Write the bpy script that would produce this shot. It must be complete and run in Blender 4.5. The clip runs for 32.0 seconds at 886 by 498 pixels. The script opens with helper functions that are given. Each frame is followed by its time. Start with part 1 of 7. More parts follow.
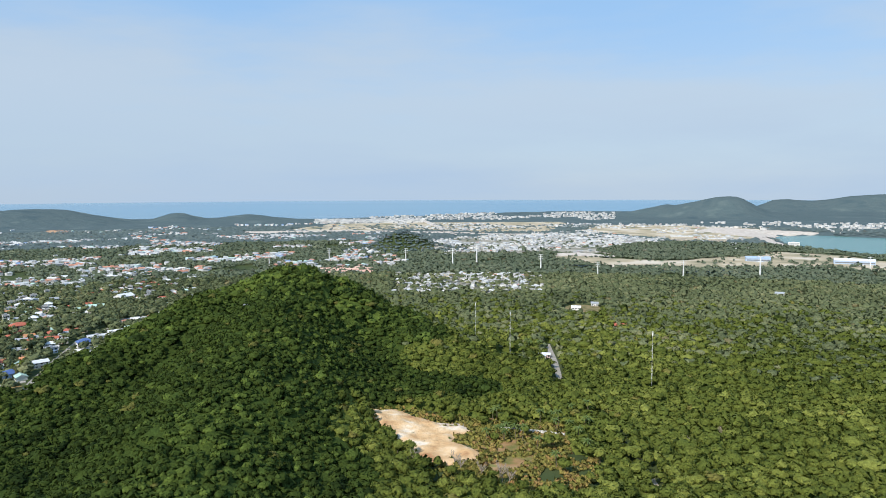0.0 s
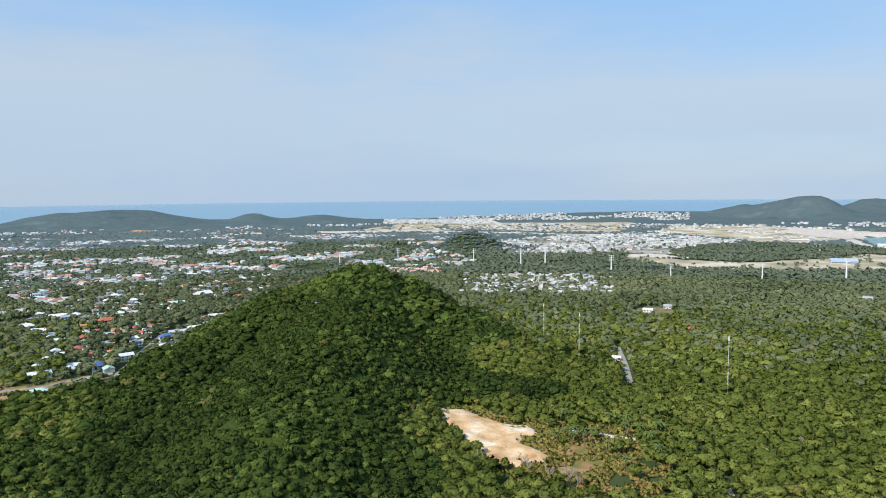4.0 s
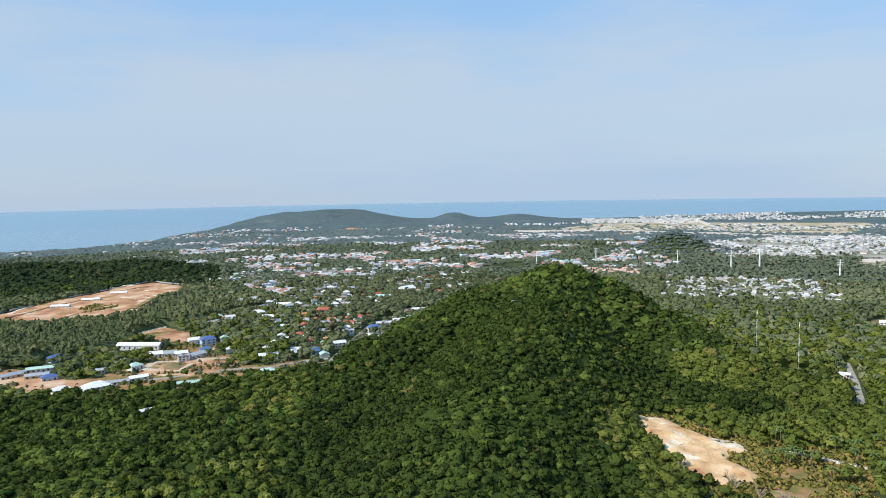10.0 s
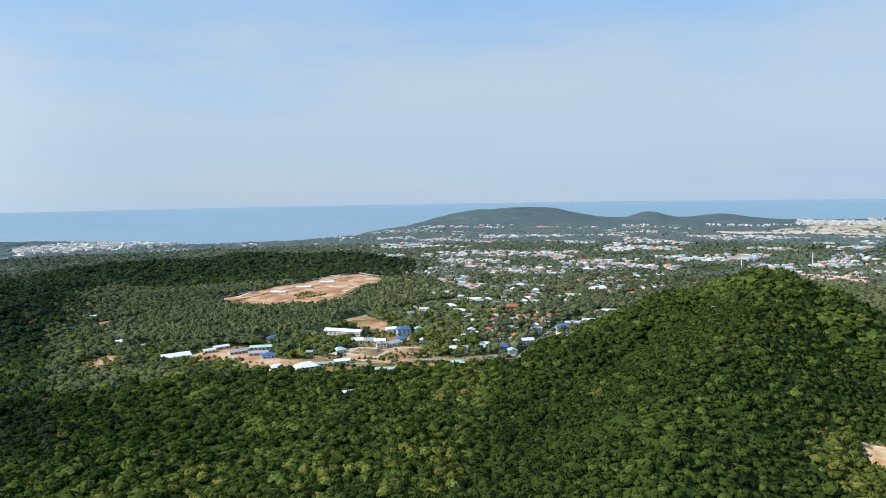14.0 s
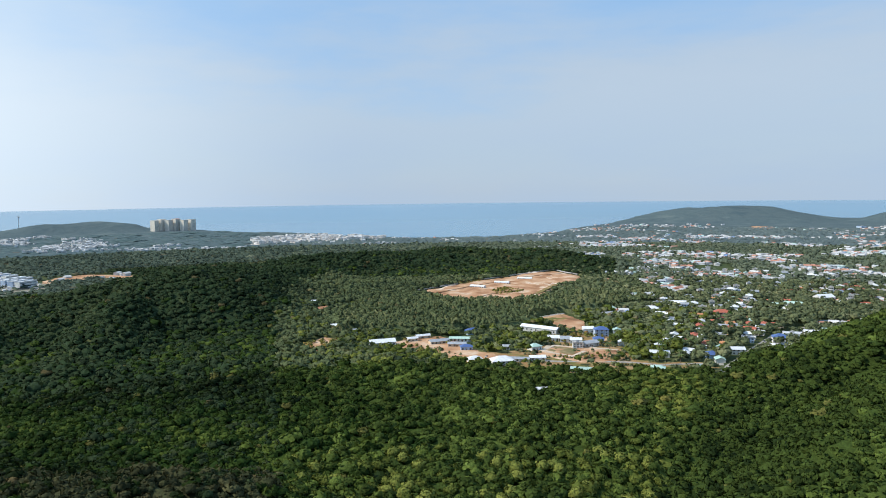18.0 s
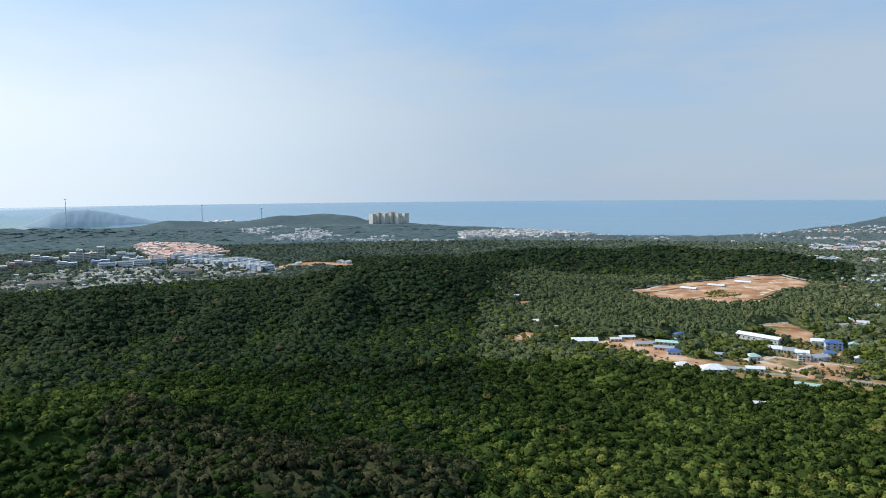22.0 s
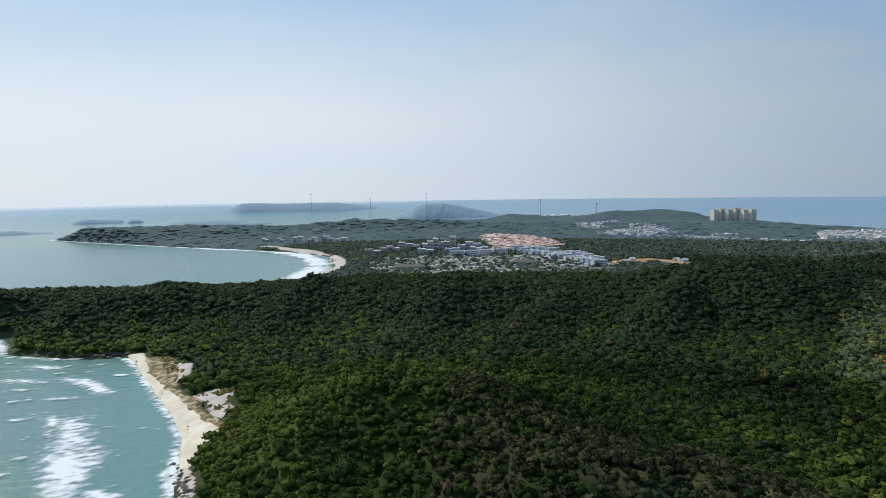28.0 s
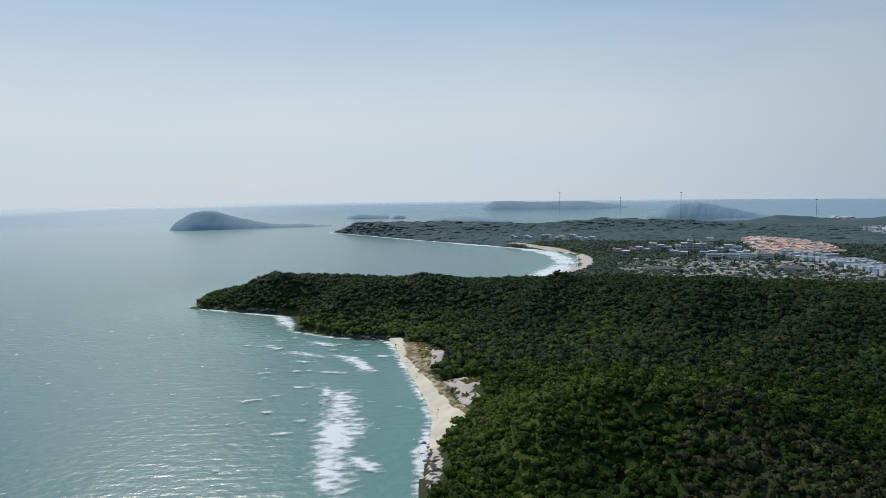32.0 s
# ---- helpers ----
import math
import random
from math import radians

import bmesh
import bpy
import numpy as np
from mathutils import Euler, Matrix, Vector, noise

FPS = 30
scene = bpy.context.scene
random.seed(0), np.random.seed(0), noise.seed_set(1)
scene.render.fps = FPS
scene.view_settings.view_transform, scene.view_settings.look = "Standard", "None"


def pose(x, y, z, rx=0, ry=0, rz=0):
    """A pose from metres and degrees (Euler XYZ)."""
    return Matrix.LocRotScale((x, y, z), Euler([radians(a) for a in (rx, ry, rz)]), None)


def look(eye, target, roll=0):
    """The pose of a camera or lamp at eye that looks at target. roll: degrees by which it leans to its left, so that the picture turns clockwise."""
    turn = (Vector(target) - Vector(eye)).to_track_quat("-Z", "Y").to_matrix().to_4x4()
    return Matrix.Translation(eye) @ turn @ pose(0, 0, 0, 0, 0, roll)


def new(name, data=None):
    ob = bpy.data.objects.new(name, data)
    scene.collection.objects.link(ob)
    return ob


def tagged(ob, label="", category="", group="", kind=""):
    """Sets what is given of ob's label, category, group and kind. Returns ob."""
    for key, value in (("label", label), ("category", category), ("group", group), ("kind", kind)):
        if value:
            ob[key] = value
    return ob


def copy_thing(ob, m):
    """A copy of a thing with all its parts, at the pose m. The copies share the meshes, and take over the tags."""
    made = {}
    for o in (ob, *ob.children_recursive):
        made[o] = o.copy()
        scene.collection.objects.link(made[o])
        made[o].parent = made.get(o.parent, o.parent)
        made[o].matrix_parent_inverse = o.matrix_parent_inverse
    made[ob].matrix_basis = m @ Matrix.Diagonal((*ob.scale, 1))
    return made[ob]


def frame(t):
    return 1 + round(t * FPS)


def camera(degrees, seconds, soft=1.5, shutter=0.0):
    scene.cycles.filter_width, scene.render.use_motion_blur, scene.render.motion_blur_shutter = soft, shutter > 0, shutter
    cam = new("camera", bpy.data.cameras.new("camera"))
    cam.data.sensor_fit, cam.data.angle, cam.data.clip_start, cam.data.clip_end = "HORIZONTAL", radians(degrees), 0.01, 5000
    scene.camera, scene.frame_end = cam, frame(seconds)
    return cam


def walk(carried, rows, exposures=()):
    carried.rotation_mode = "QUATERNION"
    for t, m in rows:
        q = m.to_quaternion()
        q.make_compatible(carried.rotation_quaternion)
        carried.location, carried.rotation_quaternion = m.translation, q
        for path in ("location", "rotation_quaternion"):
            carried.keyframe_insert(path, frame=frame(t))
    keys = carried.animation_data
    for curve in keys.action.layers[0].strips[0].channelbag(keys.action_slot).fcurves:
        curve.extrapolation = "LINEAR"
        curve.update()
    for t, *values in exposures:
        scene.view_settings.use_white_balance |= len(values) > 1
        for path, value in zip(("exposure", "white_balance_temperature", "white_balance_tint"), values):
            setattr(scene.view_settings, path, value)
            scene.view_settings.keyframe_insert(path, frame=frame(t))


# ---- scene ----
cam = camera(65.34, 32.0, 0.95)
PATH = [  # seconds, tilt, lean, turn: the drone hovers and turns
    (0, 84.921, 0.240, -0.021),
    (0.5, 84.923, 0.260, 0.697),
    (1, 84.946, 0.339, 1.379),
    (1.5, 84.946, 0.348, 2.073),
    (2, 84.944, 0.369, 2.781),
    (2.5, 84.953, 0.386, 3.475),
    (4.5, 84.978, 0.526, 6.459),
    (5, 84.977, 0.574, 7.475),
    (5.5, 85.001, 0.608, 8.695),
    (6, 85.008, 0.608, 9.622),
    (6.5, 85.024, 0.665, 10.571),
    (7, 85.049, 0.733, 11.747),
    (7.5, 85.066, 0.798, 13.152),
    (8, 85.063, 0.781, 14.772),
    (8.5, 85.073, 0.865, 16.405),
    (9, 85.090, 0.905, 18.096),
    (9.5, 85.090, 0.912, 19.943),
    (10, 85.115, 1.004, 21.849),
    (10.5, 85.118, 0.984, 23.718),
    (11, 85.140, 1.033, 25.520),
    (11.5, 85.156, 0.981, 27.384),
    (12, 85.186, 0.982, 29.363),
    (12.5, 85.193, 0.970, 31.381),
    (13, 85.202, 0.925, 33.436),
    (13.5, 85.217, 0.881, 35.514),
    (14, 85.211, 0.921, 37.595),
    (14.5, 85.196, 0.924, 39.717),
    (16.5, 85.193, 0.863, 47.867),
    (17, 85.204, 0.812, 49.918),
    (17.5, 85.190, 0.769, 51.923),
    (18, 85.196, 0.765, 54.004),
    (18.5, 85.191, 0.739, 56.155),
    (19, 85.180, 0.649, 58.294),
    (19.5, 85.178, 0.611, 60.413),
    (20, 85.148, 0.612, 62.511),
    (20.5, 85.124, 0.567, 64.625),
    (21, 85.091, 0.555, 66.717),
    (21.5, 85.059, 0.565, 68.808),
    (22, 85.039, 0.543, 70.874),
    (22.5, 85.026, 0.571, 72.974),
    (23, 84.993, 0.554, 75.144),
    (23.5, 84.985, 0.564, 77.506),
    (24, 84.969, 0.604, 79.897),
    (24.5, 84.968, 0.640, 82.232),
    (25, 84.977, 0.706, 84.521),
    (25.5, 84.977, 0.681, 86.815),
    (27.5, 84.932, 0.760, 95.833),
    (28, 84.933, 0.786, 98.100),
    (28.5, 84.924, 0.752, 100.397),
    (29, 84.938, 0.709, 102.654),
    (29.5, 84.943, 0.755, 104.925),
    (30, 84.967, 0.755, 107.264),
    (30.5, 84.960, 0.760, 109.536),
    (31, 85.014, 0.756, 112.633),
    (31.5, 85.043, 0.737, 116.020),
    (32, 85.062, 0.729, 118.457),
]
walk(cam, [(t, pose(0, 0, 160, a, b, c)) for t, a, b, c in PATH], [(0.0, 0.0), (9.0, 0.0), (17.0, -0.04), (21.0, -0.13), (24.0, -0.26), (28.0, -0.5), (30.0, -0.64), (32.0, -0.76)])

# ---- world, sun ----
SUN_AZ, SUN_EL = 142.0, 43.0
world = bpy.data.worlds.new("sky")
scene.world = world
world.use_nodes = True
wn = world.node_tree
wn.nodes.clear()
sky = wn.nodes.new("ShaderNodeTexSky")
sky.sky_type = "NISHITA"
sky.sun_disc = False
sky.sun_elevation, sky.sun_rotation = radians(SUN_EL), radians(-SUN_AZ)
sky.altitude, sky.air_density, sky.dust_density, sky.ozone_density = 100, 1.0, 0.3, 1.8
haze = wn.nodes.new("ShaderNodeMix")
haze.data_type = "RGBA"
# thicker haze towards the horizon, faint streaks of cirrus higher up
tco = wn.nodes.new("ShaderNodeTexCoord")
sep = wn.nodes.new("ShaderNodeSeparateXYZ")
wn.links.new(tco.outputs["Generated"], sep.inputs[0])
rise = wn.nodes.new("ShaderNodeMapRange")
for k, v in enumerate((0.08, 0.32, 0.92, 0.75)):
    rise.inputs[1 + k].default_value = v
wn.links.new(sep.outputs["Z"], rise.inputs[0])
cmap = wn.nodes.new("ShaderNodeMapping")
cmap.inputs["Scale"].default_value = (1.6, 2.4, 9.0)
cmap.inputs["Rotation"].default_value = (0.12, 0.2, 0.3)
wn.links.new(tco.outputs["Generated"], cmap.inputs["Vector"])
cirrus = wn.nodes.new("ShaderNodeTexNoise")
cirrus.inputs["Scale"].default_value, cirrus.inputs["Detail"].default_value, cirrus.inputs["Roughness"].default_value = 1.3, 5.0, 0.55
wn.links.new(cmap.outputs["Vector"], cirrus.inputs["Vector"])
cm = wn.nodes.new("ShaderNodeMapRange")
for k, v in enumerate((0.35, 0.7, -0.07, 0.08)):
    cm.inputs[1 + k].default_value = v
wn.links.new(cirrus.outputs["Fac"], cm.inputs[0])
hz = wn.nodes.new("ShaderNodeMath")
hz.operation, hz.use_clamp = "ADD", True
wn.links.new(rise.outputs[0], hz.inputs[0])
wn.links.new(cm.outputs[0], hz.inputs[1])
wn.links.new(hz.outputs[0], haze.inputs[0])
# the haze is whiter towards the sun
dot = wn.nodes.new("ShaderNodeVectorMath")
dot.operation = "DOT_PRODUCT"
dot.inputs[1].default_value = (-math.sin(radians(SUN_AZ)), math.cos(radians(SUN_AZ)), 0.0)
wn.links.new(tco.outputs["Generated"], dot.inputs[0])
sunward = wn.nodes.new("ShaderNodeMapRange")
sunward.interpolation_type = "SMOOTHSTEP"
for k, v in enumerate((0.12, 1.0, 0.0, 1.0)):
    sunward.inputs[1 + k].default_value = v
wn.links.new(dot.outputs["Value"], sunward.inputs[0])
hcol = wn.nodes.new("ShaderNodeMix")
hcol.data_type = "RGBA"
wn.links.new(sunward.outputs[0], hcol.inputs[0])
# the lowest air is denser and greyer
low = wn.nodes.new("ShaderNodeMapRange")
low.interpolation_type = "SMOOTHSTEP"
for k, v in enumerate((0.0, 0.15, 1.0, 0.0)):
    low.inputs[1 + k].default_value = v
wn.links.new(sep.outputs["Z"], low.inputs[0])
dense = wn.nodes.new("ShaderNodeMix")
dense.data_type, dense.blend_type = "RGBA", "MULTIPLY"
dense.inputs[7].default_value = (0.86, 0.915, 0.975, 1)
wn.links.new(low.outputs[0], dense.inputs[0])
wn.links.new(hcol.outputs[2], dense.inputs[6])
wn.links.new(dense.outputs[2], haze.inputs[7])
# clearer blue higher up, between thin veils of cirrus
up = wn.nodes.new("ShaderNodeMapRange")
up.interpolation_type = "SMOOTHSTEP"
for k, v in enumerate((0.10, 0.34, 0.0, 1.0)):
    up.inputs[1 + k].default_value = v
veil = wn.nodes.new("ShaderNodeMath")
veil.operation = "MULTIPLY_ADD"
veil.inputs[1].default_value = -1.1
wn.links.new(cm.outputs[0], veil.inputs[0])
wn.links.new(sep.outputs["Z"], veil.inputs[2])
wn.links.new(veil.outputs[0], up.inputs[0])
high = wn.nodes.new("ShaderNodeMix")
high.data_type = "RGBA"
high.inputs[6].default_value = (4.3, 5.3, 6.5, 1)
high.inputs[7].default_value = (2.9, 5.0, 7.9, 1)
wn.links.new(up.outputs[0], high.inputs[0])
wn.links.new(high.outputs[2], hcol.inputs[6])
glare = wn.nodes.new("ShaderNodeMix")
glare.data_type = "RGBA"
glare.inputs[6].default_value = (9.2, 10.0, 10.6, 1)
glare.inputs[7].default_value = (4.6, 7.2, 10.2, 1)
clear = wn.nodes.new("ShaderNodeMapRange")
clear.interpolation_type = "SMOOTHSTEP"
for k, v in enumerate((0.06, 0.36, 0.0, 1.0)):
    clear.inputs[1 + k].default_value = v
wn.links.new(sep.outputs["Z"], clear.inputs[0])
wn.links.new(clear.outputs[0], glare.inputs[0])
wn.links.new(glare.outputs[2], hcol.inputs[7])
bg = wn.nodes.new("ShaderNodeBackground")
bg.inputs["Strength"].default_value = 0.122
wo = wn.nodes.new("ShaderNodeOutputWorld")
wn.links.new(sky.outputs["Color"], haze.inputs[6])
wn.links.new(haze.outputs[2], bg.inputs["Color"])
wn.links.new(bg.outputs["Background"], wo.inputs["Surface"])
sun = bpy.data.lights.new("sun", "SUN")
sun.energy, sun.angle, sun.color = 5.0, radians(0.6), (1.0, 0.95, 0.86)
so = new("sun", sun)
so.matrix_world = look((0, 0, 900), (0 + math.sin(radians(SUN_AZ)) * 500, -math.cos(radians(SUN_AZ)) * 500, 900 - 500 * math.tan(radians(SUN_EL))))

# ---- plan: polar places round the drone, az in degrees to the left of north, r in metres ----
RNG = np.random.default_rng(7)


def P(az, r):
    a = np.radians(az)
    return np.stack([-np.sin(a) * r, np.cos(a) * r], -1)


def poly(points):
    p = np.array(points, float)
    return P(p[:, 0], p[:, 1])


def seg_dist(xy, line, closed=True):
    """Distance to a polyline, with the running place on it (segment + share)."""
    q = np.vstack([line, line[:1]]) if closed else line
    best = np.full(len(xy), 1e9)
    where = np.zeros(len(xy))
    for i in range(len(q) - 1):
        a, d = q[i], q[i + 1] - q[i]
        t = np.clip(((xy - a) @ d) / max(d @ d, 1e-9), 0, 1)
        e = np.hypot(*(xy - a - t[:, None] * d).T)
        m = e < best
        best[m], where[m] = e[m], i + t[m]
    return best, where


def inside(xy, line):
    q = np.roll(line, -1, 0)
    c = np.zeros(len(xy), bool)
    for (x1, y1), (x2, y2) in zip(line, q):
        m = (y1 > xy[:, 1]) != (y2 > xy[:, 1])
        c ^= m & (xy[:, 0] < (x2 - x1) * (xy[:, 1] - y1) / ((y2 - y1) or 1e-9) + x1)
    return c


def signed(xy, line):
    d, _ = seg_dist(xy, line)
    return np.where(inside(xy, line), d, -d)


# smooth value noise
LATTICE = RNG.random((256, 256))


def vnoise(x, y):
    xi, yi = np.floor(x).astype(int), np.floor(y).astype(int)
    fx, fy = x - xi, y - yi
    fx, fy = fx * fx * (3 - 2 * fx), fy * fy * (3 - 2 * fy)
    a, b = LATTICE[xi % 256, yi % 256], LATTICE[(xi + 1) % 256, yi % 256]
    c, d = LATTICE[xi % 256, (yi + 1) % 256], LATTICE[(xi + 1) % 256, (yi + 1) % 256]
    return (a * (1 - fx) + b * fx) * (1 - fy) + (c * (1 - fx) + d * fx) * fy


def fbm(x, y, n=3):
    s, k = 0, 0.5
    for i in range(n):
        s = s + k * (vnoise(x * 2 ** i + 17.3 * i, y * 2 ** i + 5.1 * i) - 0.5)
        k *= 0.5
    return s


COAST_SOUTH = [(120.7, 200), (120.7, 347), (119.4, 420), (119.6, 499), (121.7, 636), (123.1, 728), (127.3, 752), (130.9, 805), (130.7, 897), (134, 935), (138.4, 1008), (137, 1120), (132, 1190), (125, 1190), (116, 1170), (110.3, 1190), (108.7, 1300), (107.5, 1400), (107.1, 1491)]
COAST_WEST = [(107.6, 1664), (110.8, 1815), (117.8, 2064), (122.4, 2295), (127.5, 2677), (124, 2950), (116, 3050), (106, 3100), (98, 3250), (88, 3500), (76, 3500), (70, 2850), (66, 2650), (62, 2450), (57, 2230), (50, 2260), (45, 2480), (43, 2900)]
COAST_NORTH = [(38, 3650), (30, 3750), (20, 3750), (10, 3500), (3, 3700), (-5, 3950), (-10, 4050), (-16, 4050), (-22, 4050), (-24.5, 4400), (-34, 4450), (-45, 4500), (-60, 4895), (-90, 3000), (-120, 1500), (-150, 600), (180, 260), (150, 150)]
LAND = poly(COAST_SOUTH + COAST_WEST + COAST_NORTH)
EAST_BAY = poly([(-25.4, 2440), (-26.3, 2150), (-27.6, 1960), (-30, 1860), (-33, 1775), (-45, 1700), (-58, 2300), (-45, 2700), (-33, 2508), (-28.6, 2560)])

# crests: az, r and height of the ground along each, and the half-width of its flanks
CRESTS = []


def crest(wide, *points):
    c = np.array(points, float)
    CRESTS.append((P(c[:, 0], c[:, 1]), c[:, 2], wide))


crest(100, (3, 610, 30), (5.4, 630, 43), (7.7, 640, 56), (9, 650, 66), (10.9, 650, 77), (13.2, 650, 81), (15.1, 645, 75), (17.5, 635, 65))   # north end of the near hill
crest(72, (17.5, 635, 65), (19, 622, 59), (20.8, 610, 54), (23.2, 590, 41), (25.1, 580, 31), (28, 560, 24), (31.5, 540, 14))   # its western shoulder
crest(74, (13.5, 640, 78), (14.5, 540, 66), (17, 430, 52), (21, 330, 38), (27, 250, 30))   # its spur towards the pit
crest(132, (74.8, 888, 61), (78, 890, 53), (84, 870, 42), (91, 850, 36), (97, 860, 43), (104, 890, 36), (108, 910, 28), (111.4, 940, 27), (115.6, 960, 22), (120, 980, 29), (125.8, 1000, 27), (129, 1000, 32), (131.7, 990, 40), (134, 985, 26), (137, 990, 6))   # long southern ridge out to the headland
crest(85, (131.2, 812, 4), (129.5, 830, 16), (127.5, 850, 30), (125.4, 880, 41), (123.7, 890, 43), (121.9, 890, 42), (120, 890, 41), (118.7, 890, 34), (116.4, 895, 32), (113, 890, 30))   # front brow of the headland
crest(50, (78, 860, 56), (79.5, 770, 45), (81, 690, 31), (82.5, 620, 19))   # spurs into the valley
crest(46, (88, 860, 44), (89, 770, 34), (90.5, 690, 22), (91.5, 630, 15))
crest(50, (97, 850, 44), (98.5, 760, 36), (100, 680, 26), (101, 610, 17))
crest(48, (109, 900, 38), (110.5, 820, 32), (112, 740, 23), (113.5, 670, 14))   # spur above the beach
crest(46, (67, 1100, 42), (68.5, 1000, 34), (70, 900, 24), (71, 830, 15))   # spur beside the farm
crest(120, (41.2, 1330, 22), (43.9, 1370, 33), (47.5, 1400, 40), (52.9, 1400, 40), (57.6, 1380, 37), (62, 1330, 38), (66, 1200, 40), (69.2, 1120, 42), (72, 1000, 54), (74, 910, 58))   # ridge behind the building site
crest(72, (60, 250, 16), (68, 268, 24), (75, 285, 31), (88, 330, 37), (97, 390, 45), (103, 402, 45), (108, 392, 37), (113, 372, 25), (116.5, 366, 14))   # nearest spur
crest(62, (6.2, 1620, 22), (5.2, 1620, 40), (4, 1620, 53), (2.8, 1620, 52), (1.6, 1620, 40), (0.4, 1620, 22))   # small round hill on the plain
crest(280, (42, 3150, 6), (37.4, 3350, 30), (34, 3450, 71), (32.3, 3450, 77), (30.9, 3450, 77), (28.8, 3450, 67), (26.9, 3450, 47), (24.6, 3450, 26), (23.3, 3450, 7), (22.6, 3450, 22), (21.4, 3450, 39), (20.5, 3450, 41), (19.5, 3450, 29), (18.85, 3450, 17), (17.5, 3450, 26), (16, 3450, 36), (13.5, 3450, 18), (11.6, 3450, 4))   # far north-western hills
crest(200, (-10.5, 3650, 2), (-13.1, 3650, 9), (-15.3, 3650, 32), (-17.4, 3650, 65), (-18, 3650, 69), (-18.5, 3650, 60), (-19.5, 3650, 74), (-21.4, 3650, 102), (-22.4, 3650, 113), (-23.2, 3650, 116), (-23.7, 3650, 97), (-24.6, 3650, 60), (-25.3, 3650, 40), (-27.2, 3650, 20), (-31, 3600, 6))   # far eastern peak
crest(160, (-23, 4300, 8), (-24.6, 4300, 20), (-25.5, 4300, 46), (-26.4, 4300, 55), (-28.2, 4300, 43), (-28.9, 4300, 50), (-30.3, 4300, 71), (-31.2, 4300, 77), (-34, 4300, 80), (-40, 4300, 60))   # farther eastern hills
crest(190, (94.6, 2700, 22), (97.4, 2600, 36), (102, 2550, 42), (104.9, 2550, 50), (106.7, 2500, 46), (112, 2450, 34), (115.6, 2450, 42), (121.7, 2500, 46), (126.3, 2600, 42), (127, 2640, 22))   # far cape
crest(120, (95.5, 3150, 6), (94, 3150, 30), (92.4, 3150, 49), (90.4, 3150, 36), (88.9, 3150, 18))   # knoll beyond the resort
crest(170, (88.9, 3150, 18), (87.5, 3150, 29), (86.3, 3150, 35), (85, 3150, 46), (84, 3150, 50), (82, 3150, 45), (79.8, 3150, 54), (78, 3150, 42), (76.7, 3150, 14), (73.5, 3150, 10))   # hills beside the tower blocks
crest(150, (-34, 1300, 20), (-28, 1250, 14), (-20, 1200, 6))   # rise at the eastern edge


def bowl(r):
    """Sea and land rise gently towards the rim of the sheet, shaped to fit the horizon to the camera's view."""
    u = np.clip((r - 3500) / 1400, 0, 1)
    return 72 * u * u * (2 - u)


def ground(xy):
    xy = np.atleast_2d(np.asarray(xy, float))
    r = np.hypot(*xy.T)
    w = 26 * fbm(xy[:, 0] / 60, xy[:, 1] / 60, 3)
    s = np.minimum(signed(xy, LAND), -signed(xy, EAST_BAY)) + w * np.clip(r / 900, 0.15, 1)
    plain = np.where(s > 0, 13 * (1 - np.exp(-s / 45.0)) + 0.8 * np.clip(s / 8, 0, 1), np.maximum(s * 0.09, -14))
    h = np.zeros(len(xy))
    for line, z, wide in CRESTS:
        d, t = seg_dist(xy, line, False)
        zt = np.interp(t, np.arange(len(z)), z)
        h = np.maximum(h, zt * np.exp(-(d / wide) ** 2))
    h = h * np.clip(s / 55 + 0.12, 0, 1)
    rough = np.where((xy[:, 0] < -400) & (r > 520) & (r < 1600), 15, 10) * fbm(xy[:, 0] / 95 + 40, xy[:, 1] / 95, 3) * np.clip(s / 80, 0, 1) * np.clip(h / 18, 0.15, 1.3)
    rough = rough + np.where(r > 2300, 26 * fbm(xy[:, 0] / 210 + 11, xy[:, 1] / 210, 4), 0) * np.clip((h - 6) / 34, 0, 1)
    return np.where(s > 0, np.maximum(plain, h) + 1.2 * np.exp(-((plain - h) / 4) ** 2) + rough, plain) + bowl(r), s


# ---- materials ----
def material(name, rough=0.8, spec=0.3):
    m = bpy.data.materials.new(name)
    m.use_nodes = True
    b = m.node_tree.nodes["Principled BSDF"]
    b.inputs["Roughness"].default_value = rough
    b.inputs["Specular IOR Level"].default_value = spec
    return m, m.node_tree, b


def ramp(nt, stops, src):
    n = nt.nodes.new("ShaderNodeValToRGB")
    e = n.color_ramp.elements
    e[0].position, e[0].color = stops[0][0], (*stops[0][1], 1)
    e[1].position, e[1].color = stops[-1][0], (*stops[-1][1], 1)
    for p, c in stops[1:-1]:
        k = e.new(p)
        k.color = (*c, 1)
    nt.links.new(src, n.inputs["Fac"])
    return n.outputs["Color"]


def noise_at(nt, scale, detail=4.0, vec=None):
    n = nt.nodes.new("ShaderNodeTexNoise")
    n.inputs["Scale"].default_value, n.inputs["Detail"].default_value = scale, detail
    if vec is None:
        g = nt.nodes.new("ShaderNodeNewGeometry")
        vec = g.outputs["Position"]
    nt.links.new(vec, n.inputs["Vector"])
    return n.outputs["Fac"]


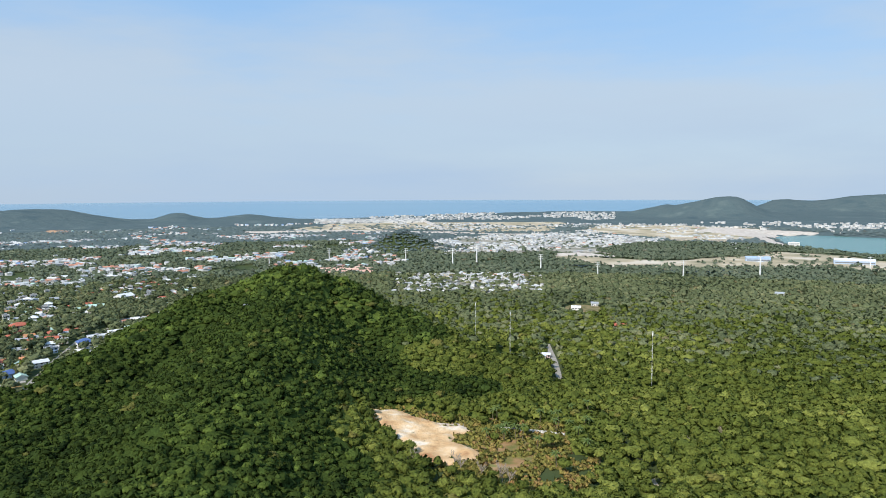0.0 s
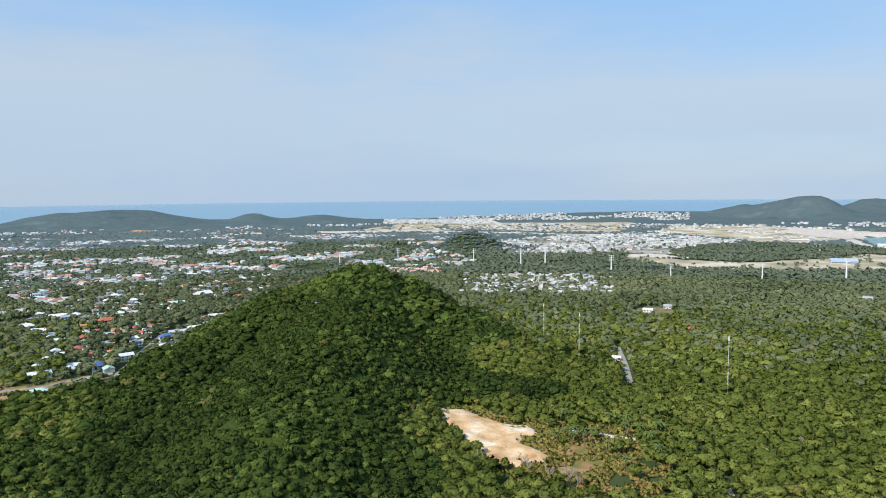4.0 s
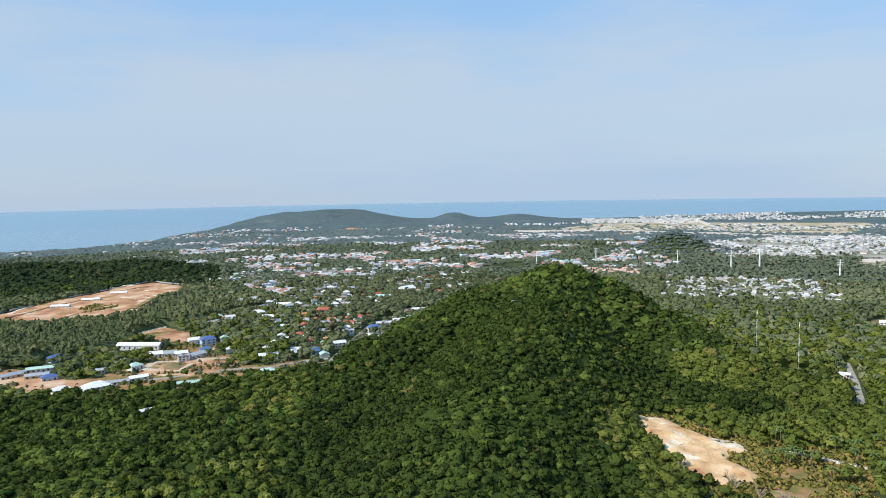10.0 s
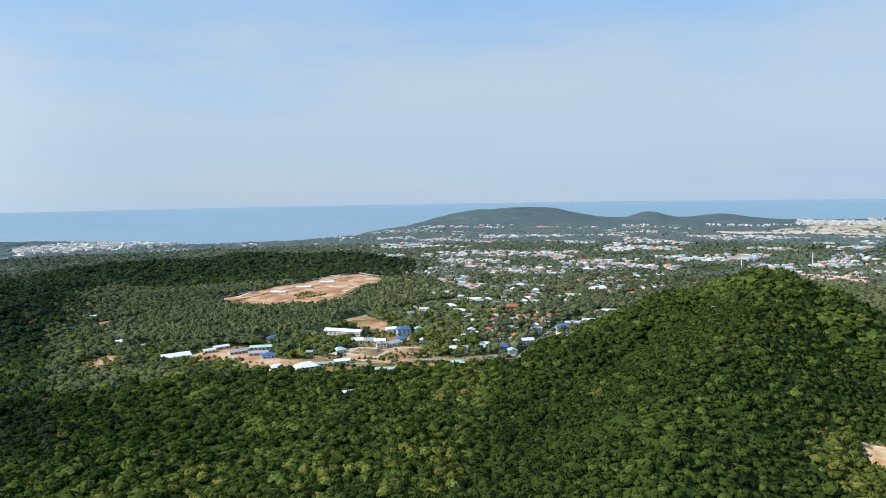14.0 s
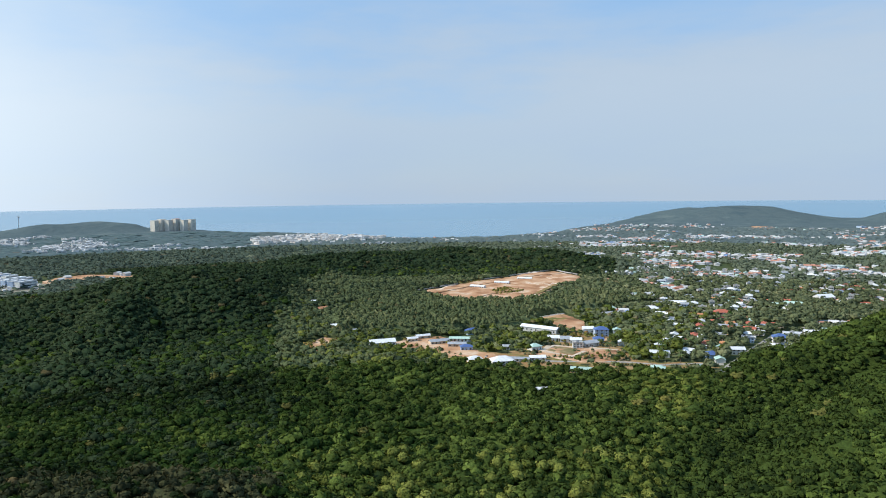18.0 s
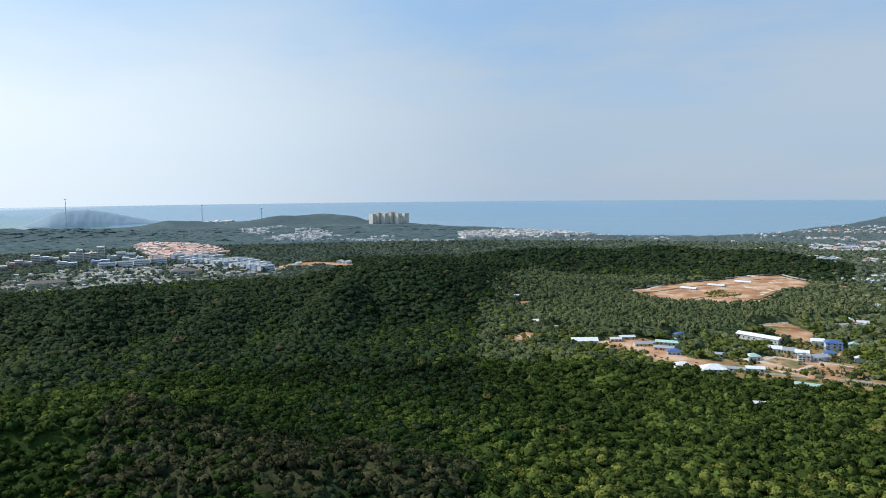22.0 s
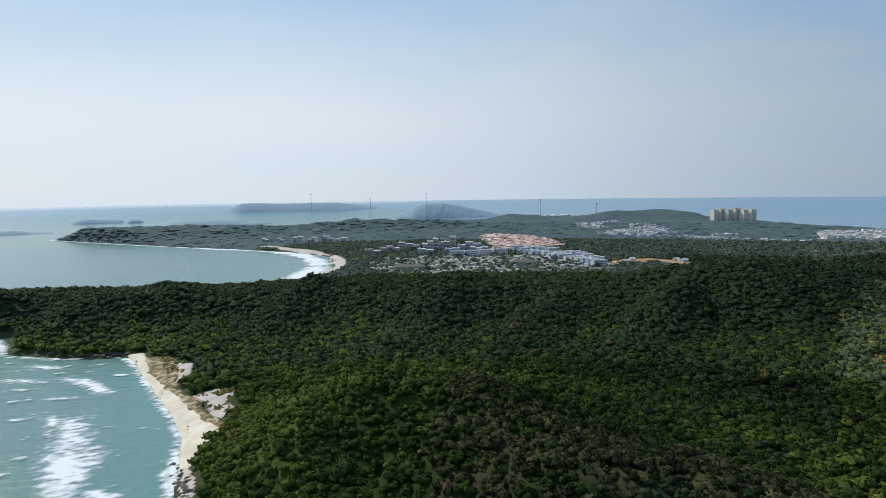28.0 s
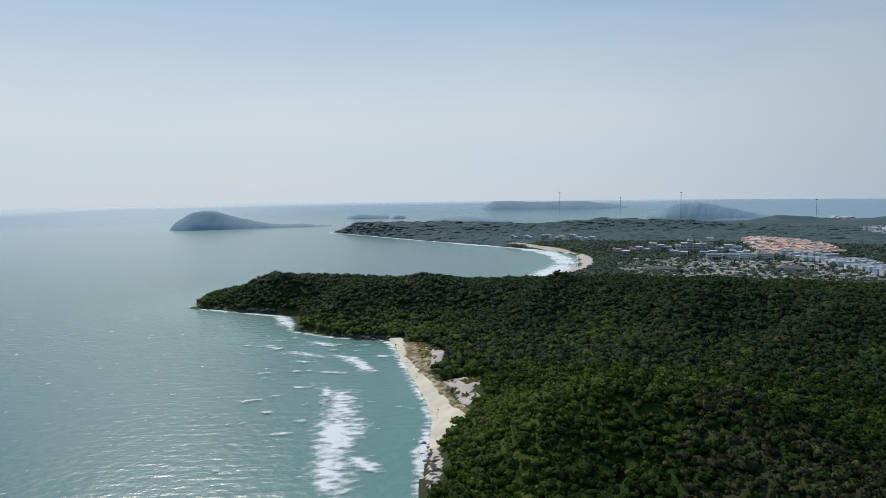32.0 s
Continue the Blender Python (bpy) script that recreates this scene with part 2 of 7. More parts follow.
def mixc(nt, fac, a, b, kind="MIX"):
    n = nt.nodes.new("ShaderNodeMix")
    n.data_type, n.blend_type = "RGBA", kind
    for sock, v in ((n.inputs[0], fac), (n.inputs[6], a), (n.inputs[7], b)):
        if isinstance(v, (int, float)):
            sock.default_value = v
        elif isinstance(v, tuple):
            sock.default_value = (*v, 1)
        else:
            nt.links.new(v, sock)
    return n.outputs[2]


def attr(nt, name):
    n = nt.nodes.new("ShaderNodeAttribute")
    n.attribute_name = name
    return n.outputs["Fac"]


def simple(name, stops, scale, rough=0.85, spec=0.2, bump=0.0, bscale=None):
    m, nt, b = material(name, rough, spec)
    f = noise_at(nt, scale, 6)
    nt.links.new(ramp(nt, stops, f), b.inputs["Base Color"])
    if bump:
        n = nt.nodes.new("ShaderNodeBump")
        n.inputs["Strength"].default_value, n.inputs["Distance"].default_value = min(bump, 1.0), max(1.0, bump)
        nt.links.new(noise_at(nt, bscale or scale * 4, 5), n.inputs["Height"])
        nt.links.new(n.outputs["Normal"], b.inputs["Normal"])
    return m


def foliage(name, dark, mid, light, grain=0.9, depth=1.0, rough=0.75, spec=0.04, relief=0.35):
    """Leaves: a tone for each tree (tint), broken up crown by crown and by leaf-sized grain."""
    m, nt, b = material(name, rough, spec)
    g = nt.nodes.new("ShaderNodeNewGeometry")
    red = tuple(0.6 * a + 0.4 * c for a, c in zip(light, (0.15, 0.085, 0.04)))
    teal = tuple(0.88 * a + 0.12 * c for a, c in zip(mid, (0.030, 0.085, 0.030)))
    col = ramp(nt, [(0.0, dark), (0.28, mid), (0.42, teal), (0.5, mid), (0.8, light), (0.92, light), (0.98, red), (1.0, red)], attr(nt, "tint"))
    jit = ramp(nt, [(0.0, (0.91, 0.92, 0.91)), (1.0, (1.09, 1.08, 1.07))], g.outputs["Random Per Island"])
    col = mixc(nt, 1.0, col, jit, "MULTIPLY")
    n = noise_at(nt, grain, 4.0)
    # highlights and dark gaps between leaves put into the colour as fine noise
    fine = ramp(nt, [(0.34, (1 - 0.7 * depth, 1 - 0.68 * depth, 1 - 0.7 * depth)), (0.5, (0.95, 0.95, 0.95)), (0.66, (1 + 0.9 * depth, 1 + 0.85 * depth, 1 + 0.7 * depth))], n)
    leaf = mixc(nt, 1.0, col, fine, "MULTIPLY")
    nt.links.new(leaf, b.inputs["Base Color"])
    # light that passes through the leaves
    thin_leaf = nt.nodes.new("ShaderNodeBsdfTranslucent")
    nt.links.new(leaf, thin_leaf.inputs["Color"])
    both = nt.nodes.new("ShaderNodeMixShader")
    both.inputs[0].default_value = 0.25
    out = next(n for n in nt.nodes if n.bl_idname == "ShaderNodeOutputMaterial")
    nt.links.new(b.outputs[0], both.inputs[1])
    nt.links.new(thin_leaf.outputs[0], both.inputs[2])
    nt.links.new(both.outputs[0], out.inputs["Surface"])
    bp = nt.nodes.new("ShaderNodeBump")
    bp.inputs["Strength"].default_value, bp.inputs["Distance"].default_value = relief, 0.8
    nt.links.new(n, bp.inputs["Height"])
    nt.links.new(bp.outputs["Normal"], b.inputs["Normal"])
    return m


LEAF = foliage("leaf_near", (0.018, 0.032, 0.009), (0.052, 0.077, 0.017), (0.120, 0.167, 0.036), 0.9, 0.34)
LEAF_LOW = foliage("leaf_lowland", (0.043, 0.061, 0.014), (0.119, 0.143, 0.030), (0.218, 0.240, 0.057), 0.9, 0.32)
LEAF_SCRUB = foliage("leaf_scrub", (0.115, 0.129, 0.035), (0.229, 0.206, 0.057), (0.370, 0.224, 0.094), 1.2, 0.5)
# vale and headland leaves: distance haze put into the colour, paler and bluer
LEAF_HAZE_VALE = foliage("leaf_vale_hazed", (0.060, 0.084, 0.067), (0.084, 0.113, 0.086), (0.113, 0.142, 0.100), 0.4, 0.35, 0.75, 0.04, 0.4)
LEAF_HAZE_CAPE = foliage("leaf_headland_hazed", (0.084, 0.132, 0.142), (0.102, 0.150, 0.156), (0.124, 0.172, 0.168), 0.06, 0.25, 0.75, 0.04, 0.3)
# darker leaf copies: shade of ridges and backlit bay slopes put into the colour
LEAF_SHADED = foliage("leaf_shaded", (0.020, 0.034, 0.016), (0.032, 0.052, 0.023), (0.053, 0.073, 0.031), 0.8, 0.25, 0.75, 0.04, 0.25)
LEAF_BACKLIT = foliage("leaf_backlit", (0.012, 0.022, 0.007), (0.029, 0.053, 0.010), (0.087, 0.122, 0.024), 0.9, 0.28, 0.75, 0.04, 0.3)
LEAF_BROWN = foliage("leaf_brown", (0.028, 0.033, 0.015), (0.061, 0.063, 0.029), (0.116, 0.115, 0.053), 0.9, 0.35)
# paled leaves for the middle distance: some haze put into the colour
LEAF_HAZE_MID = foliage("leaf_mid_hazed", (0.071, 0.090, 0.046), (0.145, 0.167, 0.085), (0.228, 0.236, 0.124), 0.7, 0.35, 0.75, 0.04, 0.4)
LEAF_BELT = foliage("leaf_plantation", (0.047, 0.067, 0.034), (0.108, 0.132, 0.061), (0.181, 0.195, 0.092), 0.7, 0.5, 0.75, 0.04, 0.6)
# far and distant leaves: haze painted in, paler and bluer with distance
LEAF_HAZE_FAR = foliage("leaf_far_hazed", (0.097, 0.124, 0.081), (0.142, 0.170, 0.114), (0.180, 0.202, 0.134), 0.4, 0.25, 0.75, 0.04, 0.3)
LEAF_HAZE = foliage("leaf_distant_hazed", (0.108, 0.148, 0.156), (0.130, 0.169, 0.171), (0.153, 0.193, 0.185), 0.06, 0.25, 0.75, 0.04, 0.3)
# far ground: the blue-grey of distance haze is put into the base colour
GROUND_FAR = simple("far_woodland_hazed", [(0.3, (0.066, 0.098, 0.108)), (0.45, (0.088, 0.118, 0.122)), (0.55, (0.080, 0.112, 0.118)), (0.7, (0.118, 0.150, 0.146))], 0.009, 0.95, 0.04, 6.0, 0.03)
# the islands' pale blue is distance haze painted as their base colour
ISLE = simple("island_woods_hazed", [(0.3, (0.25, 0.33, 0.39)), (0.7, (0.28, 0.36, 0.42))], 0.02, 0.95, 0.05, 0.8, 0.05)
GROUND = simple("forest_floor", [(0.25, (0.032, 0.046, 0.018)), (0.5, (0.052, 0.070, 0.026)), (0.75, (0.092, 0.095, 0.040))], 0.02, 0.95, 0.1)
SAND = simple("beach_sand", [(0.3, (0.60, 0.51, 0.38)), (0.7, (0.76, 0.68, 0.54))], 0.08, 0.9, 0.15, 0.1, 0.5)
DIRT = simple("orange_earth", [(0.28, (0.20, 0.105, 0.055)), (0.40, (0.35, 0.185, 0.10)), (0.54, (0.46, 0.27, 0.155)), (0.66, (0.56, 0.41, 0.29)), (0.76, (0.36, 0.20, 0.115))], 0.045, 0.95, 0.1, 0.5, 0.4)


def sea_material():
    m, nt, b = material("sea_water", 0.25, 0.5)
    g = nt.nodes.new("ShaderNodeNewGeometry")
    shore = attr(nt, "shore")
    # the outer stops are distance haze put into the water colour
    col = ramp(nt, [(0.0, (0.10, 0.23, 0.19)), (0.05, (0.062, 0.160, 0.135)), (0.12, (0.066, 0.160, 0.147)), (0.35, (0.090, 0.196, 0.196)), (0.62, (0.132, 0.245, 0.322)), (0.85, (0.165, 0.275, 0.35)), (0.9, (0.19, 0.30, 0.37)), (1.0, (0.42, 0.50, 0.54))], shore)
    nt.links.new(col, b.inputs["Base Color"])
    bp = nt.nodes.new("ShaderNodeBump")
    bp.inputs["Strength"].default_value, bp.inputs["Distance"].default_value = 0.6, 1.0
    nt.links.new(attr(nt, "chop"), bp.inputs["Strength"])
    mp = nt.nodes.new("ShaderNodeMapping")
    mp.vector_type = "TEXTURE"
    mp.inputs["Rotation"].default_value = (0, 0, radians(122))
    mp.inputs["Scale"].default_value = (26.0, 7.0, 7.0)
    nt.links.new(g.outputs["Position"], mp.inputs["Vector"])
    swell = nt.nodes.new("ShaderNodeMath")
    swell.operation = "MULTIPLY_ADD"
    swell.inputs[1].default_value = 1.3
    nt.links.new(noise_at(nt, 1.0, 4, mp.outputs["Vector"]), swell.inputs[0])
    nt.links.new(noise_at(nt, 0.14, 6), swell.inputs[2])
    nt.links.new(swell.outputs[0], bp.inputs["Height"])
    nt.links.new(bp.outputs["Normal"], b.inputs["Normal"])
    return m


SEA = sea_material()


# ---- mesh helpers ----
def mesh_np(name, verts, faces, mat, smooth=False, **attrs):
    """A mesh from arrays: verts (n,3), faces (m,3) or (m,4)."""
    me = bpy.data.meshes.new(name)
    k = faces.shape[1]
    me.vertices.add(len(verts))
    me.vertices.foreach_set("co", np.ascontiguousarray(verts, np.float32).ravel())
    me.loops.add(faces.size)
    me.loops.foreach_set("vertex_index", np.ascontiguousarray(faces, np.int32).ravel())
    me.polygons.add(len(faces))
    me.polygons.foreach_set("loop_start", np.arange(0, faces.size, k, dtype=np.int32))
    me.polygons.foreach_set("use_smooth", np.full(len(faces), smooth))
    me.update(calc_edges=True)
    for n, v in attrs.items():
        a = me.attributes.new(n, "FLOAT", "POINT")
        a.data.foreach_set("value", np.ascontiguousarray(v, np.float32))
    for mm in mat if isinstance(mat, (list, tuple)) else [mat]:
        me.materials.append(mm)
    return me


def part(name, me, parent, label=""):
    ob = new(name, me)
    ob.parent = parent
    return tagged(ob, label) if label else ob


# ---- ground and sea ----
AZ = np.concatenate([np.arange(-40, 160, 0.5), np.arange(160, 320, 2.0)])
RR = np.concatenate([[0.2], np.linspace(8, 200, 20), 200 * (4895 / 200) ** (np.linspace(0, 1, 171)[1:])])
A2, R2 = np.meshgrid(AZ, RR)
GXY = P(A2.ravel(), R2.ravel())
GZ, GS = ground(GXY)
na, nr = len(AZ), len(RR)
i0 = (np.arange(nr - 1)[:, None] * na + np.arange(na)[None]).ravel()
i1 = (np.arange(nr - 1)[:, None] * na + (np.arange(na) + 1)[None] % na).ravel()
GF = np.stack([i0, i1, i1 + na, i0 + na], 1)
gv = np.column_stack([GXY, GZ])
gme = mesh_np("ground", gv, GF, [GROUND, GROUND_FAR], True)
# ground beyond 1900 m takes the haze-tinted material
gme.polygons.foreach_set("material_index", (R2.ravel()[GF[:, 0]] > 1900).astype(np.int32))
tagged(new("ground", gme), "wooded and built-up island ground of low hills", "ground", "", "structure")
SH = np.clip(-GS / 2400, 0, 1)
SH = np.where((A2.ravel() > -40) & (A2.ravel() < 97) & (R2.ravel() > 2000), 0.62 + 0.38 * SH, SH)   # bluer water off the west and north shores, paled outwards for haze
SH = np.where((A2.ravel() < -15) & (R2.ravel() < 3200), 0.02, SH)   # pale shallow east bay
# paler towards the horizon: haze painted in by distance, most in the south
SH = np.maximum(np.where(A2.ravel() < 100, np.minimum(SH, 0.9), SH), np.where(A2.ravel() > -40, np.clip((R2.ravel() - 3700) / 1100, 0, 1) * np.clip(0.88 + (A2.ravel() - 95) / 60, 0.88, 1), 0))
# rough near water; bumps flattened far out so reflected sky stands in for haze
CHOP = 0.46 - 0.36 * np.clip((A2.ravel() - 88) / 20, 0, 1) * np.clip((R2.ravel() - 2000) / 1200, 0, 1)
CHOP *= 1 - 0.88 * np.clip((R2.ravel() - 1900) / 1100, 0, 1)
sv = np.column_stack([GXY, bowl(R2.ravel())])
keep = (GS[GF] < 30).any(1)
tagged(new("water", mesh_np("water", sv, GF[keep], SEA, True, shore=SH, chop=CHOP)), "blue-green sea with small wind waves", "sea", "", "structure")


def height(xy):
    return ground(xy)[0]


# ---- trees ----
def lump(rng, squash=0.7):
    """A far crown of radius 1: a lumpy dome."""
    ring = [(1.0, -0.35, 6), (0.85, 0.35, 6)]
    v = []
    for q, z, n in ring:
        for i in range(n):
            a = 2 * math.pi * (i + (0.5 if z > 0 else 0)) / n
            k = q * (0.75 + 0.5 * rng.random())
            v.append((math.cos(a) * k, math.sin(a) * k, z * squash + 0.2 * (rng.random() - 0.5)))
    v.append((0.2 * (rng.random() - 0.5), 0.2 * (rng.random() - 0.5), 0.95 * squash))
    f = []
    for i in range(6):
        j = (i + 1) % 6
        f += [[i, j, 6 + i], [j, 6 + j, 6 + i], [6 + i, 6 + j, 12]]
    v = np.array(v)
    soft = v * [0.6, 0.6, 1.0] + [0, 0, 0.55]
    return v, np.array(f), soft / np.linalg.norm(soft, axis=1)[:, None]


def crown(rng, leaves, squash=0.62, lobes=6, size=0.26, core=0.98, droop=0.25, lift=0.0):
    """A crown of radius 1: boughs round a darker heart, covered with leaf clumps. Gives verts, faces, normals."""
    d, f, _ = lump(rng, 1.0)
    d = d / np.linalg.norm(d, axis=1)[:, None]
    B = rng.normal(size=(lobes, 3))
    B[:, 2] = np.abs(B[:, 2]) * 0.9 + 0.1
    B /= np.linalg.norm(B, axis=1)[:, None]
    amp, width = rng.uniform(0.2, 0.55, lobes), rng.uniform(0.35, 0.65, lobes)
    oval = np.array([rng.uniform(0.8, 1.25), rng.uniform(0.8, 1.25), squash])

    def reach(v):
        ang = np.arccos(np.clip(v @ B.T, -1, 1))
        return 0.6 + (amp * np.exp(-(ang / width) ** 2)).max(1)

    V = d * (core * reach(d))[:, None] * oval
    N = d * [1, 1, 1.3]
    v = rng.normal(size=(leaves, 3))
    v[:, 2] = np.abs(v[:, 2]) * 1.15 - droop
    v /= np.linalg.norm(v, axis=1)[:, None]
    p = v * (reach(v) * rng.uniform(0.86, 1.08, leaves))[:, None] * oval
    face = v + 0.5 * rng.normal(size=(leaves, 3))
    u = np.cross(face, rng.normal(size=(leaves, 3)))
    u /= np.linalg.norm(u, axis=1)[:, None]
    w = np.cross(face, u)
    w /= np.linalg.norm(w, axis=1)[:, None]
    a = size * rng.uniform(0.7, 1.3, (leaves, 1)) * rng.uniform(0.6, 1.3, (leaves, 4))
    Q = np.stack([p + u * a[:, :1], p + w * a[:, 1:2], p - u * a[:, 2:3], p - w * a[:, 3:]], 1)
    base = len(V) + 4 * np.arange(leaves)[:, None]
    tone = np.repeat(v * [1, 1, 1.3] + 0.24 * rng.normal(size=(leaves, 3)), 4, 0)
    V = np.vstack([V, Q.reshape(-1, 3)])
    f = np.vstack([f, base + [0, 1, 2], base + [0, 2, 3]])
    N = np.vstack([N, tone]) + [0, 0, lift]
    return V, f, N / np.linalg.norm(N, axis=1)[:, None]


TR = np.random.default_rng(11)
NEAR = [crown(TR, 50, 0.68, 8, 0.21, lift=0.15) for _ in range(16)]
HILL = [crown(TR, 32, 0.66, 6, 0.24, lift=0.3) for _ in range(16)]
EDGE = [crown(TR, 20, 0.68, 6, 0.28, lift=0.35) for _ in range(12)]
MID = [crown(TR, 11, 0.68, 5, 0.34, lift=0.6) for _ in range(12)]
TINY = [crown(TR, 4, 0.55, 4, 0.45, lift=1.2) for _ in range(12)]
BUSH = [crown(TR, 9, 0.7, 4, 0.36) for _ in range(8)]
FAR = []
for _ in range(10):      # far lumps of closed woods, normals bent up to shade as if lit from above
    lv, lf, ln = lump(TR)
    ln = ln + np.array([0, 0, 1.6])
    FAR.append((lv, lf, ln / np.linalg.norm(ln, axis=1)[:, None]))


def scatter(az0, az1, r0, r1, spacing, rng):
    """Jittered places in a ring sector."""
    n = int(r1 * 2 / spacing) + 2
    g = (np.arange(n) - n / 2) * spacing
    xy = np.stack(np.meshgrid(g, g), -1).reshape(-1, 2) + rng.uniform(-0.48, 0.48, (n * n, 2)) * spacing
    r = np.hypot(*xy.T)
    az = np.degrees(np.arctan2(-xy[:, 0], xy[:, 1]))
    az = np.where(az < -40, az + 360, az)
    return xy[(r >= r0) & (r < r1) & (az >= az0) & (az < az1)]


def forest(name, label, xy, size, shapes, mat, rng, stem=3.5, tint0=0.0, vary=2.2, tallness=1.15, slope=0.0, shift=0.0):
    z = height(xy)
    tint = np.clip(0.42 + tint0 + shift + 0.6 * fbm(xy[:, 0] / 55 + 9, xy[:, 1] / 55, 2) + 0.7 * fbm(xy[:, 0] / 170 + 2, xy[:, 1] / 170 + 6, 2) + 0.17 * rng.normal(size=len(xy)), 0, 0.9)
    tint = np.where(rng.random(len(xy)) < 0.012, 1.0, tint)      # a few rusty crowns
    if slope:      # relief shading put into the tint by height, ridges against hollows
        tint = np.where(tint < 0.95, np.clip(tint + slope * np.clip((24 - z) / 14, -1, 1), 0, 0.9), tint)
    s = size * (0.68 + 0.62 * rng.random(len(xy)) ** 1.4 + 0.5 * (rng.random(len(xy)) > 0.93))
    rot = rng.random(len(xy)) * 2 * math.pi
    tall = s * tallness * (0.8 + 0.4 * rng.random(len(xy)))
    up = vary * (0.55 * (rng.random(len(xy)) - 0.4) + 2.2 * fbm(xy[:, 0] / 22 + 31, xy[:, 1] / 22, 3)) + 0.4 * (s - size)
    if shapes is not BUSH and shapes is not TINY:
        LOWER.append((xy, stem + up, tint, mat))
    kind = rng.integers(len(shapes), size=len(xy))
    VV, FF, TT, NN = [], [], [], []
    base = 0
    for k, (v, f, nv) in enumerate(shapes):
        m = np.where(kind == k)[0]
        if not len(m):
            continue
        c, sn = np.cos(rot[m])[:, None], np.sin(rot[m])[:, None]
        X = (v[:, 0] * c - v[:, 1] * sn) * s[m][:, None] + xy[m, 0][:, None]
        Y = (v[:, 0] * sn + v[:, 1] * c) * s[m][:, None] + xy[m, 1][:, None]
        Z = v[:, 2] * tall[m][:, None] + (z[m] + stem + up[m])[:, None]
        VV.append(np.stack([X, Y, Z], -1).reshape(-1, 3))
        FF.append((f[None] + (np.arange(len(m)) * len(v))[:, None, None] + base).reshape(-1, 3))
        TT.append(np.repeat(tint[m], len(v)))
        NN.append(np.stack([nv[:, 0] * c - nv[:, 1] * sn, nv[:, 0] * sn + nv[:, 1] * c, np.broadcast_to(nv[:, 2], (len(m), len(v)))], -1).reshape(-1, 3))
        base += len(m) * len(v)
    me = mesh_np(name, np.vstack(VV), np.vstack(FF), mat, True, tint=np.concatenate(TT))
    me.normals_split_custom_set_from_vertices(np.vstack(NN))
    return tagged(new(name, me), label, "forest", "", "stuff")


def understorey(r0, r1, gap, rng):
    """The lower growth that closes the space between the crowns, wherever trees stand close together."""
    n = int(2 * r1 / gap) + 3
    mats = []
    for row in LOWER:
        if row[3] not in mats:
            mats.append(row[3])
    count, lift, tone = np.zeros((len(mats), n, n)), np.zeros((n, n)), np.zeros((n, n))
    for xy, up, tint, mat in LOWER:
        r = np.hypot(*xy.T)
        k = (r > r0 - 12) & (r < r1 - 4 * gap)
        cell = np.rint((xy[k] + r1) / gap).astype(int)
        np.add.at(count[mats.index(mat)], (cell[:, 1], cell[:, 0]), 1.0)
        np.add.at(lift, (cell[:, 1], cell[:, 0]), up[k])
        np.add.at(tone, (cell[:, 1], cell[:, 0]), tint[k])

    def blur(a, times=2):
        for _ in range(times):
            a = 0.25 * (np.roll(a, 1, 0) + np.roll(a, -1, 0)) + 0.5 * a
            a = 0.25 * (np.roll(a, 1, 1) + np.roll(a, -1, 1)) + 0.5 * a
        return a

    share = np.stack([blur(c) for c in count])
    total = share.sum(0)
    lift, tone = blur(lift) / np.maximum(total, 1e-6), blur(tone) / np.maximum(total, 1e-6)
    j, i = np.meshgrid(np.arange(n), np.arange(n), indexing="ij")
    xy = np.stack([i * gap - r1, j * gap - r1], -1).astype(float)
    r = np.hypot(xy[..., 0], xy[..., 1])
    thick = (total > 0.42 * gap * gap / 36) & (r >= r0) & (r < r1)
    for k in [c for c, _ in LANES]:
        lo, hi = k.min(0) - 8, k.max(0) + 8
        m = thick & (xy > lo).all(-1) & (xy < hi).all(-1)
        thick[m] = seg_dist(xy[m], k, False)[0] > gap * 0.9
    for x, y, q in SP:
        a, b = int((y + r1) / gap), int((x + r1) / gap)
        w = int(q / gap) + 2
        if w < a < n - w and w < b < n - w:
            part_xy = xy[a - w:a + w + 1, b - w:b + w + 1]
            thick[a - w:a + w + 1, b - w:b + w + 1] &= np.hypot(part_xy[..., 0] - x, part_xy[..., 1] - y) > q + 1.5
    full = thick[:-1, :-1] & thick[1:, :-1] & thick[:-1, 1:] & thick[1:, 1:]
    inner = np.ones((n, n), bool)      # False along the border, where the sheet comes down to the ground
    for a in (-1, 0, 1):
        for b in (-1, 0, 1):
            inner &= np.roll(np.roll(thick, a, 0), b, 1)
    J, I = np.where(full)
    corner = np.stack([J * n + I, J * n + I + 1, (J + 1) * n + I + 1, (J + 1) * n + I], 1)
    used, idx = np.unique(corner, return_inverse=True)
    p = xy.reshape(-1, 2)[used] + rng.uniform(-0.35, 0.35, (len(used), 2)) * gap
    up = np.where(inner.ravel()[used], lift.ravel()[used] - 0.5 + 0.9 * rng.normal(size=len(used)), -0.4)
    me = mesh_np("understorey", np.column_stack([p, height(p) + up]), idx.reshape(-1, 4), mats, True,
                 tint=np.clip(tone.ravel()[used] + 0.12 * rng.normal(size=len(used)), 0, 0.9))
    pick = (share[:, J, I] * rng.uniform(0.5, 1.0, (len(mats), len(J)))).argmax(0)
    me.polygons.foreach_set("material_index", pick.astype(np.int32))
    return tagged(new("understorey", me), "dense green understorey between the forest crowns", "forest", "", "stuff")


LOWER = []   # the closed woods: places, heights, tones and leaves
CLEAR = []   # clearings: polygons that no tree stands in


def wooded(xy, margin=4.0, low=1.0):
    z, s = ground(xy)
    ok = (s > 3) & (z > low)
    for c in CLEAR:
        ok &= ~(inside(xy, c) | (seg_dist(xy, c)[0] < margin))
    return xy[ok]

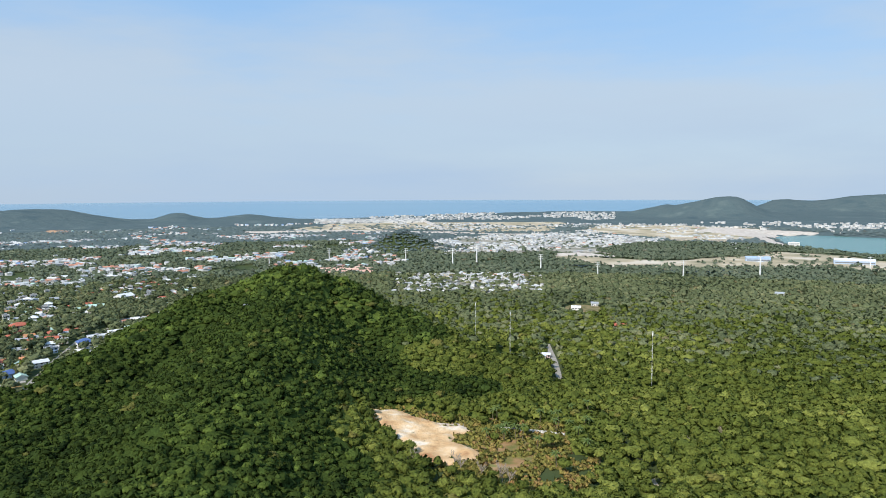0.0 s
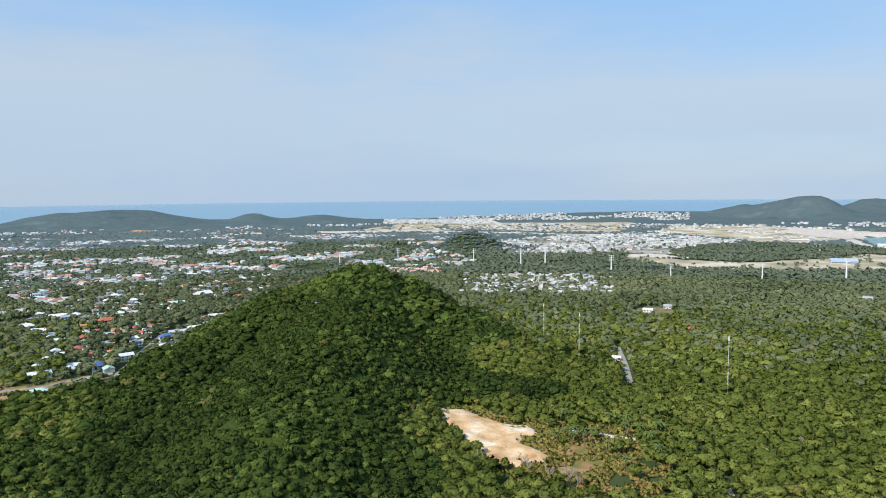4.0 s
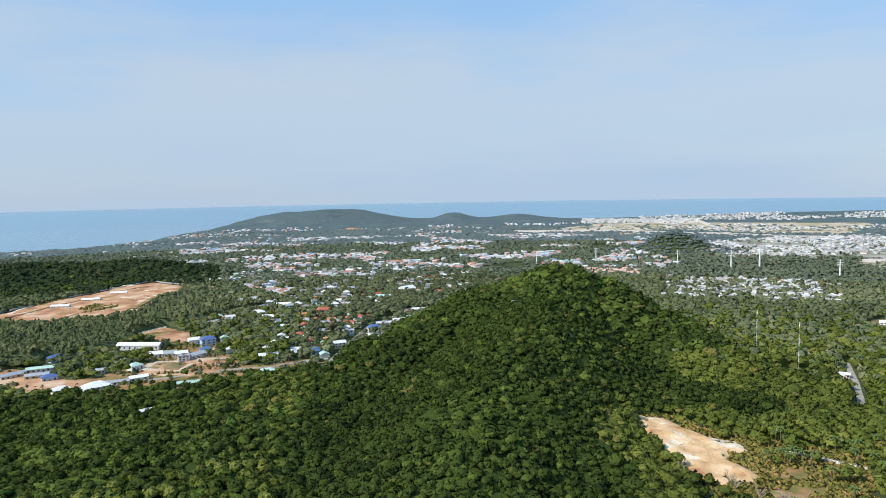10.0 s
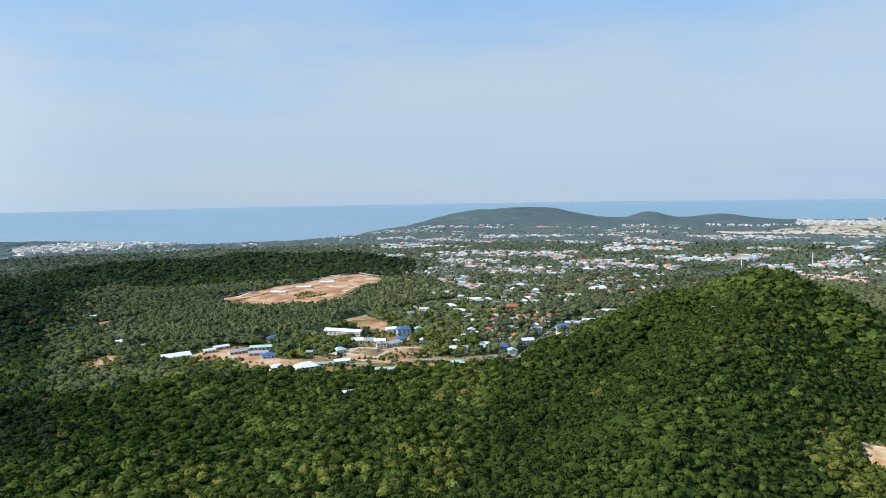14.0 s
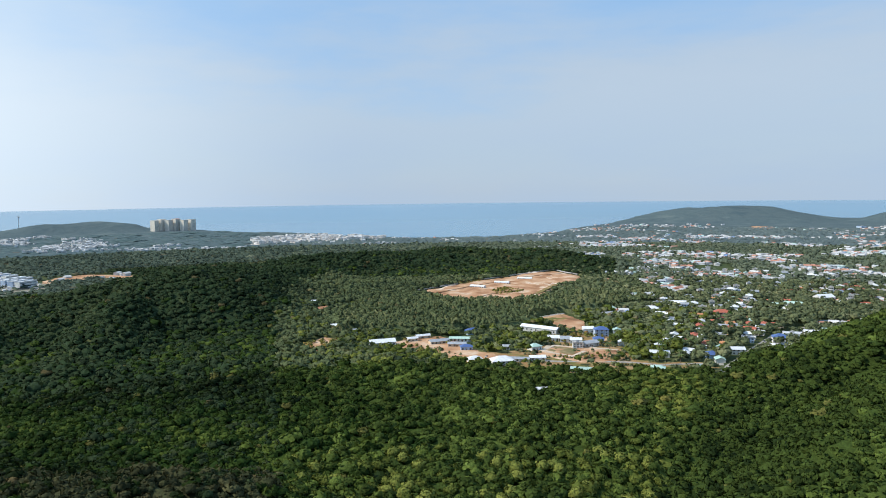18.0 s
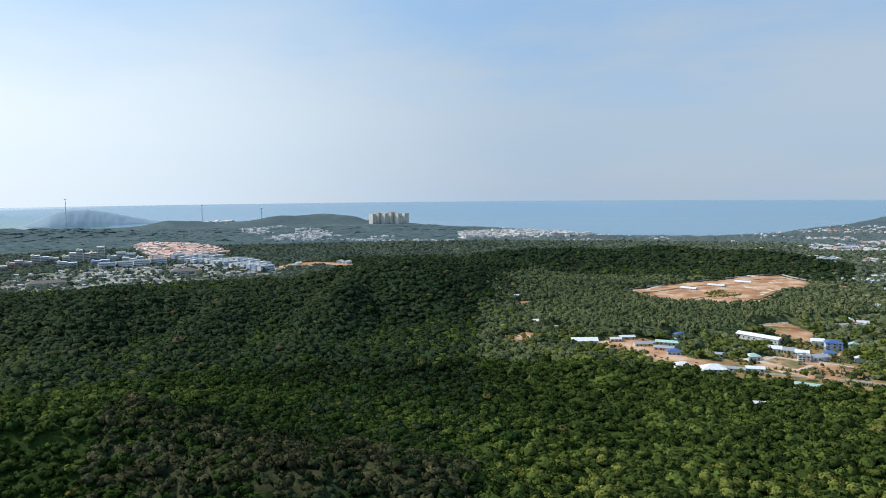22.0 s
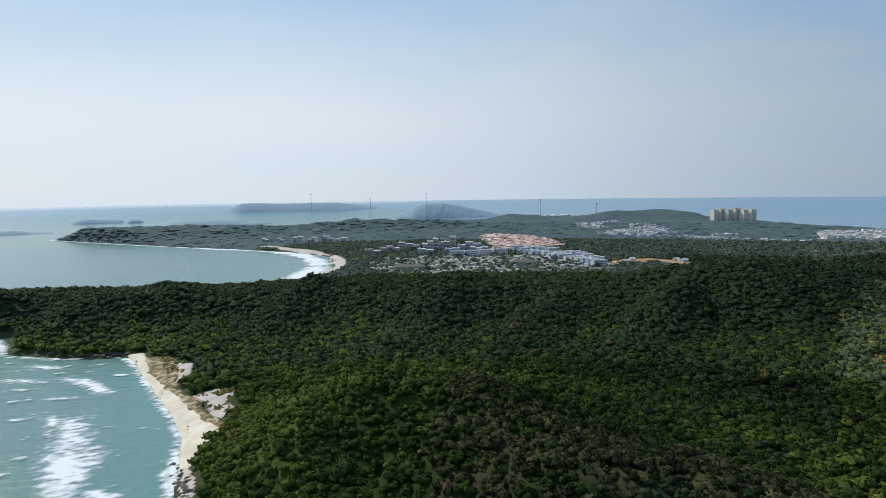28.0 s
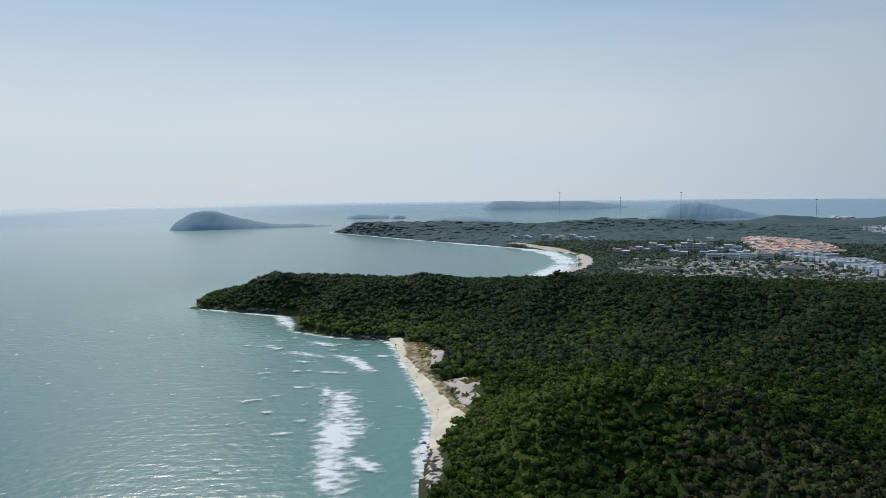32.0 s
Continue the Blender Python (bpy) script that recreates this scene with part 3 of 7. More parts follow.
# ---- more materials ----
def plain(name, colour, rough=0.7, spec=0.3, vary=0.18, scale=0.35, metal=0.0):
    """Paint, plaster or sheet with weathering at two scales."""
    m, nt, b = material(name, rough, spec)
    tc = nt.nodes.new("ShaderNodeTexCoord")
    f1, f2 = noise_at(nt, scale, 5, tc.outputs["Object"]), noise_at(nt, scale * 9, 3, tc.outputs["Object"])
    oi = nt.nodes.new("ShaderNodeObjectInfo")
    lo, hi = tuple(c * (1 - vary) for c in colour), tuple(min(c * (1 + vary), 0.92) for c in colour)
    c = ramp(nt, [(0.3, lo), (0.7, hi)], f1)
    c = mixc(nt, 0.35, c, ramp(nt, [(0.35, tuple(0.75 * x for x in colour)), (0.65, colour)], f2))
    c = mixc(nt, 0.5, c, mixc(nt, 1.0, c, ramp(nt, [(0.0, (0.72, 0.72, 0.74)), (1.0, (1.1, 1.08, 1.04))], oi.outputs["Random"]), "MULTIPLY"))
    nt.links.new(c, b.inputs["Base Color"])
    b.inputs["Metallic"].default_value = metal
    return m


WHITE = plain("white_plaster", (0.72, 0.71, 0.68))
CREAM = plain("cream_plaster", (0.64, 0.55, 0.42))
BEIGE = plain("pale_beige_plaster", (0.82, 0.73, 0.62))
PALEBLUE = plain("pale_blue_plaster", (0.42, 0.52, 0.66))
PINK = plain("pink_plaster", (0.62, 0.44, 0.40))
GREYW = plain("grey_concrete", (0.42, 0.41, 0.39))
R_WHITE = plain("white_sheet_roof", (0.74, 0.75, 0.76), 0.5, 0.4)
R_GREY = plain("grey_sheet_roof", (0.36, 0.38, 0.41), 0.5, 0.4)
R_RED = plain("red_tile_roof", (0.44, 0.13, 0.08))
R_ORANGE = plain("orange_tile_roof", (0.55, 0.25, 0.12))
R_BLUE = plain("blue_sheet_roof", (0.085, 0.145, 0.34), 0.45, 0.4)
R_SKY = plain("pale_blue_sheet_roof", (0.36, 0.46, 0.62), 0.5, 0.4)
R_GREEN = plain("pale_green_sheet_roof", (0.42, 0.58, 0.50), 0.5, 0.4)
R_DARK = plain("dark_thatch_roof", (0.17, 0.14, 0.12))
GLASS = plain("dark_window_glass", (0.03, 0.04, 0.05), 0.12, 0.6)
BANDGLASS = plain("grey_window_glass", (0.20, 0.22, 0.25), 0.2, 0.5)
WOOD = plain("brown_door_wood", (0.20, 0.11, 0.06))
STEEL = plain("galvanised_steel", (0.45, 0.46, 0.47), 0.4, 0.5, metal=0.4)
WHITE_PAINT = plain("white_mast_paint", (0.78, 0.78, 0.77), 0.5)
BARK = simple("bark", [(0.3, (0.10, 0.075, 0.05)), (0.7, (0.22, 0.18, 0.13))], 1.5, 0.9)
DEADWOOD = simple("bare_grey_wood", [(0.3, (0.25, 0.20, 0.15)), (0.7, (0.38, 0.32, 0.26))], 1.5, 0.9)
ROCK = simple("dark_shore_rock", [(0.3, (0.05, 0.042, 0.036)), (0.6, (0.14, 0.11, 0.085)), (0.8, (0.24, 0.20, 0.16))], 0.8, 0.85, 0.3, 0.6, 2.0)
ROADM = simple("concrete_road", [(0.3, (0.22, 0.20, 0.17)), (0.7, (0.36, 0.33, 0.29))], 0.2, 0.9)
SCRUBM = simple("dry_grass", [(0.3, (0.085, 0.100, 0.028)), (0.42, (0.17, 0.150, 0.050)), (0.53, (0.28, 0.165, 0.075)), (0.62, (0.34, 0.23, 0.12)), (0.72, (0.19, 0.185, 0.065))], 0.07, 0.95, 0.1, 0.6, 0.4)
TRACK = simple("tan_track", [(0.3, (0.42, 0.33, 0.24)), (0.7, (0.58, 0.49, 0.39))], 0.15, 0.95, 0.1)
BACKM = simple("backshore_scrub", [(0.40, (0.12, 0.115, 0.045)), (0.50, (0.25, 0.18, 0.10)), (0.60, (0.42, 0.34, 0.23)), (0.72, (0.58, 0.50, 0.38))], 0.16, 0.95, 0.1, 0.4, 0.5)
PLOTM = simple("fallow_grass", [(0.3, (0.10, 0.105, 0.045)), (0.5, (0.19, 0.155, 0.075)), (0.7, (0.27, 0.20, 0.11))], 0.12, 0.95, 0.1, 0.3, 0.5)
PALE = simple("pale_sand", [(0.3, (0.42, 0.35, 0.29)), (0.7, (0.60, 0.54, 0.48))], 0.1, 0.9)
PITM = simple("sand_pit_earth", [(0.3, (0.34, 0.18, 0.09)), (0.4, (0.52, 0.32, 0.16)), (0.5, (0.60, 0.40, 0.22)), (0.6, (0.66, 0.50, 0.33)), (0.66, (0.74, 0.64, 0.52)), (0.74, (0.52, 0.33, 0.18))], 0.07, 0.95, 0.1, 0.8, 0.5)
TAN = simple("dry_open_land", [(0.3, (0.14, 0.15, 0.08)), (0.4, (0.30, 0.26, 0.17)), (0.52, (0.42, 0.345, 0.235)), (0.68, (0.58, 0.51, 0.42))], 0.014, 0.95)
TOWNG = simple("town_ground", [(0.35, (0.10, 0.12, 0.075)), (0.5, (0.24, 0.22, 0.17)), (0.7, (0.40, 0.37, 0.32))], 0.02, 0.95)
POND = plain("dark_pond_water", (0.05, 0.08, 0.10), 0.1, 0.5)


def tint_ramp(name, stops, rough=0.7):
    m, nt, b = material(name, rough, 0.3)
    c = ramp(nt, stops, attr(nt, "tint"))
    for n in nt.nodes:
        if n.type == "VALTORGB":
            n.color_ramp.interpolation = "CONSTANT"
    nt.links.new(mixc(nt, 0.3, c, ramp(nt, [(0.3, (0.2, 0.2, 0.2)), (0.7, (0.8, 0.8, 0.8))], noise_at(nt, 0.3, 3)), "SOFT_LIGHT"), b.inputs["Base Color"])
    return m


FAR_WALL = tint_ramp("far_walls", [(0.0, (0.60, 0.58, 0.55)), (0.35, (0.46, 0.45, 0.43)), (0.6, (0.64, 0.64, 0.63)), (0.8, (0.52, 0.40, 0.33)), (0.9, (0.45, 0.55, 0.66))])
FAR_ROOF = tint_ramp("far_roofs", [(0.0, (0.54, 0.53, 0.51)), (0.30, (0.34, 0.34, 0.34)), (0.58, (0.46, 0.47, 0.48)), (0.74, (0.46, 0.22, 0.15)), (0.92, (0.20, 0.28, 0.45)), (0.95, (0.40, 0.54, 0.48))])
FAR_PINK = tint_ramp("salmon_roofs", [(0.0, (0.60, 0.40, 0.32)), (0.5, (0.55, 0.33, 0.26)), (0.8, (0.68, 0.55, 0.48))])


# ---- open ground, draped over the land ----
PIT = poly([(6.0, 442), (4.1, 447), (1.9, 428), (-0.2, 413), (-1.7, 413), (-2.9, 400), (-0.9, 395), (-0.7, 386), (-3.1, 372), (-3.0, 358), (-0.2, 352), (2.0, 358), (2.4, 370), (4.1, 392), (5.6, 412)])
SCRUB = poly([(3.1, 446), (-3.1, 428), (-10.2, 420), (-10.7, 375), (-5.5, 340), (-3.1, 333), (-3.6, 354), (-3.1, 372), (-0.9, 395), (-2.9, 405)])
FIELD = poly([(-10.0, 820), (-10.4, 850), (-11.1, 868), (-12.7, 862), (-12.9, 820), (-12.3, 792), (-11.1, 790)])
SITE = poly([(56.2, 991), (51.9, 1083), (48.6, 1164), (47.2, 1202), (44.9, 1232), (43.0, 1178), (42.8, 1100), (44.9, 1034), (45.8, 946), (47.2, 897), (50.1, 892), (52.0, 897), (53.8, 927)])
LANE_V = P(np.array([54.2, 52.0, 49.3, 46.8, 44.6, 40.6, 38.8, 36.5, 33.8, 31.7]), np.array([634, 616, 597, 588, 585, 591, 592, 588, 598, 598]))
LANE_P = P(np.array([45.86, 44.89, 43.42, 41.81, 39.76]), np.array([625, 647, 641, 641, 634]))
LANE_Q = P(np.array([45.35, 45.86, 44.6, 43.4, 42.6, 41.93]), np.array([645, 622, 611, 604, 621, 640]))
YARD1 = poly([(58.8, 653), (56.7, 685), (54.4, 687), (52.1, 637), (49.2, 596), (49.9, 577), (53.0, 597), (56.8, 626)])
YARD2 = poly([(46.6, 609), (45.4, 639), (42.6, 656), (41.1, 639), (39.4, 618), (40.7, 591), (42.6, 584), (44.9, 594)])
YARD3 = poly([(66.0, 663), (64.0, 697), (62.4, 673), (63.6, 641), (65.3, 637)])
YARD4 = poly([(46.3, 770), (46.1, 792), (44.1, 816), (43.4, 790), (42.4, 770), (42.7, 720), (43.8, 722), (44.7, 748)])
BEACH = poly([(123.2, 730), (122.9, 712), (122.4, 661), (121.7, 607), (120.95, 556), (120.3, 517), (119.7, 470), (119.95, 426), (120.15, 408), (119.39, 408), (118.72, 428), (117.74, 440), (116.59, 459), (117.05, 474), (118.29, 505), (119.35, 544), (120.4, 583), (121.58, 642), (121.84, 696), (122.1, 722)])
BACKSHORE = poly([(121.95, 700), (120.01, 682), (119.57, 637), (119.93, 583), (119.18, 551), (118.41, 540), (117.66, 495), (116.15, 465), (116.59, 454), (117.25, 471), (118.5, 501), (119.55, 540), (120.6, 579), (121.7, 638)])
DUNE1 = poly([(119.5, 650), (118.7, 645), (119.05, 590), (119.7, 590)])
DUNE2 = poly([(118.6, 543), (116.97, 547), (115.4, 539), (116.03, 515), (115.5, 490), (116.87, 482), (117.7, 507)])
ROCKSHORE = poly([(119.8, 424), (120.1, 396), (120.2, 345), (119.2, 345), (118.95, 365), (118.83, 379), (119.3, 410)])
FARBEACH = poly([(111.4, 1190), (109.3, 1290), (108.3, 1385), (107.9, 1490), (108.5, 1622), (109.8, 1765), (112.1, 1890), (113.2, 1925), (112.9, 1940), (111.8, 1908), (109.0, 1785), (106.9, 1640), (106.2, 1480), (106.3, 1395), (106.9, 1305), (107.6, 1230), (109, 1190)])
EASTSAND = poly([(-24.9, 2440), (-25.7, 2150), (-27.0, 1950), (-30, 1840), (-33.5, 1755), (-33.5, 1725), (-29.5, 1790), (-26, 1900), (-24.6, 2150), (-23.6, 2440), (-25, 2560), (-28.6, 2590), (-28.6, 2560)])
TAN1 = poly([(-8.6, 1440), (-10, 1500), (-13.6, 1450), (-19, 1435), (-22.6, 1530), (-26, 1700), (-29.8, 1690), (-34, 1560), (-34, 1330), (-29, 1400), (-22.8, 1330), (-17.5, 1290), (-13.6, 1300)])
TAN2 = poly([(-11, 2300), (-15, 2150), (-18, 2010), (-22, 1990), (-24.6, 2150), (-23.6, 2440), (-25, 2600), (-19, 2750), (-13, 2700)])
TAN3 = poly([(13, 2480), (8, 2330), (3, 2420), (-3, 2250), (-9, 2300), (-10, 2950), (0, 2900), (9, 2860)])
GROVE = poly([(-12.3, 1614), (-15.3, 1819), (-18.3, 1916), (-22.35, 1816), (-22.6, 1545), (-19.15, 1445), (-14.5, 1460)])
PALE_N = poly([(16.2, 2425), (7.7, 2400), (5.3, 2350), (-0.3, 2260), (-9, 2140), (-9, 2095), (-0.3, 2200), (5.3, 2285), (7.7, 2330), (15.5, 2300)])
PALE_E = poly([(-19.9, 2400), (-21.9, 2640), (-26.3, 2500), (-24.6, 2180), (-22, 2290)])
PALE_S = poly([(-8.8, 1495), (-10, 1535), (-11.4, 1565), (-13.8, 1495), (-13.4, 1468), (-10, 1492)])
PALE_T = P(np.array([2.0, 1.2, 0.4, -0.3, -1.2]), np.array([3200, 2880, 2560, 2290, 2105]))
TOWN1 = poly([(0, 1480), (-8, 1560), (-15, 1560), (-20, 1700), (-18, 1950), (-12, 2200), (-4, 2150), (2, 1850)])
TOWN2 = poly([(4.5, 950), (-4, 930), (-8.5, 985), (-6.5, 1150), (0.5, 1180), (4, 1080)])
WHITE1 = poly([(69.4, 2040), (65, 2060), (59.0, 2190), (58.4, 2260), (64, 2400), (69.5, 2260)])
SALMON = poly([(95.2, 2000), (94.5, 1771), (93.7, 1600), (91.9, 1560), (90, 1610), (88.3, 1690), (89.5, 1880), (91.6, 2000), (93.5, 2060)])
VILLAS = poly([(104, 1200), (98, 1160), (90, 1170), (84.5, 1230), (84.3, 1330), (90, 1480), (97, 1500), (104.3, 1420)])
CUT = poly([(84.6, 1310), (83.0, 1345), (81.2, 1350), (80.6, 1330), (78.7, 1300), (78.2, 1365), (80.3, 1415), (81.2, 1420), (83.5, 1405)])
ROAD_A = P(np.array([-8.7, -9.0, -9.34, -9.85]), np.array([640, 608, 575, 512]))
ROAD_B = P(np.array([-12.7, -13.7, -14.4, -15.5, -16.4, -17.8]), np.array([448, 424, 405, 391, 374, 340]))
ROAD_C = P(np.array([31.9, 30.9, 29.7, 28.3, 26.0, 23.2, 20.6]), np.array([552, 615, 675, 741, 802, 832, 913]))
ROAD_D = P(np.array([59.5, 55.8, 52.1, 48.8, 45.9, 42.6, 39.7]), np.array([643, 652, 612, 583, 603, 651, 697]))



def draped(name, label, line, mat, step, lift, rag=1.0, cat="open ground", relief=0.0):
    """A sheet of bare ground inside the outline, with a ragged edge."""
    lo, hi = line.min(0) - step, line.max(0) + step
    gx, gy = np.arange(lo[0], hi[0], step), np.arange(lo[1], hi[1], step)
    X, Y = np.meshgrid(gx, gy)
    xy = np.stack([X.ravel(), Y.ravel()], 1)
    s = signed(xy, line) + rag * step * 2.2 * fbm(xy[:, 0] / (5 * step), xy[:, 1] / (5 * step), 3)
    n, m = len(gx), len(gy)
    i = (np.arange(m - 1)[:, None] * n + np.arange(n - 1)[None]).ravel()
    F = np.stack([i, i + 1, i + n + 1, i + n], 1)
    F = F[(s[F] > 0).sum(1) >= 2]
    use, F2 = np.unique(F, return_inverse=True)
    v = np.column_stack([xy[use], height(xy[use]) + np.where(s[use] > 0, lift, -0.1) + relief * (fbm(xy[use, 0] / 7, xy[use, 1] / 7, 3) + 0.7 * fbm(xy[use, 0] / 30, xy[use, 1] / 30, 2) + 0.35) * np.clip(s[use] / 4, 0, 1)])
    return tagged(new(name, mesh_np(name, v, F2.reshape(-1, 4), mat, True)), label, cat, "", "structure")


def ribbon(name, label, line, wide, mat, lift=0.5, cat="road"):
    pts = []
    for a, b in zip(line[:-1], line[1:]):
        k = max(int(np.hypot(*(b - a)) / 8), 1)
        pts += [a + (b - a) * i / k for i in range(k)]
    pts = np.array(pts + [line[-1]])
    d = np.gradient(pts, axis=0)
    d /= np.hypot(*d.T)[:, None]
    nrm = np.stack([-d[:, 1], d[:, 0]], 1) * wide / 2
    z = np.maximum.reduce([height(pts + nrm), height(pts), height(pts - nrm)]) + lift
    v = np.vstack([np.column_stack([pts + nrm, z]), np.column_stack([pts - nrm, z]), np.column_stack([pts + nrm * 1.2, z - 1.5]), np.column_stack([pts - nrm * 1.2, z - 1.5])])
    n = len(pts)
    i = np.arange(n - 1)
    F = np.vstack([np.stack([i, i + 1, i + n + 1, i + n], 1), np.stack([i + 2 * n, i + 2 * n + 1, i + 1, i], 1), np.stack([i + n, i + n + 1, i + 3 * n + 1, i + 3 * n], 1)])
    return tagged(new(name, mesh_np(name, v, F, mat, False)), label, cat, "", "structure")


draped("sand_pit", "bare orange and white sand pit cut into the forest", PIT, PITM, 1.8, 0.5, 1.6, relief=3.2)
draped("scrub_land", "olive and rust-brown dry scrub", SCRUB, SCRUBM, 4.0, 0.4)
draped("brown_field", "cleared brown field", FIELD, PLOTM, 6.0, 0.6)
draped("building_site", "graded orange earth of a building site", SITE, DIRT, 5.0, 0.9, relief=2.6)
for k in (YARD1, YARD2, YARD3, YARD4):
    draped("village_yard", "bare reddish earth yard of the village", k, DIRT, 3.0, 0.5, 2.2, relief=0.9)
draped("beach_scrub", "brown scrub and sand behind the beach", BACKSHORE, BACKM, 2.5, 1.05, 1.2)
draped("rock_shore", "white sand between dark boulders", ROCKSHORE, PALE, 2.5, 0.8, 1.0, "beach")
draped("beach", "narrow pale yellow sand beach", BEACH, SAND, 2.5, 0.95, 0.4, "beach")
draped("dune", "white sand clearing behind the beach", DUNE1, PALE, 3.0, 1.0, 2.0)
draped("dune", "white sand clearing behind the beach", DUNE2, PALE, 3.0, 1.0, 2.0)
draped("far_beach", "curved white sand beach of the far bay", FARBEACH, PALE, 7.0, 0.5, 0.3, "beach")
draped("east_beach", "pale sand shore of the east bay", EASTSAND, PALE, 14.0, 1.0, 0.3, "beach")
for k in (TAN1, TAN2, TAN3):
    draped("open_plain", "dry tan open land with grass patches", k, TAN, 22.0, 1.4)
draped("pale_plain", "pale graded sand of a far estate", PALE_N, PALE, 18.0, 2.2)
draped("pale_plain", "pale graded sand beside the east bay", PALE_E, PALE, 18.0, 2.4)
draped("pale_plain", "bare pale strip beside the town", PALE_S, PALE, 12.0, 2.4)
ribbon("road", "broad pale road across the far plain", PALE_T, 22, PALE, 2.6)
draped("town_ground", "streets and yards of the town", TOWN1, TOWNG, 22.0, 1.4)
draped("town_ground", "streets and yards of the estate", TOWN2, TOWNG, 12.0, 1.0)
draped("pale_ground", "pale bare ground of the far resort", WHITE1, PALE, 16.0, 1.2)
draped("salmon_ground", "pinkish bare ground between villas", SALMON, TAN, 14.0, 1.2)
draped("villa_garden", "dark green resort gardens", VILLAS, TOWNG, 12.0, 0.9)
draped("hill_scar", "orange earth scar at the foot of the far hill", poly([(30.2, 2700), (29.6, 2790), (28.4, 2740), (28.6, 2620), (29.6, 2610)]), DIRT, 14.0, 2.5)
draped("earth_cut", "orange earth cut behind the ridge", CUT, DIRT, 10.0, 1.2)
ribbon("road", "concrete lane between trees", ROAD_A, 4.5, ROADM)
ribbon("road", "pale track through the forest", ROAD_B, 2.4, TRACK)
ribbon("road", "village street", ROAD_C, 4.2, ROADM, 0.35)
ribbon("road", "earth lane through the yards", ROAD_D, 6, DIRT)
ribbon("road", "pale lane to the village", LANE_V, 4.5, ROADM)
ribbon("road", "tan earth lane between plots", LANE_P, 4.0, TRACK, 0.9)
ribbon("road", "tan earth lane between plots", LANE_Q, 4.0, TRACK, 0.95)
draped("brown_field", "dry brown field behind the village", poly([(39.3, 1296), (37.9, 1325), (33.1, 1278), (32.2, 1248), (35.2, 1223), (38.8, 1209)]), SCRUBM, 10.0, 1.0)

GRADED = simple("graded_sand", [(0.3, (0.56, 0.43, 0.31)), (0.5, (0.68, 0.56, 0.44)), (0.7, (0.74, 0.66, 0.56))], 0.05, 0.95, 0.1, 0.4, 0.3)
ribbon("road", "pale graded track across the building site", P(np.array([46.90, 45.97, 44.80, 43.63]), np.array([1260, 1175, 1115, 1101])), 6, GRADED, 1.55)
ribbon("road", "pale graded track across the building site", P(np.array([47.48, 46.44, 45.13]), np.array([1104, 1082, 1056])), 6, GRADED, 1.55)
ribbon("road", "pale graded track across the building site", P(np.array([54.47, 52.58, 49.74, 47.61]), np.array([1006, 1094, 1166, 1209])), 6, GRADED, 1.55)
ribbon("road", "pale graded track across the building site", P(np.array([43.5, 44.2, 45.75, 47.2]), np.array([1175, 1124, 1023, 925])), 15, GRADED, 1.3)
ribbon("road", "pale graded track across the building site", P(np.array([46.83, 45.78, 44.23, 43.3]), np.array([1222, 1181, 1135, 1130])), 9, GRADED, 1.5)
ribbon("road", "pale graded track across the building site", P(np.array([47.6, 46.67, 45.5]), np.array([1088, 1068, 1046])), 7, GRADED, 1.5)
for a, b in (((54.5, 52.0, 49.5), (975, 1040, 1090)), ((52.0, 50.0, 47.5), (915, 965, 1010)), ((47.8, 46.2, 44.4), (1150, 1175, 1195)), ((46.4, 45.2, 44.0), (960, 1030, 1080))):
    ribbon("earth_bank", "low orange earth bank on the building site", P(np.array(a), np.array(b)), 7, SCRUBM if a[0] < 47 else DIRT, 2.6, "earth bank")
ribbon("site_wall", "low grey wall along the building site", P(np.array([56.4, 51.9, 48.6, 45.0, 43.0]), np.array([1000, 1095, 1176, 1245, 1190])), 2.0, GREYW, 2.4, "wall")
draped("site_green", "patch of green scrub on bare earth", poly([(50.03, 996), (48.81, 1036), (47.4, 1003), (48.25, 963), (49.61, 964)]), SCRUBM, 5.0, 1.6)
draped("site_green", "patch of green scrub on bare earth", poly([(52.8, 1100), (50.75, 1130), (50.74, 1098), (52.86, 1069)]), SCRUBM, 5.0, 1.6)
draped("plot", "brown-green fallow plot between lanes", poly([(45.7, 624), (44.6, 643), (42.75, 634), (43.4, 608)]), PLOTM, 2.5, 1.0, 0.2)
draped("plot", "bare brown plot between lanes", poly([(42.5, 612), (41.93, 637), (39.7, 633), (40.1, 615)]), DIRT, 2.5, 1.0, 0.2)
draped("plot", "walled green garden behind the long warehouse", poly([(45.8, 783), (44.2, 806), (43.7, 781), (44.7, 757)]), SCRUBM, 2.5, 1.0, 0.2)
draped("plot", "green garden plots of the village", poly([(39.0, 575), (33.5, 580), (33.5, 600), (38.5, 600)]), SCRUBM, 5.0, 0.5)
draped("pond", "dark shallow pond on the plain", poly([(-17.3, 1268), (-18.1, 1238), (-20.5, 1236), (-22.8, 1256), (-24.6, 1300), (-24.4, 1350), (-22.8, 1335), (-20.2, 1290)]), POND, 14.0, 2.0, 0.6, "pond")
draped("pond", "dark shallow pond on the plain", poly([(-9, 1330), (-13, 1268), (-14.4, 1262), (-13.6, 1290), (-9.4, 1350)]), POND, 14.0, 2.0, 0.6, "pond")
LANES = [(k, w) for k, w in ((ROAD_A, 4.5), (ROAD_B, 2.0), (ROAD_C, 7), (ROAD_D, 7), (LANE_V, 6), (LANE_P, 5), (LANE_Q, 5))]
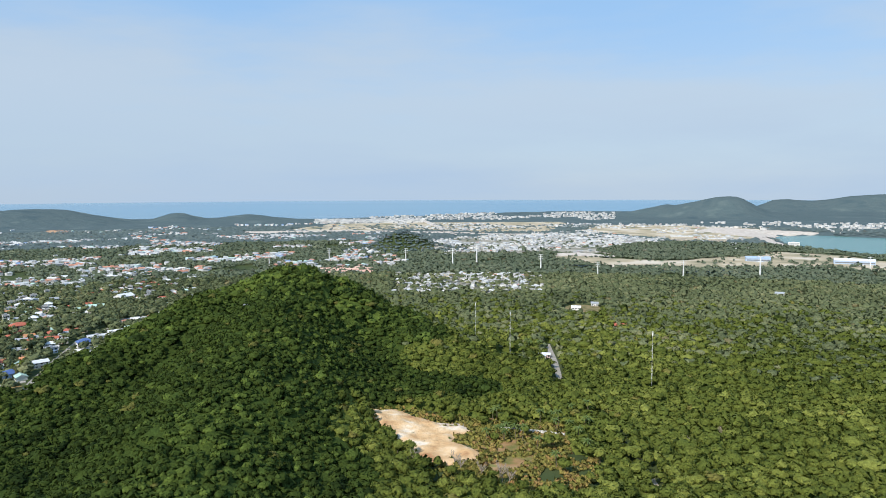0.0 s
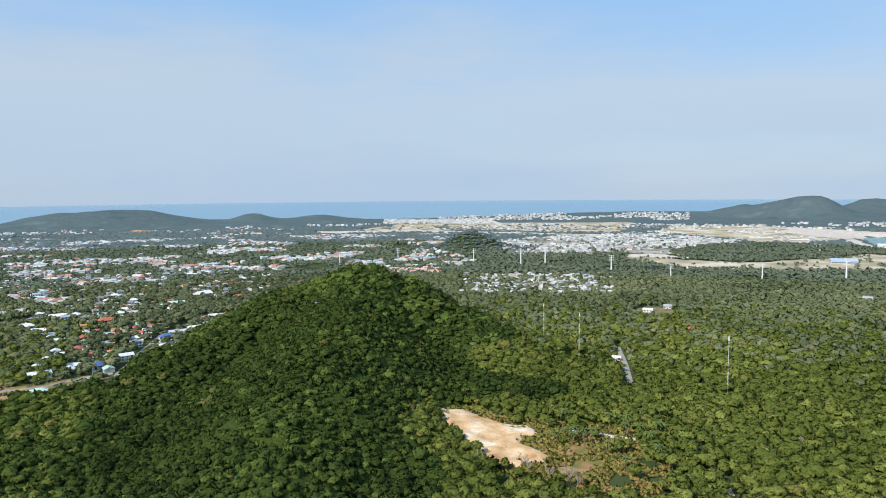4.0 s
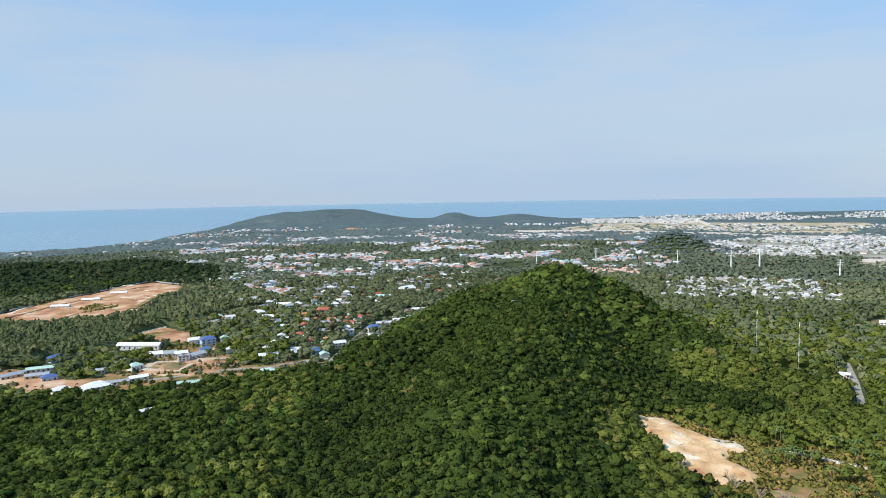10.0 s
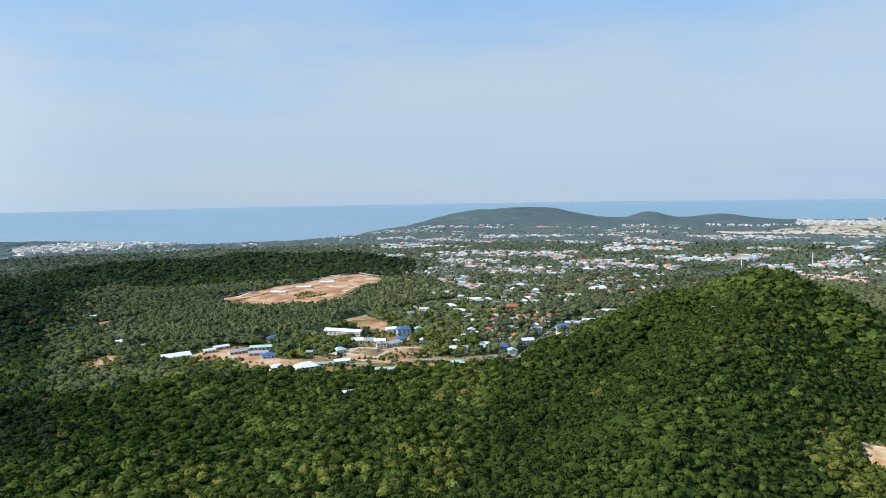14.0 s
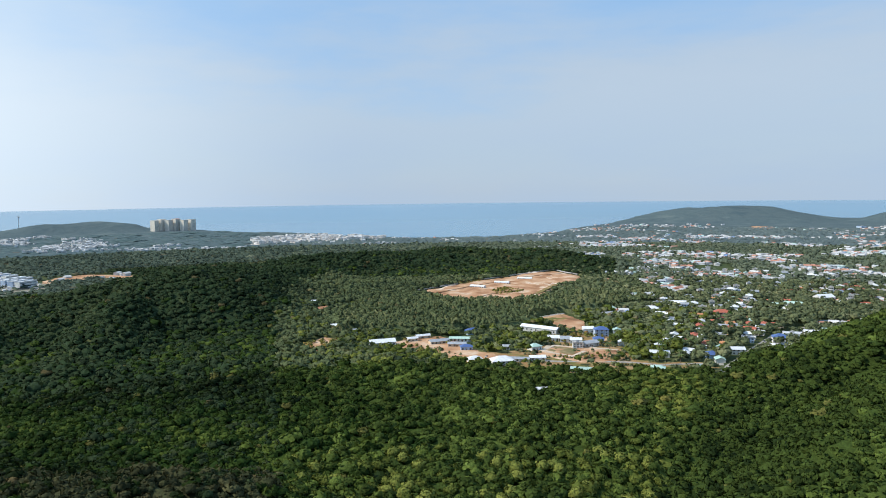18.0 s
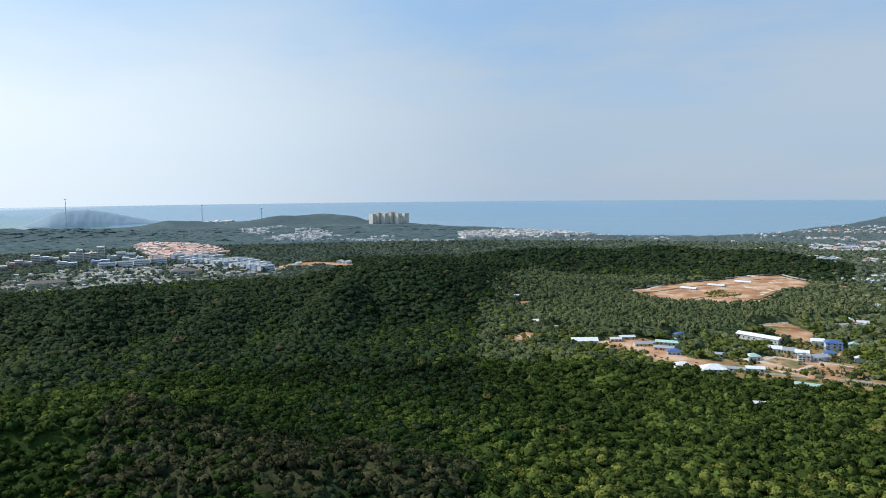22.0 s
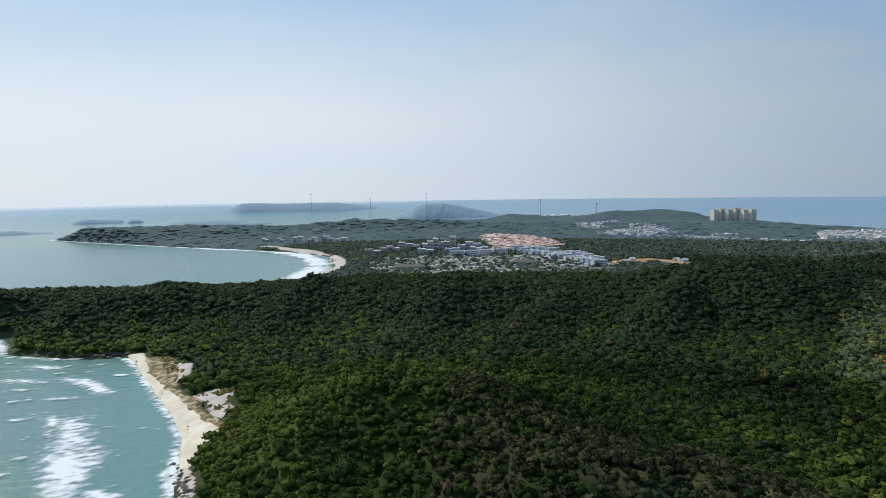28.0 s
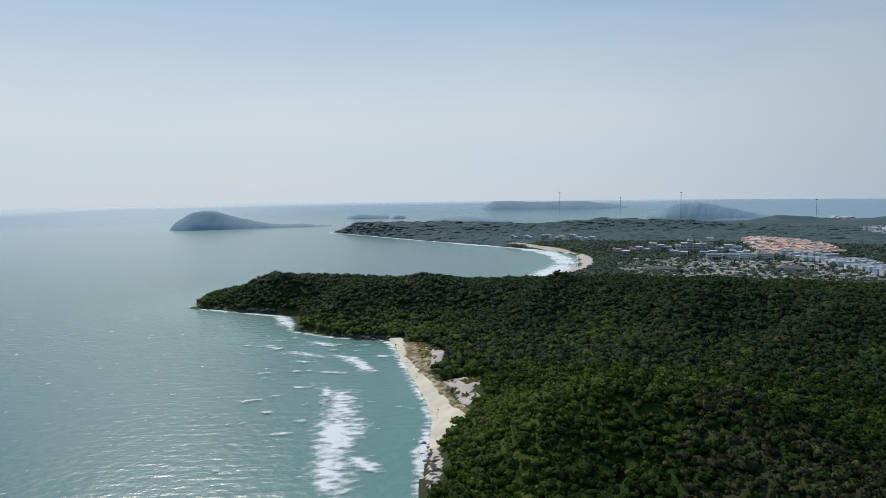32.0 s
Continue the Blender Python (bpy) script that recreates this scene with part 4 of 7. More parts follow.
CLEAR += [PIT, FIELD, SITE, YARD1, YARD2, YARD3, YARD4, BEACH, DUNE1, DUNE2, BACKSHORE, ROCKSHORE, FARBEACH, EASTSAND, TAN2, CUT, PALE_N, PALE_E, PALE_S]
VILLAGE = poly([(56.5, 632), (54.2, 646), (52, 630), (49.3, 612), (46.8, 640), (45, 655), (42.5, 655), (39.5, 652), (38.6, 604), (36.5, 600), (33.5, 608), (31.8, 585), (36, 556), (41, 548), (46, 546), (50, 556), (54, 585)])
WORKS = poly([(45.6, 650), (45.4, 690), (43.5, 700), (42.6, 715), (40.4, 712), (40.3, 660), (42.5, 640)])
draped("village_green", "rough grass round the workshops", WORKS, SCRUBM, 4.0, 0.3)
draped("village_green", "rough grass and bare earth round the village lanes", VILLAGE, SCRUBM, 4.0, 0.3)
RESORT = poly([(106, 1450), (106, 1700), (100, 1720), (94, 1700), (88, 1640), (84, 1420), (84, 1250), (92, 1440), (99, 1500)])
THIN = [TAN1, TAN3, TOWN1, TOWN2, WHITE1, SALMON]
SPOTS = []      # (x, y, radius) kept free of trees by buildings


# ---- buildings ----
class Quads:
    """Collects boxes and faces into one mesh."""

    def __init__(self):
        self.v, self.f = [], []

    def face(self, *p):
        n = len(self.v)
        self.v += [tuple(q) for q in p]
        self.f.append(tuple(range(n, n + len(p))))

    def box(self, x0, x1, y0, y1, z0, z1):
        a = [(x0, y0), (x1, y0), (x1, y1), (x0, y1)]
        for i in range(4):
            p, q = a[i], a[(i + 1) % 4]
            self.face((*p, z0), (*q, z0), (*q, z1), (*p, z1))
        self.face(*[(*p, z1) for p in a])
        self.face(*[(*p, z0) for p in a[::-1]])
        return self

    def mesh(self, name, mat):
        me = bpy.data.meshes.new(name)
        me.from_pydata(self.v, [], self.f)
        me.materials.append(mat)
        me.update()
        return me


def gable(q, w, d, z, rise, over=0.5, th=0.18):
    """A pitched roof with thickness, ridge along x."""
    x, y = w / 2 + over, d / 2 + over
    drop = rise * over / (d / 2)
    for k in (0, 1):
        zz = z + k * th
        e, r = zz - drop, zz + rise
        o = [(-x, -y, e), (x, -y, e), (x, 0, r), (-x, 0, r)], [(-x, 0, r), (x, 0, r), (x, y, e), (-x, y, e)]
        for f in o:
            q.face(*(f if k else f[::-1]))
    for sy in (-1, 1):
        q.face((-x, sy * y, z - drop), (x, sy * y, z - drop), (x, sy * y, z - drop + th), (-x, sy * y, z - drop + th))
    for sx in (-1, 1):
        for sy in (-1, 1):
            q.face((sx * x, sy * y, z - drop), (sx * x, 0, z + rise), (sx * x, 0, z + rise + th), (sx * x, sy * y, z - drop + th))
    return q


def hip(q, w, d, z, rise, over=0.6, th=0.2):
    x, y, rx = w / 2 + over, d / 2 + over, max(w / 2 - d / 2, 0.3)
    q.face((-x, -y, z), (x, -y, z), (x, -y, z + th), (-x, -y, z + th))
    q.face((-x, y, z), (x, y, z), (x, y, z + th), (-x, y, z + th))
    q.face((-x, -y, z), (-x, y, z), (-x, y, z + th), (-x, -y, z + th))
    q.face((x, -y, z), (x, y, z), (x, y, z + th), (x, -y, z + th))
    z += th
    q.face((-x, -y, z), (x, -y, z), (rx, 0, z + rise), (-rx, 0, z + rise))
    q.face((x, y, z), (-x, y, z), (-rx, 0, z + rise), (rx, 0, z + rise))
    q.face((x, -y, z), (x, y, z), (rx, 0, z + rise))
    q.face((-x, y, z), (-x, -y, z), (-rx, 0, z + rise))
    q.face((-x, -y, z - th), (x, -y, z - th), (x, y, z - th), (-x, y, z - th))
    return q


def building(name, w, d, h, roof="gable", wall=None, roofing=None, floors=1, bays=3, label="", cat="house", band=False):
    """A house: walls, roof, windows floor by floor, a door. Its front faces -y."""
    wall, roofing = wall or WHITE, roofing or R_WHITE
    root = new(name)
    q = Quads().box(-w / 2, w / 2, -d / 2, d / 2, -2.5, h)
    rise = min(d * 0.22, 3.2)
    if roof == "gable":
        for sx in (-1, 1):
            q.face((sx * w / 2, -d / 2, h), (sx * w / 2, d / 2, h), (sx * w / 2, 0, h + rise))
    part("wall", q.mesh("wall", wall), root)
    q = Quads()
    if roof == "gable":
        gable(q, w, d, h, rise)
    elif roof == "hip":
        hip(q, w, d, h, rise * 1.3)
    else:
        q.box(-w / 2 - 0.25, w / 2 + 0.25, -d / 2 - 0.25, d / 2 + 0.25, h, h + 0.3)
        for a in ((-w / 2 - 0.25, w / 2 + 0.25, -d / 2 - 0.25, -d / 2), (-w / 2 - 0.25, w / 2 + 0.25, d / 2, d / 2 + 0.25), (-w / 2 - 0.25, -w / 2, -d / 2, d / 2), (w / 2, w / 2 + 0.25, -d / 2, d / 2)):
            q.box(*a, h + 0.3, h + 1.0)
    rf = part("roof", q.mesh("roof", roofing), root)
    if roof == "flat":
        part("water_tank", Quads().box(-1.2, 1.2, -1, 1, h + 0.3, h + 2.2).mesh("water_tank", STEEL), rf, "steel roof tank")
    fh = h / floors
    win = Quads().box(-0.75, 0.75, -0.07, 0.05, 0, min(1.4, fh * 0.5)).mesh("window", GLASS)
    for k in range(floors):
        if k:
            part("ledge", Quads().box(-w / 2 - 0.3, w / 2 + 0.3, -d / 2 - 0.35, -d / 2 - 0.003, k * fh - 0.15, k * fh).mesh("ledge", wall), root)
        if band:
            for side in (-1, 1):
                y0, y1 = (-d / 2 - 0.06, -d / 2 + 0.02) if side < 0 else (d / 2 - 0.02, d / 2 + 0.06)
                part("window", Quads().box(-w / 2 + 1.2, w / 2 - 1.2, y0, y1, k * fh + fh * 0.38, k * fh + fh * 0.68).mesh("window", BANDGLASS), root, "long window band")
            continue
        for side in (-1, 1):
            for i in range(bays):
                x = (i + 0.5) / bays * w - w / 2
                if k == 0 and side < 0 and i == bays // 2:
                    continue
                o = part("window", win, root)
                o.location, o.rotation_euler = (x, side * d / 2, k * fh + fh * 0.35), (0, 0, 0 if side < 0 else math.pi)
    part("door", Quads().box(-0.6, 0.6, -d / 2 - 0.09, -d / 2 + 0.02, 0, 2.1).mesh("door", WOOD), root)
    if name == "shed":
        part("shutter", Quads().box(w * 0.22, w * 0.38, -d / 2 - 0.08, -d / 2 + 0.02, 0, min(3.0, h * 0.8)).mesh("shutter", STEEL), root, "roller shutter")
    return tagged(root, label, cat, cat + "s of the village")


def stand(az, r, turn=0.0, sink=0.0):
    p = P(az, r)
    return pose(p[0], p[1], float(height(p)[0]) - sink, 0, 0, az + turn)


def put(ob, az, r, turn=0.0, free=0.0):
    ob.matrix_basis = stand(az, r, turn)
    p = P(az, r)
    SPOTS.append((p[0], p[1], free or 9.0))
    return ob


# named buildings: az, r, width, depth, height, roof, wall, roofing, floors, turn, what it is
LIST = []
# the yards and barns
LIST += [
    (59.28, 649, 27, 12, 5.5, "gable", WHITE, R_WHITE, 1, 12, "white-roofed metal shed beside a bare yard"),
    (56.77, 668, 12, 6, 4, "gable", CREAM, R_WHITE, 1, 20, "small tan hut with a pale roof"),
    (55.86, 680, 16, 6, 4, "gable", CREAM, R_WHITE, 1, 20, "long tan hut with a pale roof"),
    (54.52, 655, 21, 8, 4, "gable", CREAM, R_GREY, 1, 20, "long tan workshop with a grey roof"),
    (52.53, 664, 28, 7, 4, "gable", WHITE, R_GREEN, 1, -5, "long barn with a pale green roof"),
    (52.98, 641, 19, 7, 4, "gable", CREAM, R_GREY, 1, -5, "long grey-roofed barn beside the yard"),
    (52.22, 626, 12, 8, 4.5, "hip", PALEBLUE, R_BLUE, 1, 5, "small house with a blue roof"),
    (48.94, 630, 9, 6, 4, "gable", WHITE, R_GREY, 1, 0, "grey-roofed cottage beside the yard"),
    (51.73, 699, 15, 9, 5, "hip", PALEBLUE, R_BLUE, 1, 30, "blue-roofed cottage among trees"),
    (49.22, 570, 20, 13, 6, "hip", WHITE, R_WHITE, 2, 15, "two-storey white house with a pale roof"),
    (51.53, 579, 13, 9, 4.5, "hip", WHITE, R_WHITE, 2, 15, "large white house with a white roof"),
    (46.06, 712, 46, 10, 6, "gable", WHITE, R_WHITE, 1, -28, "very long white metal warehouse"),
]
# the village centre
LIST += [
    (44.95, 671, 12, 10, 4.5, "gable", WHITE, R_WHITE, 1, 0, "pale workshop beside its twins"),
    (43.94, 668, 12, 10, 4.5, "gable", WHITE, R_GREY, 1, 0, "pale workshop beside its twins"),
    (43.11, 663, 12, 9, 4.5, "gable", WHITE, R_WHITE, 1, 0, "pale workshop beside its twins"),
    (42.98, 640, 10, 9, 7, "flat", WHITE, GREYW, 3, 5, "white three-storey concrete block"),
    (42.0, 650, 17, 9, 5, "gable", WHITE, R_GREY, 1, 35, "long blue-grey roofed hall"),
    (41.1, 699, 15, 11, 8.5, "hip", PALEBLUE, R_BLUE, 3, 10, "tall pale blue house with blue roofs"),
    (41.3, 668, 11, 8, 5, "hip", PALEBLUE, R_BLUE, 2, 10, "pale blue house with a blue roof"),
    (42.15, 709, 12, 9, 7, "gable", WHITE, R_WHITE, 1, 10, "white cottage behind the blue house"),
    (46.5, 628, 12, 9, 5, "hip", WHITE, R_GREEN, 1, 35, "cottage with a pale green roof"),
    (42.9, 554, 24, 6, 4, "gable", WHITE, R_GREEN, 1, -3, "long low pale-roofed barn at the forest edge"),
    (48.31, 584, 30, 6, 3.6, "gable", WHITE, R_GREY, 1, -3, "long low grey barn"),
    (36.5, 620, 18, 9, 5, "gable", WHITE, R_WHITE, 1, 5, "white-roofed barn beside palms"),
]
# the forest edge and farm
LIST += [
    (36.6, 568, 12, 7, 4, "hip", WHITE, R_GREEN, 1, 0, "small house with a pale green roof"),
    (65.2, 882, 19, 9, 5, "gable", WHITE, R_WHITE, 1, 10, "white farmhouse at the foot of the wooded hill"),
    (64.2, 843, 16, 8, 4.5, "gable", CREAM, R_ORANGE, 1, 30, "farm hut with an orange roof"),
    (62.85, 743, 18, 9, 5, "gable", WHITE, R_WHITE, 1, 10, "white house among the trees"),
    (61.58, 714, 15, 7, 4.5, "gable", WHITE, R_GREY, 1, 10, "grey-roofed hut among the trees"),
    (45.9, 493, 8, 6, 4, "gable", WHITE, R_WHITE, 1, 10, "small white-roofed hut deep in the forest"),
    (46.28, 589, 15, 7, 4, "gable", WHITE, R_WHITE, 1, 10, "white-roofed hut beside the lane"),
    (27.8, 713, 14, 11, 7, "hip", WHITE, R_BLUE, 2, 8, "large white house with a bright blue roof"),
    (26.95, 738, 18, 10, 6, "flat", WHITE, R_WHITE, 2, 8, "white house wing with a flat white roof"),
    (32.6, 628, 14, 10, 4, "hip", PALEBLUE, R_BLUE, 1, 20, "low house with a bright blue hip roof"),
    (30.74, 651, 12, 8, 6, "gable", WHITE, R_WHITE, 2, 15, "white house on the village street"),
    (30.02, 705, 10, 8, 6, "flat", PALEBLUE, R_GREY, 2, 15, "grey-blue two-storey street house"),
]
# the village street
LIST += [
    (25.69, 752, 15, 9, 6, "gable", WHITE, R_WHITE, 2, 10, "white house beside the street"),
    (24.6, 775, 13, 8, 5, "gable", WHITE, R_GREEN, 1, 10, "pale-roofed house beside the street"),
    (32.9, 672, 11, 8, 4.5, "hip", CREAM, R_RED, 1, 0, "cottage with a dark red roof"),
    (31.6, 676, 10, 7, 4.5, "gable", CREAM, R_ORANGE, 1, 0, "cottage with an orange roof"),
    (22.2, 848, 13, 8, 5, "gable", WHITE, R_WHITE, 1, 5, "white house at the hill foot"),
    (21.5, 880, 10, 8, 5, "gable", WHITE, R_GREY, 1, 5, "grey-roofed house at the hill foot"),
    (37.2, 852, 18, 10, 5, "hip", WHITE, R_WHITE, 1, 5, "broad white-roofed house beside trees"),
    (35.2, 903, 22, 10, 5, "gable", WHITE, R_WHITE, 1, 5, "long white-roofed house beside trees"),
    (36.3, 820, 16, 9, 5, "gable", WHITE, R_WHITE, 1, -8, "white-roofed house in the village"),
    (34.9, 818, 16, 8, 4.5, "gable", WHITE, R_GREEN, 1, -4, "house with a pale green roof"),
    (33.7, 820, 18, 8, 5, "gable", CREAM, R_ORANGE, 1, 0, "long house with an orange roof"),
    (31.9, 834, 18, 11, 7, "hip", PINK, R_RED, 2, 10, "two-storey pink house with a red roof"),
]
# the upper village
LIST += [
    (32.6, 932, 14, 9, 6, "hip", CREAM, R_ORANGE, 1, 0, "house with an orange tile roof"),
    (25.0, 990, 22, 16, 8, "gable", WHITE, R_WHITE, 1, 40, "big white hall with a bright roof"),
    (28.7, 922, 24, 9, 4.5, "gable", WHITE, R_GREEN, 1, 0, "long low pale green market hall"),
    (26.9, 940, 24, 9, 4.5, "gable", WHITE, R_GREEN, 1, 0, "long low pale green market hall"),
    (-8.1, 580, 9, 7, 5, "hip", CREAM, R_WHITE, 1, 10, "white house at the end of a concrete lane"),
    (-8.6, 590, 7, 5, 4, "gable", PINK, R_WHITE, 1, 0, "small pale house beside the lane"),
    (-7.3, 586, 5, 4, 3.5, "gable", PINK, R_GREY, 1, 0, "small pink outhouse beside the lane"),
    (-11.0, 824, 11, 8, 6, "gable", WHITE, R_WHITE, 2, 0, "white house in the forest"),
    (-12.5, 860, 9, 7, 5, "gable", WHITE, R_GREY, 1, 0, "grey-roofed house in the forest"),
    (-14.6, 732, 12, 7, 4.5, "gable", CREAM, R_RED, 1, 0, "long hut with a red roof in the forest"),
    (-13.9, 730, 8, 6, 4, "gable", CREAM, R_RED, 1, 20, "small hut with a red roof"),
    (-15.9, 694, 9, 7, 4, "hip", WHITE, R_WHITE, 1, 0, "white domed-roof hut in the forest"),
]
# the forest, the site and the plain
LIST += [
    (-26.2, 1010, 12, 8, 6, "gable", WHITE, R_GREY, 2, 0, "house on the far forest edge"),
    (51.2, 1033, 24, 8, 4, "gable", WHITE, R_WHITE, 1, -25, "long site hut with a white roof"),
    (49.2, 1074, 24, 8, 4, "gable", WHITE, R_WHITE, 1, -12, "long site hut with a white roof"),
    (47.3, 1123, 24, 8, 4, "gable", WHITE, R_WHITE, 1, -12, "long site hut with a white roof"),
    (-24.6, 1471, 46, 22, 9, "gable", PALEBLUE, R_SKY, 1, 8, "large pale blue-roofed hall on open land"),
    (-30.9, 1494, 70, 24, 10, "gable", PALEBLUE, R_WHITE, 1, 5, "very large blue-walled warehouse"),
    (-19.1, 1966, 60, 25, 16, "flat", CREAM, R_WHITE, 4, 5, "long cream hotel block"),
    (-21.7, 1955, 46, 20, 12, "flat", CREAM, R_WHITE, 3, 5, "cream apartment block in the far town"),
    (-27.0, 1900, 26, 16, 14, "flat", WHITE, R_WHITE, 4, 5, "white block beside the east bay"),
]
for az, r, w, d, h, roof, wall, roofing, fl, turn, label in LIST:
    name = "shed" if "shed" in label or "warehouse" in label or "hall" in label or "barn" in label else ("apartment_block" if roof == "flat" else "house")
    k = 0.9 if 33 < az < 67 and r < 760 else 0.95
    b = building(name, w * k, d * k, h * 0.8, roof, wall, roofing, fl, max(3, min(8, int(w / 4))), label, name.split("_")[-1], r > 1300)
    put(b, az, r, turn, max(w, d) * (0.62 if 24 < az < 32 and r < 800 else 0.45))

# repeated town houses, a dozen models
MODELS = []
HR = random.Random(3)
KINDS = [("gable", WHITE, R_WHITE, 1, "white house with a pale sheet roof"), ("gable", WHITE, R_GREY, 1, "white house with a grey sheet roof"), ("hip", CREAM, R_RED, 1, "cream house with a red tile roof"),
         ("flat", WHITE, GREYW, 2, "white two-storey town house with a flat roof"), ("flat", WHITE, GREYW, 3, "narrow white three-storey town house"), ("gable", PINK, R_ORANGE, 1, "pink house with an orange tile roof"),
         ("hip", WHITE, R_WHITE, 2, "two-storey white villa"), ("gable", PALEBLUE, R_GREY, 2, "pale blue two-storey house"), ("gable", WHITE, R_GREEN, 1, "low house with a pale green roof"),
         ("flat", CREAM, GREYW, 2, "cream flat-roofed house"), ("gable", CREAM, R_RED, 1, "long house with a faded red roof")]
for roof, wall, roofing, fl, label in KINDS:
    w = HR.uniform(7, 12) if fl < 3 else 5.5
    MODELS.append(building("house", w, HR.uniform(5.5, 8), 2.9 * fl + 0.3, roof, wall, roofing, fl, 3, label + " in the town"))
TOWNS = [(21, 41, 820, 1300, 165, 0.0), (-8.3, 4.2, 940, 1165, 85, 0.0), (33, 42, 560, 760, 10, 0.0), (27.5, 36, 600, 830, 34, 0.0)]
count = 0
for a0, a1, r0, r1, n, _ in TOWNS:
    tries = 0
    k = 0
    while k < n and tries < 4000:
        tries += 1
        az, r = HR.uniform(a0, a1), math.sqrt(HR.uniform(r0 * r0, r1 * r1))
        p = P(az, r)
        if fbm(np.array([p[0] / 75 + 3]), np.array([p[1] / 75]), 2)[0] < (0.05 if n > 100 else -0.08) and n > 60:
            continue
        if any((p[0] - x) ** 2 + (p[1] - y) ** 2 < (q + 6) ** 2 for x, y, q in SPOTS):
            continue
        if any(seg_dist(p[None], l, False)[0][0] < w2 + 3 for l, w2 in LANES):
            continue
        m = MODELS[HR.choice((0, 0, 1, 3, 3, 4, 6, 9) if az < 6 else (0, 0, 0, 1, 1, 2, 3, 3, 4, 5, 6, 7, 8, 9, 10) if r > 840 else (0, 0, 0, 1, 1, 2, 2, 5, 5, 8, 10))]
        if count < len(MODELS):
            m = MODELS[count]
            m.matrix_basis = stand(az, r, HR.choice((0, 90)) + HR.uniform(-12, 12))
        else:
            low = 0.72 if az < 6 else 1.0
            copy_thing(m, stand(az, r, HR.choice((0, 90)) + HR.uniform(-12, 12)) @ Matrix.Diagonal((low + 0.08, low + 0.08, low, 1)))
        SPOTS.append((p[0], p[1], 4.5))
        count += 1
        k += 1


# ---- far settlements, too many to tell apart ----
def settlement(name, label, spots, wide, tall, roof_mat, rng, gabled=0.7, tint=(0, 1), lift=0.0, turn=None):
    """Small houses with walls and roofs in one mesh."""
    n = len(spots)
    z = height(spots) + lift
    w, d = wide * rng.uniform(0.6, 1.5, n), wide * rng.uniform(0.5, 0.9, n)
    h = tall * rng.uniform(0.6, 1.4, n)
    rise = np.where(rng.random(n) < gabled, d * 0.25, 0.3)
    rot = rng.random(n) * math.pi if turn is None else np.radians(turn) + rng.normal(size=n) * 0.06
    c, s = np.cos(rot), np.sin(rot)
    loc = [(-.5, -.5, 0), (.5, -.5, 0), (.5, .5, 0), (-.5, .5, 0), (-.5, -.5, 1), (.5, -.5, 1), (.5, .5, 1), (-.5, .5, 1),
           (-.55, -.56, 1), (.55, -.56, 1), (.55, .56, 1), (-.55, .56, 1), (-.55, 0, 2), (.55, 0, 2)]
    V = []
    for x, y, k in loc:
        X, Y = x * w, y * d
        Z = z - 3 if k == 0 else (z + h if k == 1 else z + h + rise)
        V.append(np.stack([spots[:, 0] + X * c - Y * s, spots[:, 1] + X * s + Y * c, Z], -1))
    V = np.stack(V, 1).reshape(-1, 3)
    quads = np.array([(0, 1, 5, 4), (1, 2, 6, 5), (2, 3, 7, 6), (3, 0, 4, 7), (8, 9, 13, 12), (10, 11, 12, 13), (8, 12, 11, 11), (9, 10, 13, 13)])
    quads[6], quads[7] = (8, 12, 11, 8), (9, 10, 13, 9)
    tri = np.concatenate([quads[:, :3], quads[:6][:, [0, 2, 3]]])
    F = (tri[None] + 14 * np.arange(n)[:, None, None]).reshape(-1, 3)
    t = np.repeat(rng.uniform(*tint, n), 14)
    me = mesh_np(name, V, F, [FAR_WALL, roof_mat], False, tint=t)
    idx = np.tile(np.array([0, 0, 0, 0, 1, 1, 1, 1, 0, 0, 0, 0, 1, 1], np.int32), n)
    me.polygons.foreach_set("material_index", idx)
    return tagged(new(name, me), label, "town", "", "stuff")


SR = np.random.default_rng(23)


def within(line, n, rng, cluster=70, low=-0.1, top=19):
    lo, hi = line.min(0), line.max(0)
    xy = rng.uniform(lo, hi, (n * 12, 2))
    xy = xy[inside(xy, line)]
    xy = xy[fbm(xy[:, 0] / cluster + 7, xy[:, 1] / cluster, 2) > low]
    g, s = ground(xy)
    return xy[(s > 15) & (g - bowl(np.hypot(*xy.T)) < top)][:n]


def sector(a0, a1, r0, r1):
    a = np.linspace(a0, a1, 9)
    return np.vstack([P(a, np.full(9, r0)), P(a[::-1], np.full(9, r1))])


W1 = sector(3, 43, 1280, 2200)
N1 = within(sector(20, 41, 800, 1300), 560, SR, 75, 0.04)
N1 = N1[[all((x - a) ** 2 + (y - b) ** 2 > (c + 7) ** 2 for a, b, c in SPOTS) for x, y in N1]]
settlement("village_roofs", "pale and red roofs crowded along the village lanes", N1, 10.5, 3.2, FAR_ROOF, SR, 0.9)
SPOTS += [(x, y, 4.0) for x, y in N1]
V1 = within(sector(26.5, 31.5, 650, 800), 30, SR, 45, -0.02)
V1 = V1[[all((x - a) ** 2 + (y - b) ** 2 > (c + 6) ** 2 for a, b, c in SPOTS) and min(seg_dist(np.array([[x, y]]), l, False)[0][0] - w for l, w in LANES) > 4 for x, y in V1]]
settlement("street_roofs", "red, orange and white roofs crowded behind the village street", V1, 9, 3.2, FAR_ROOF, SR, 0.9)
SPOTS += [(x, y, 4.0) for x, y in V1]
settlement("terracotta_rows", "rows of terracotta-roofed houses on the plain", within(sector(6.2, 9.9, 1175, 1245), 46, SR, 60, -0.4), 12, 3.5, FAR_PINK, SR, 0.9, (0, 0.75), 0, 8)
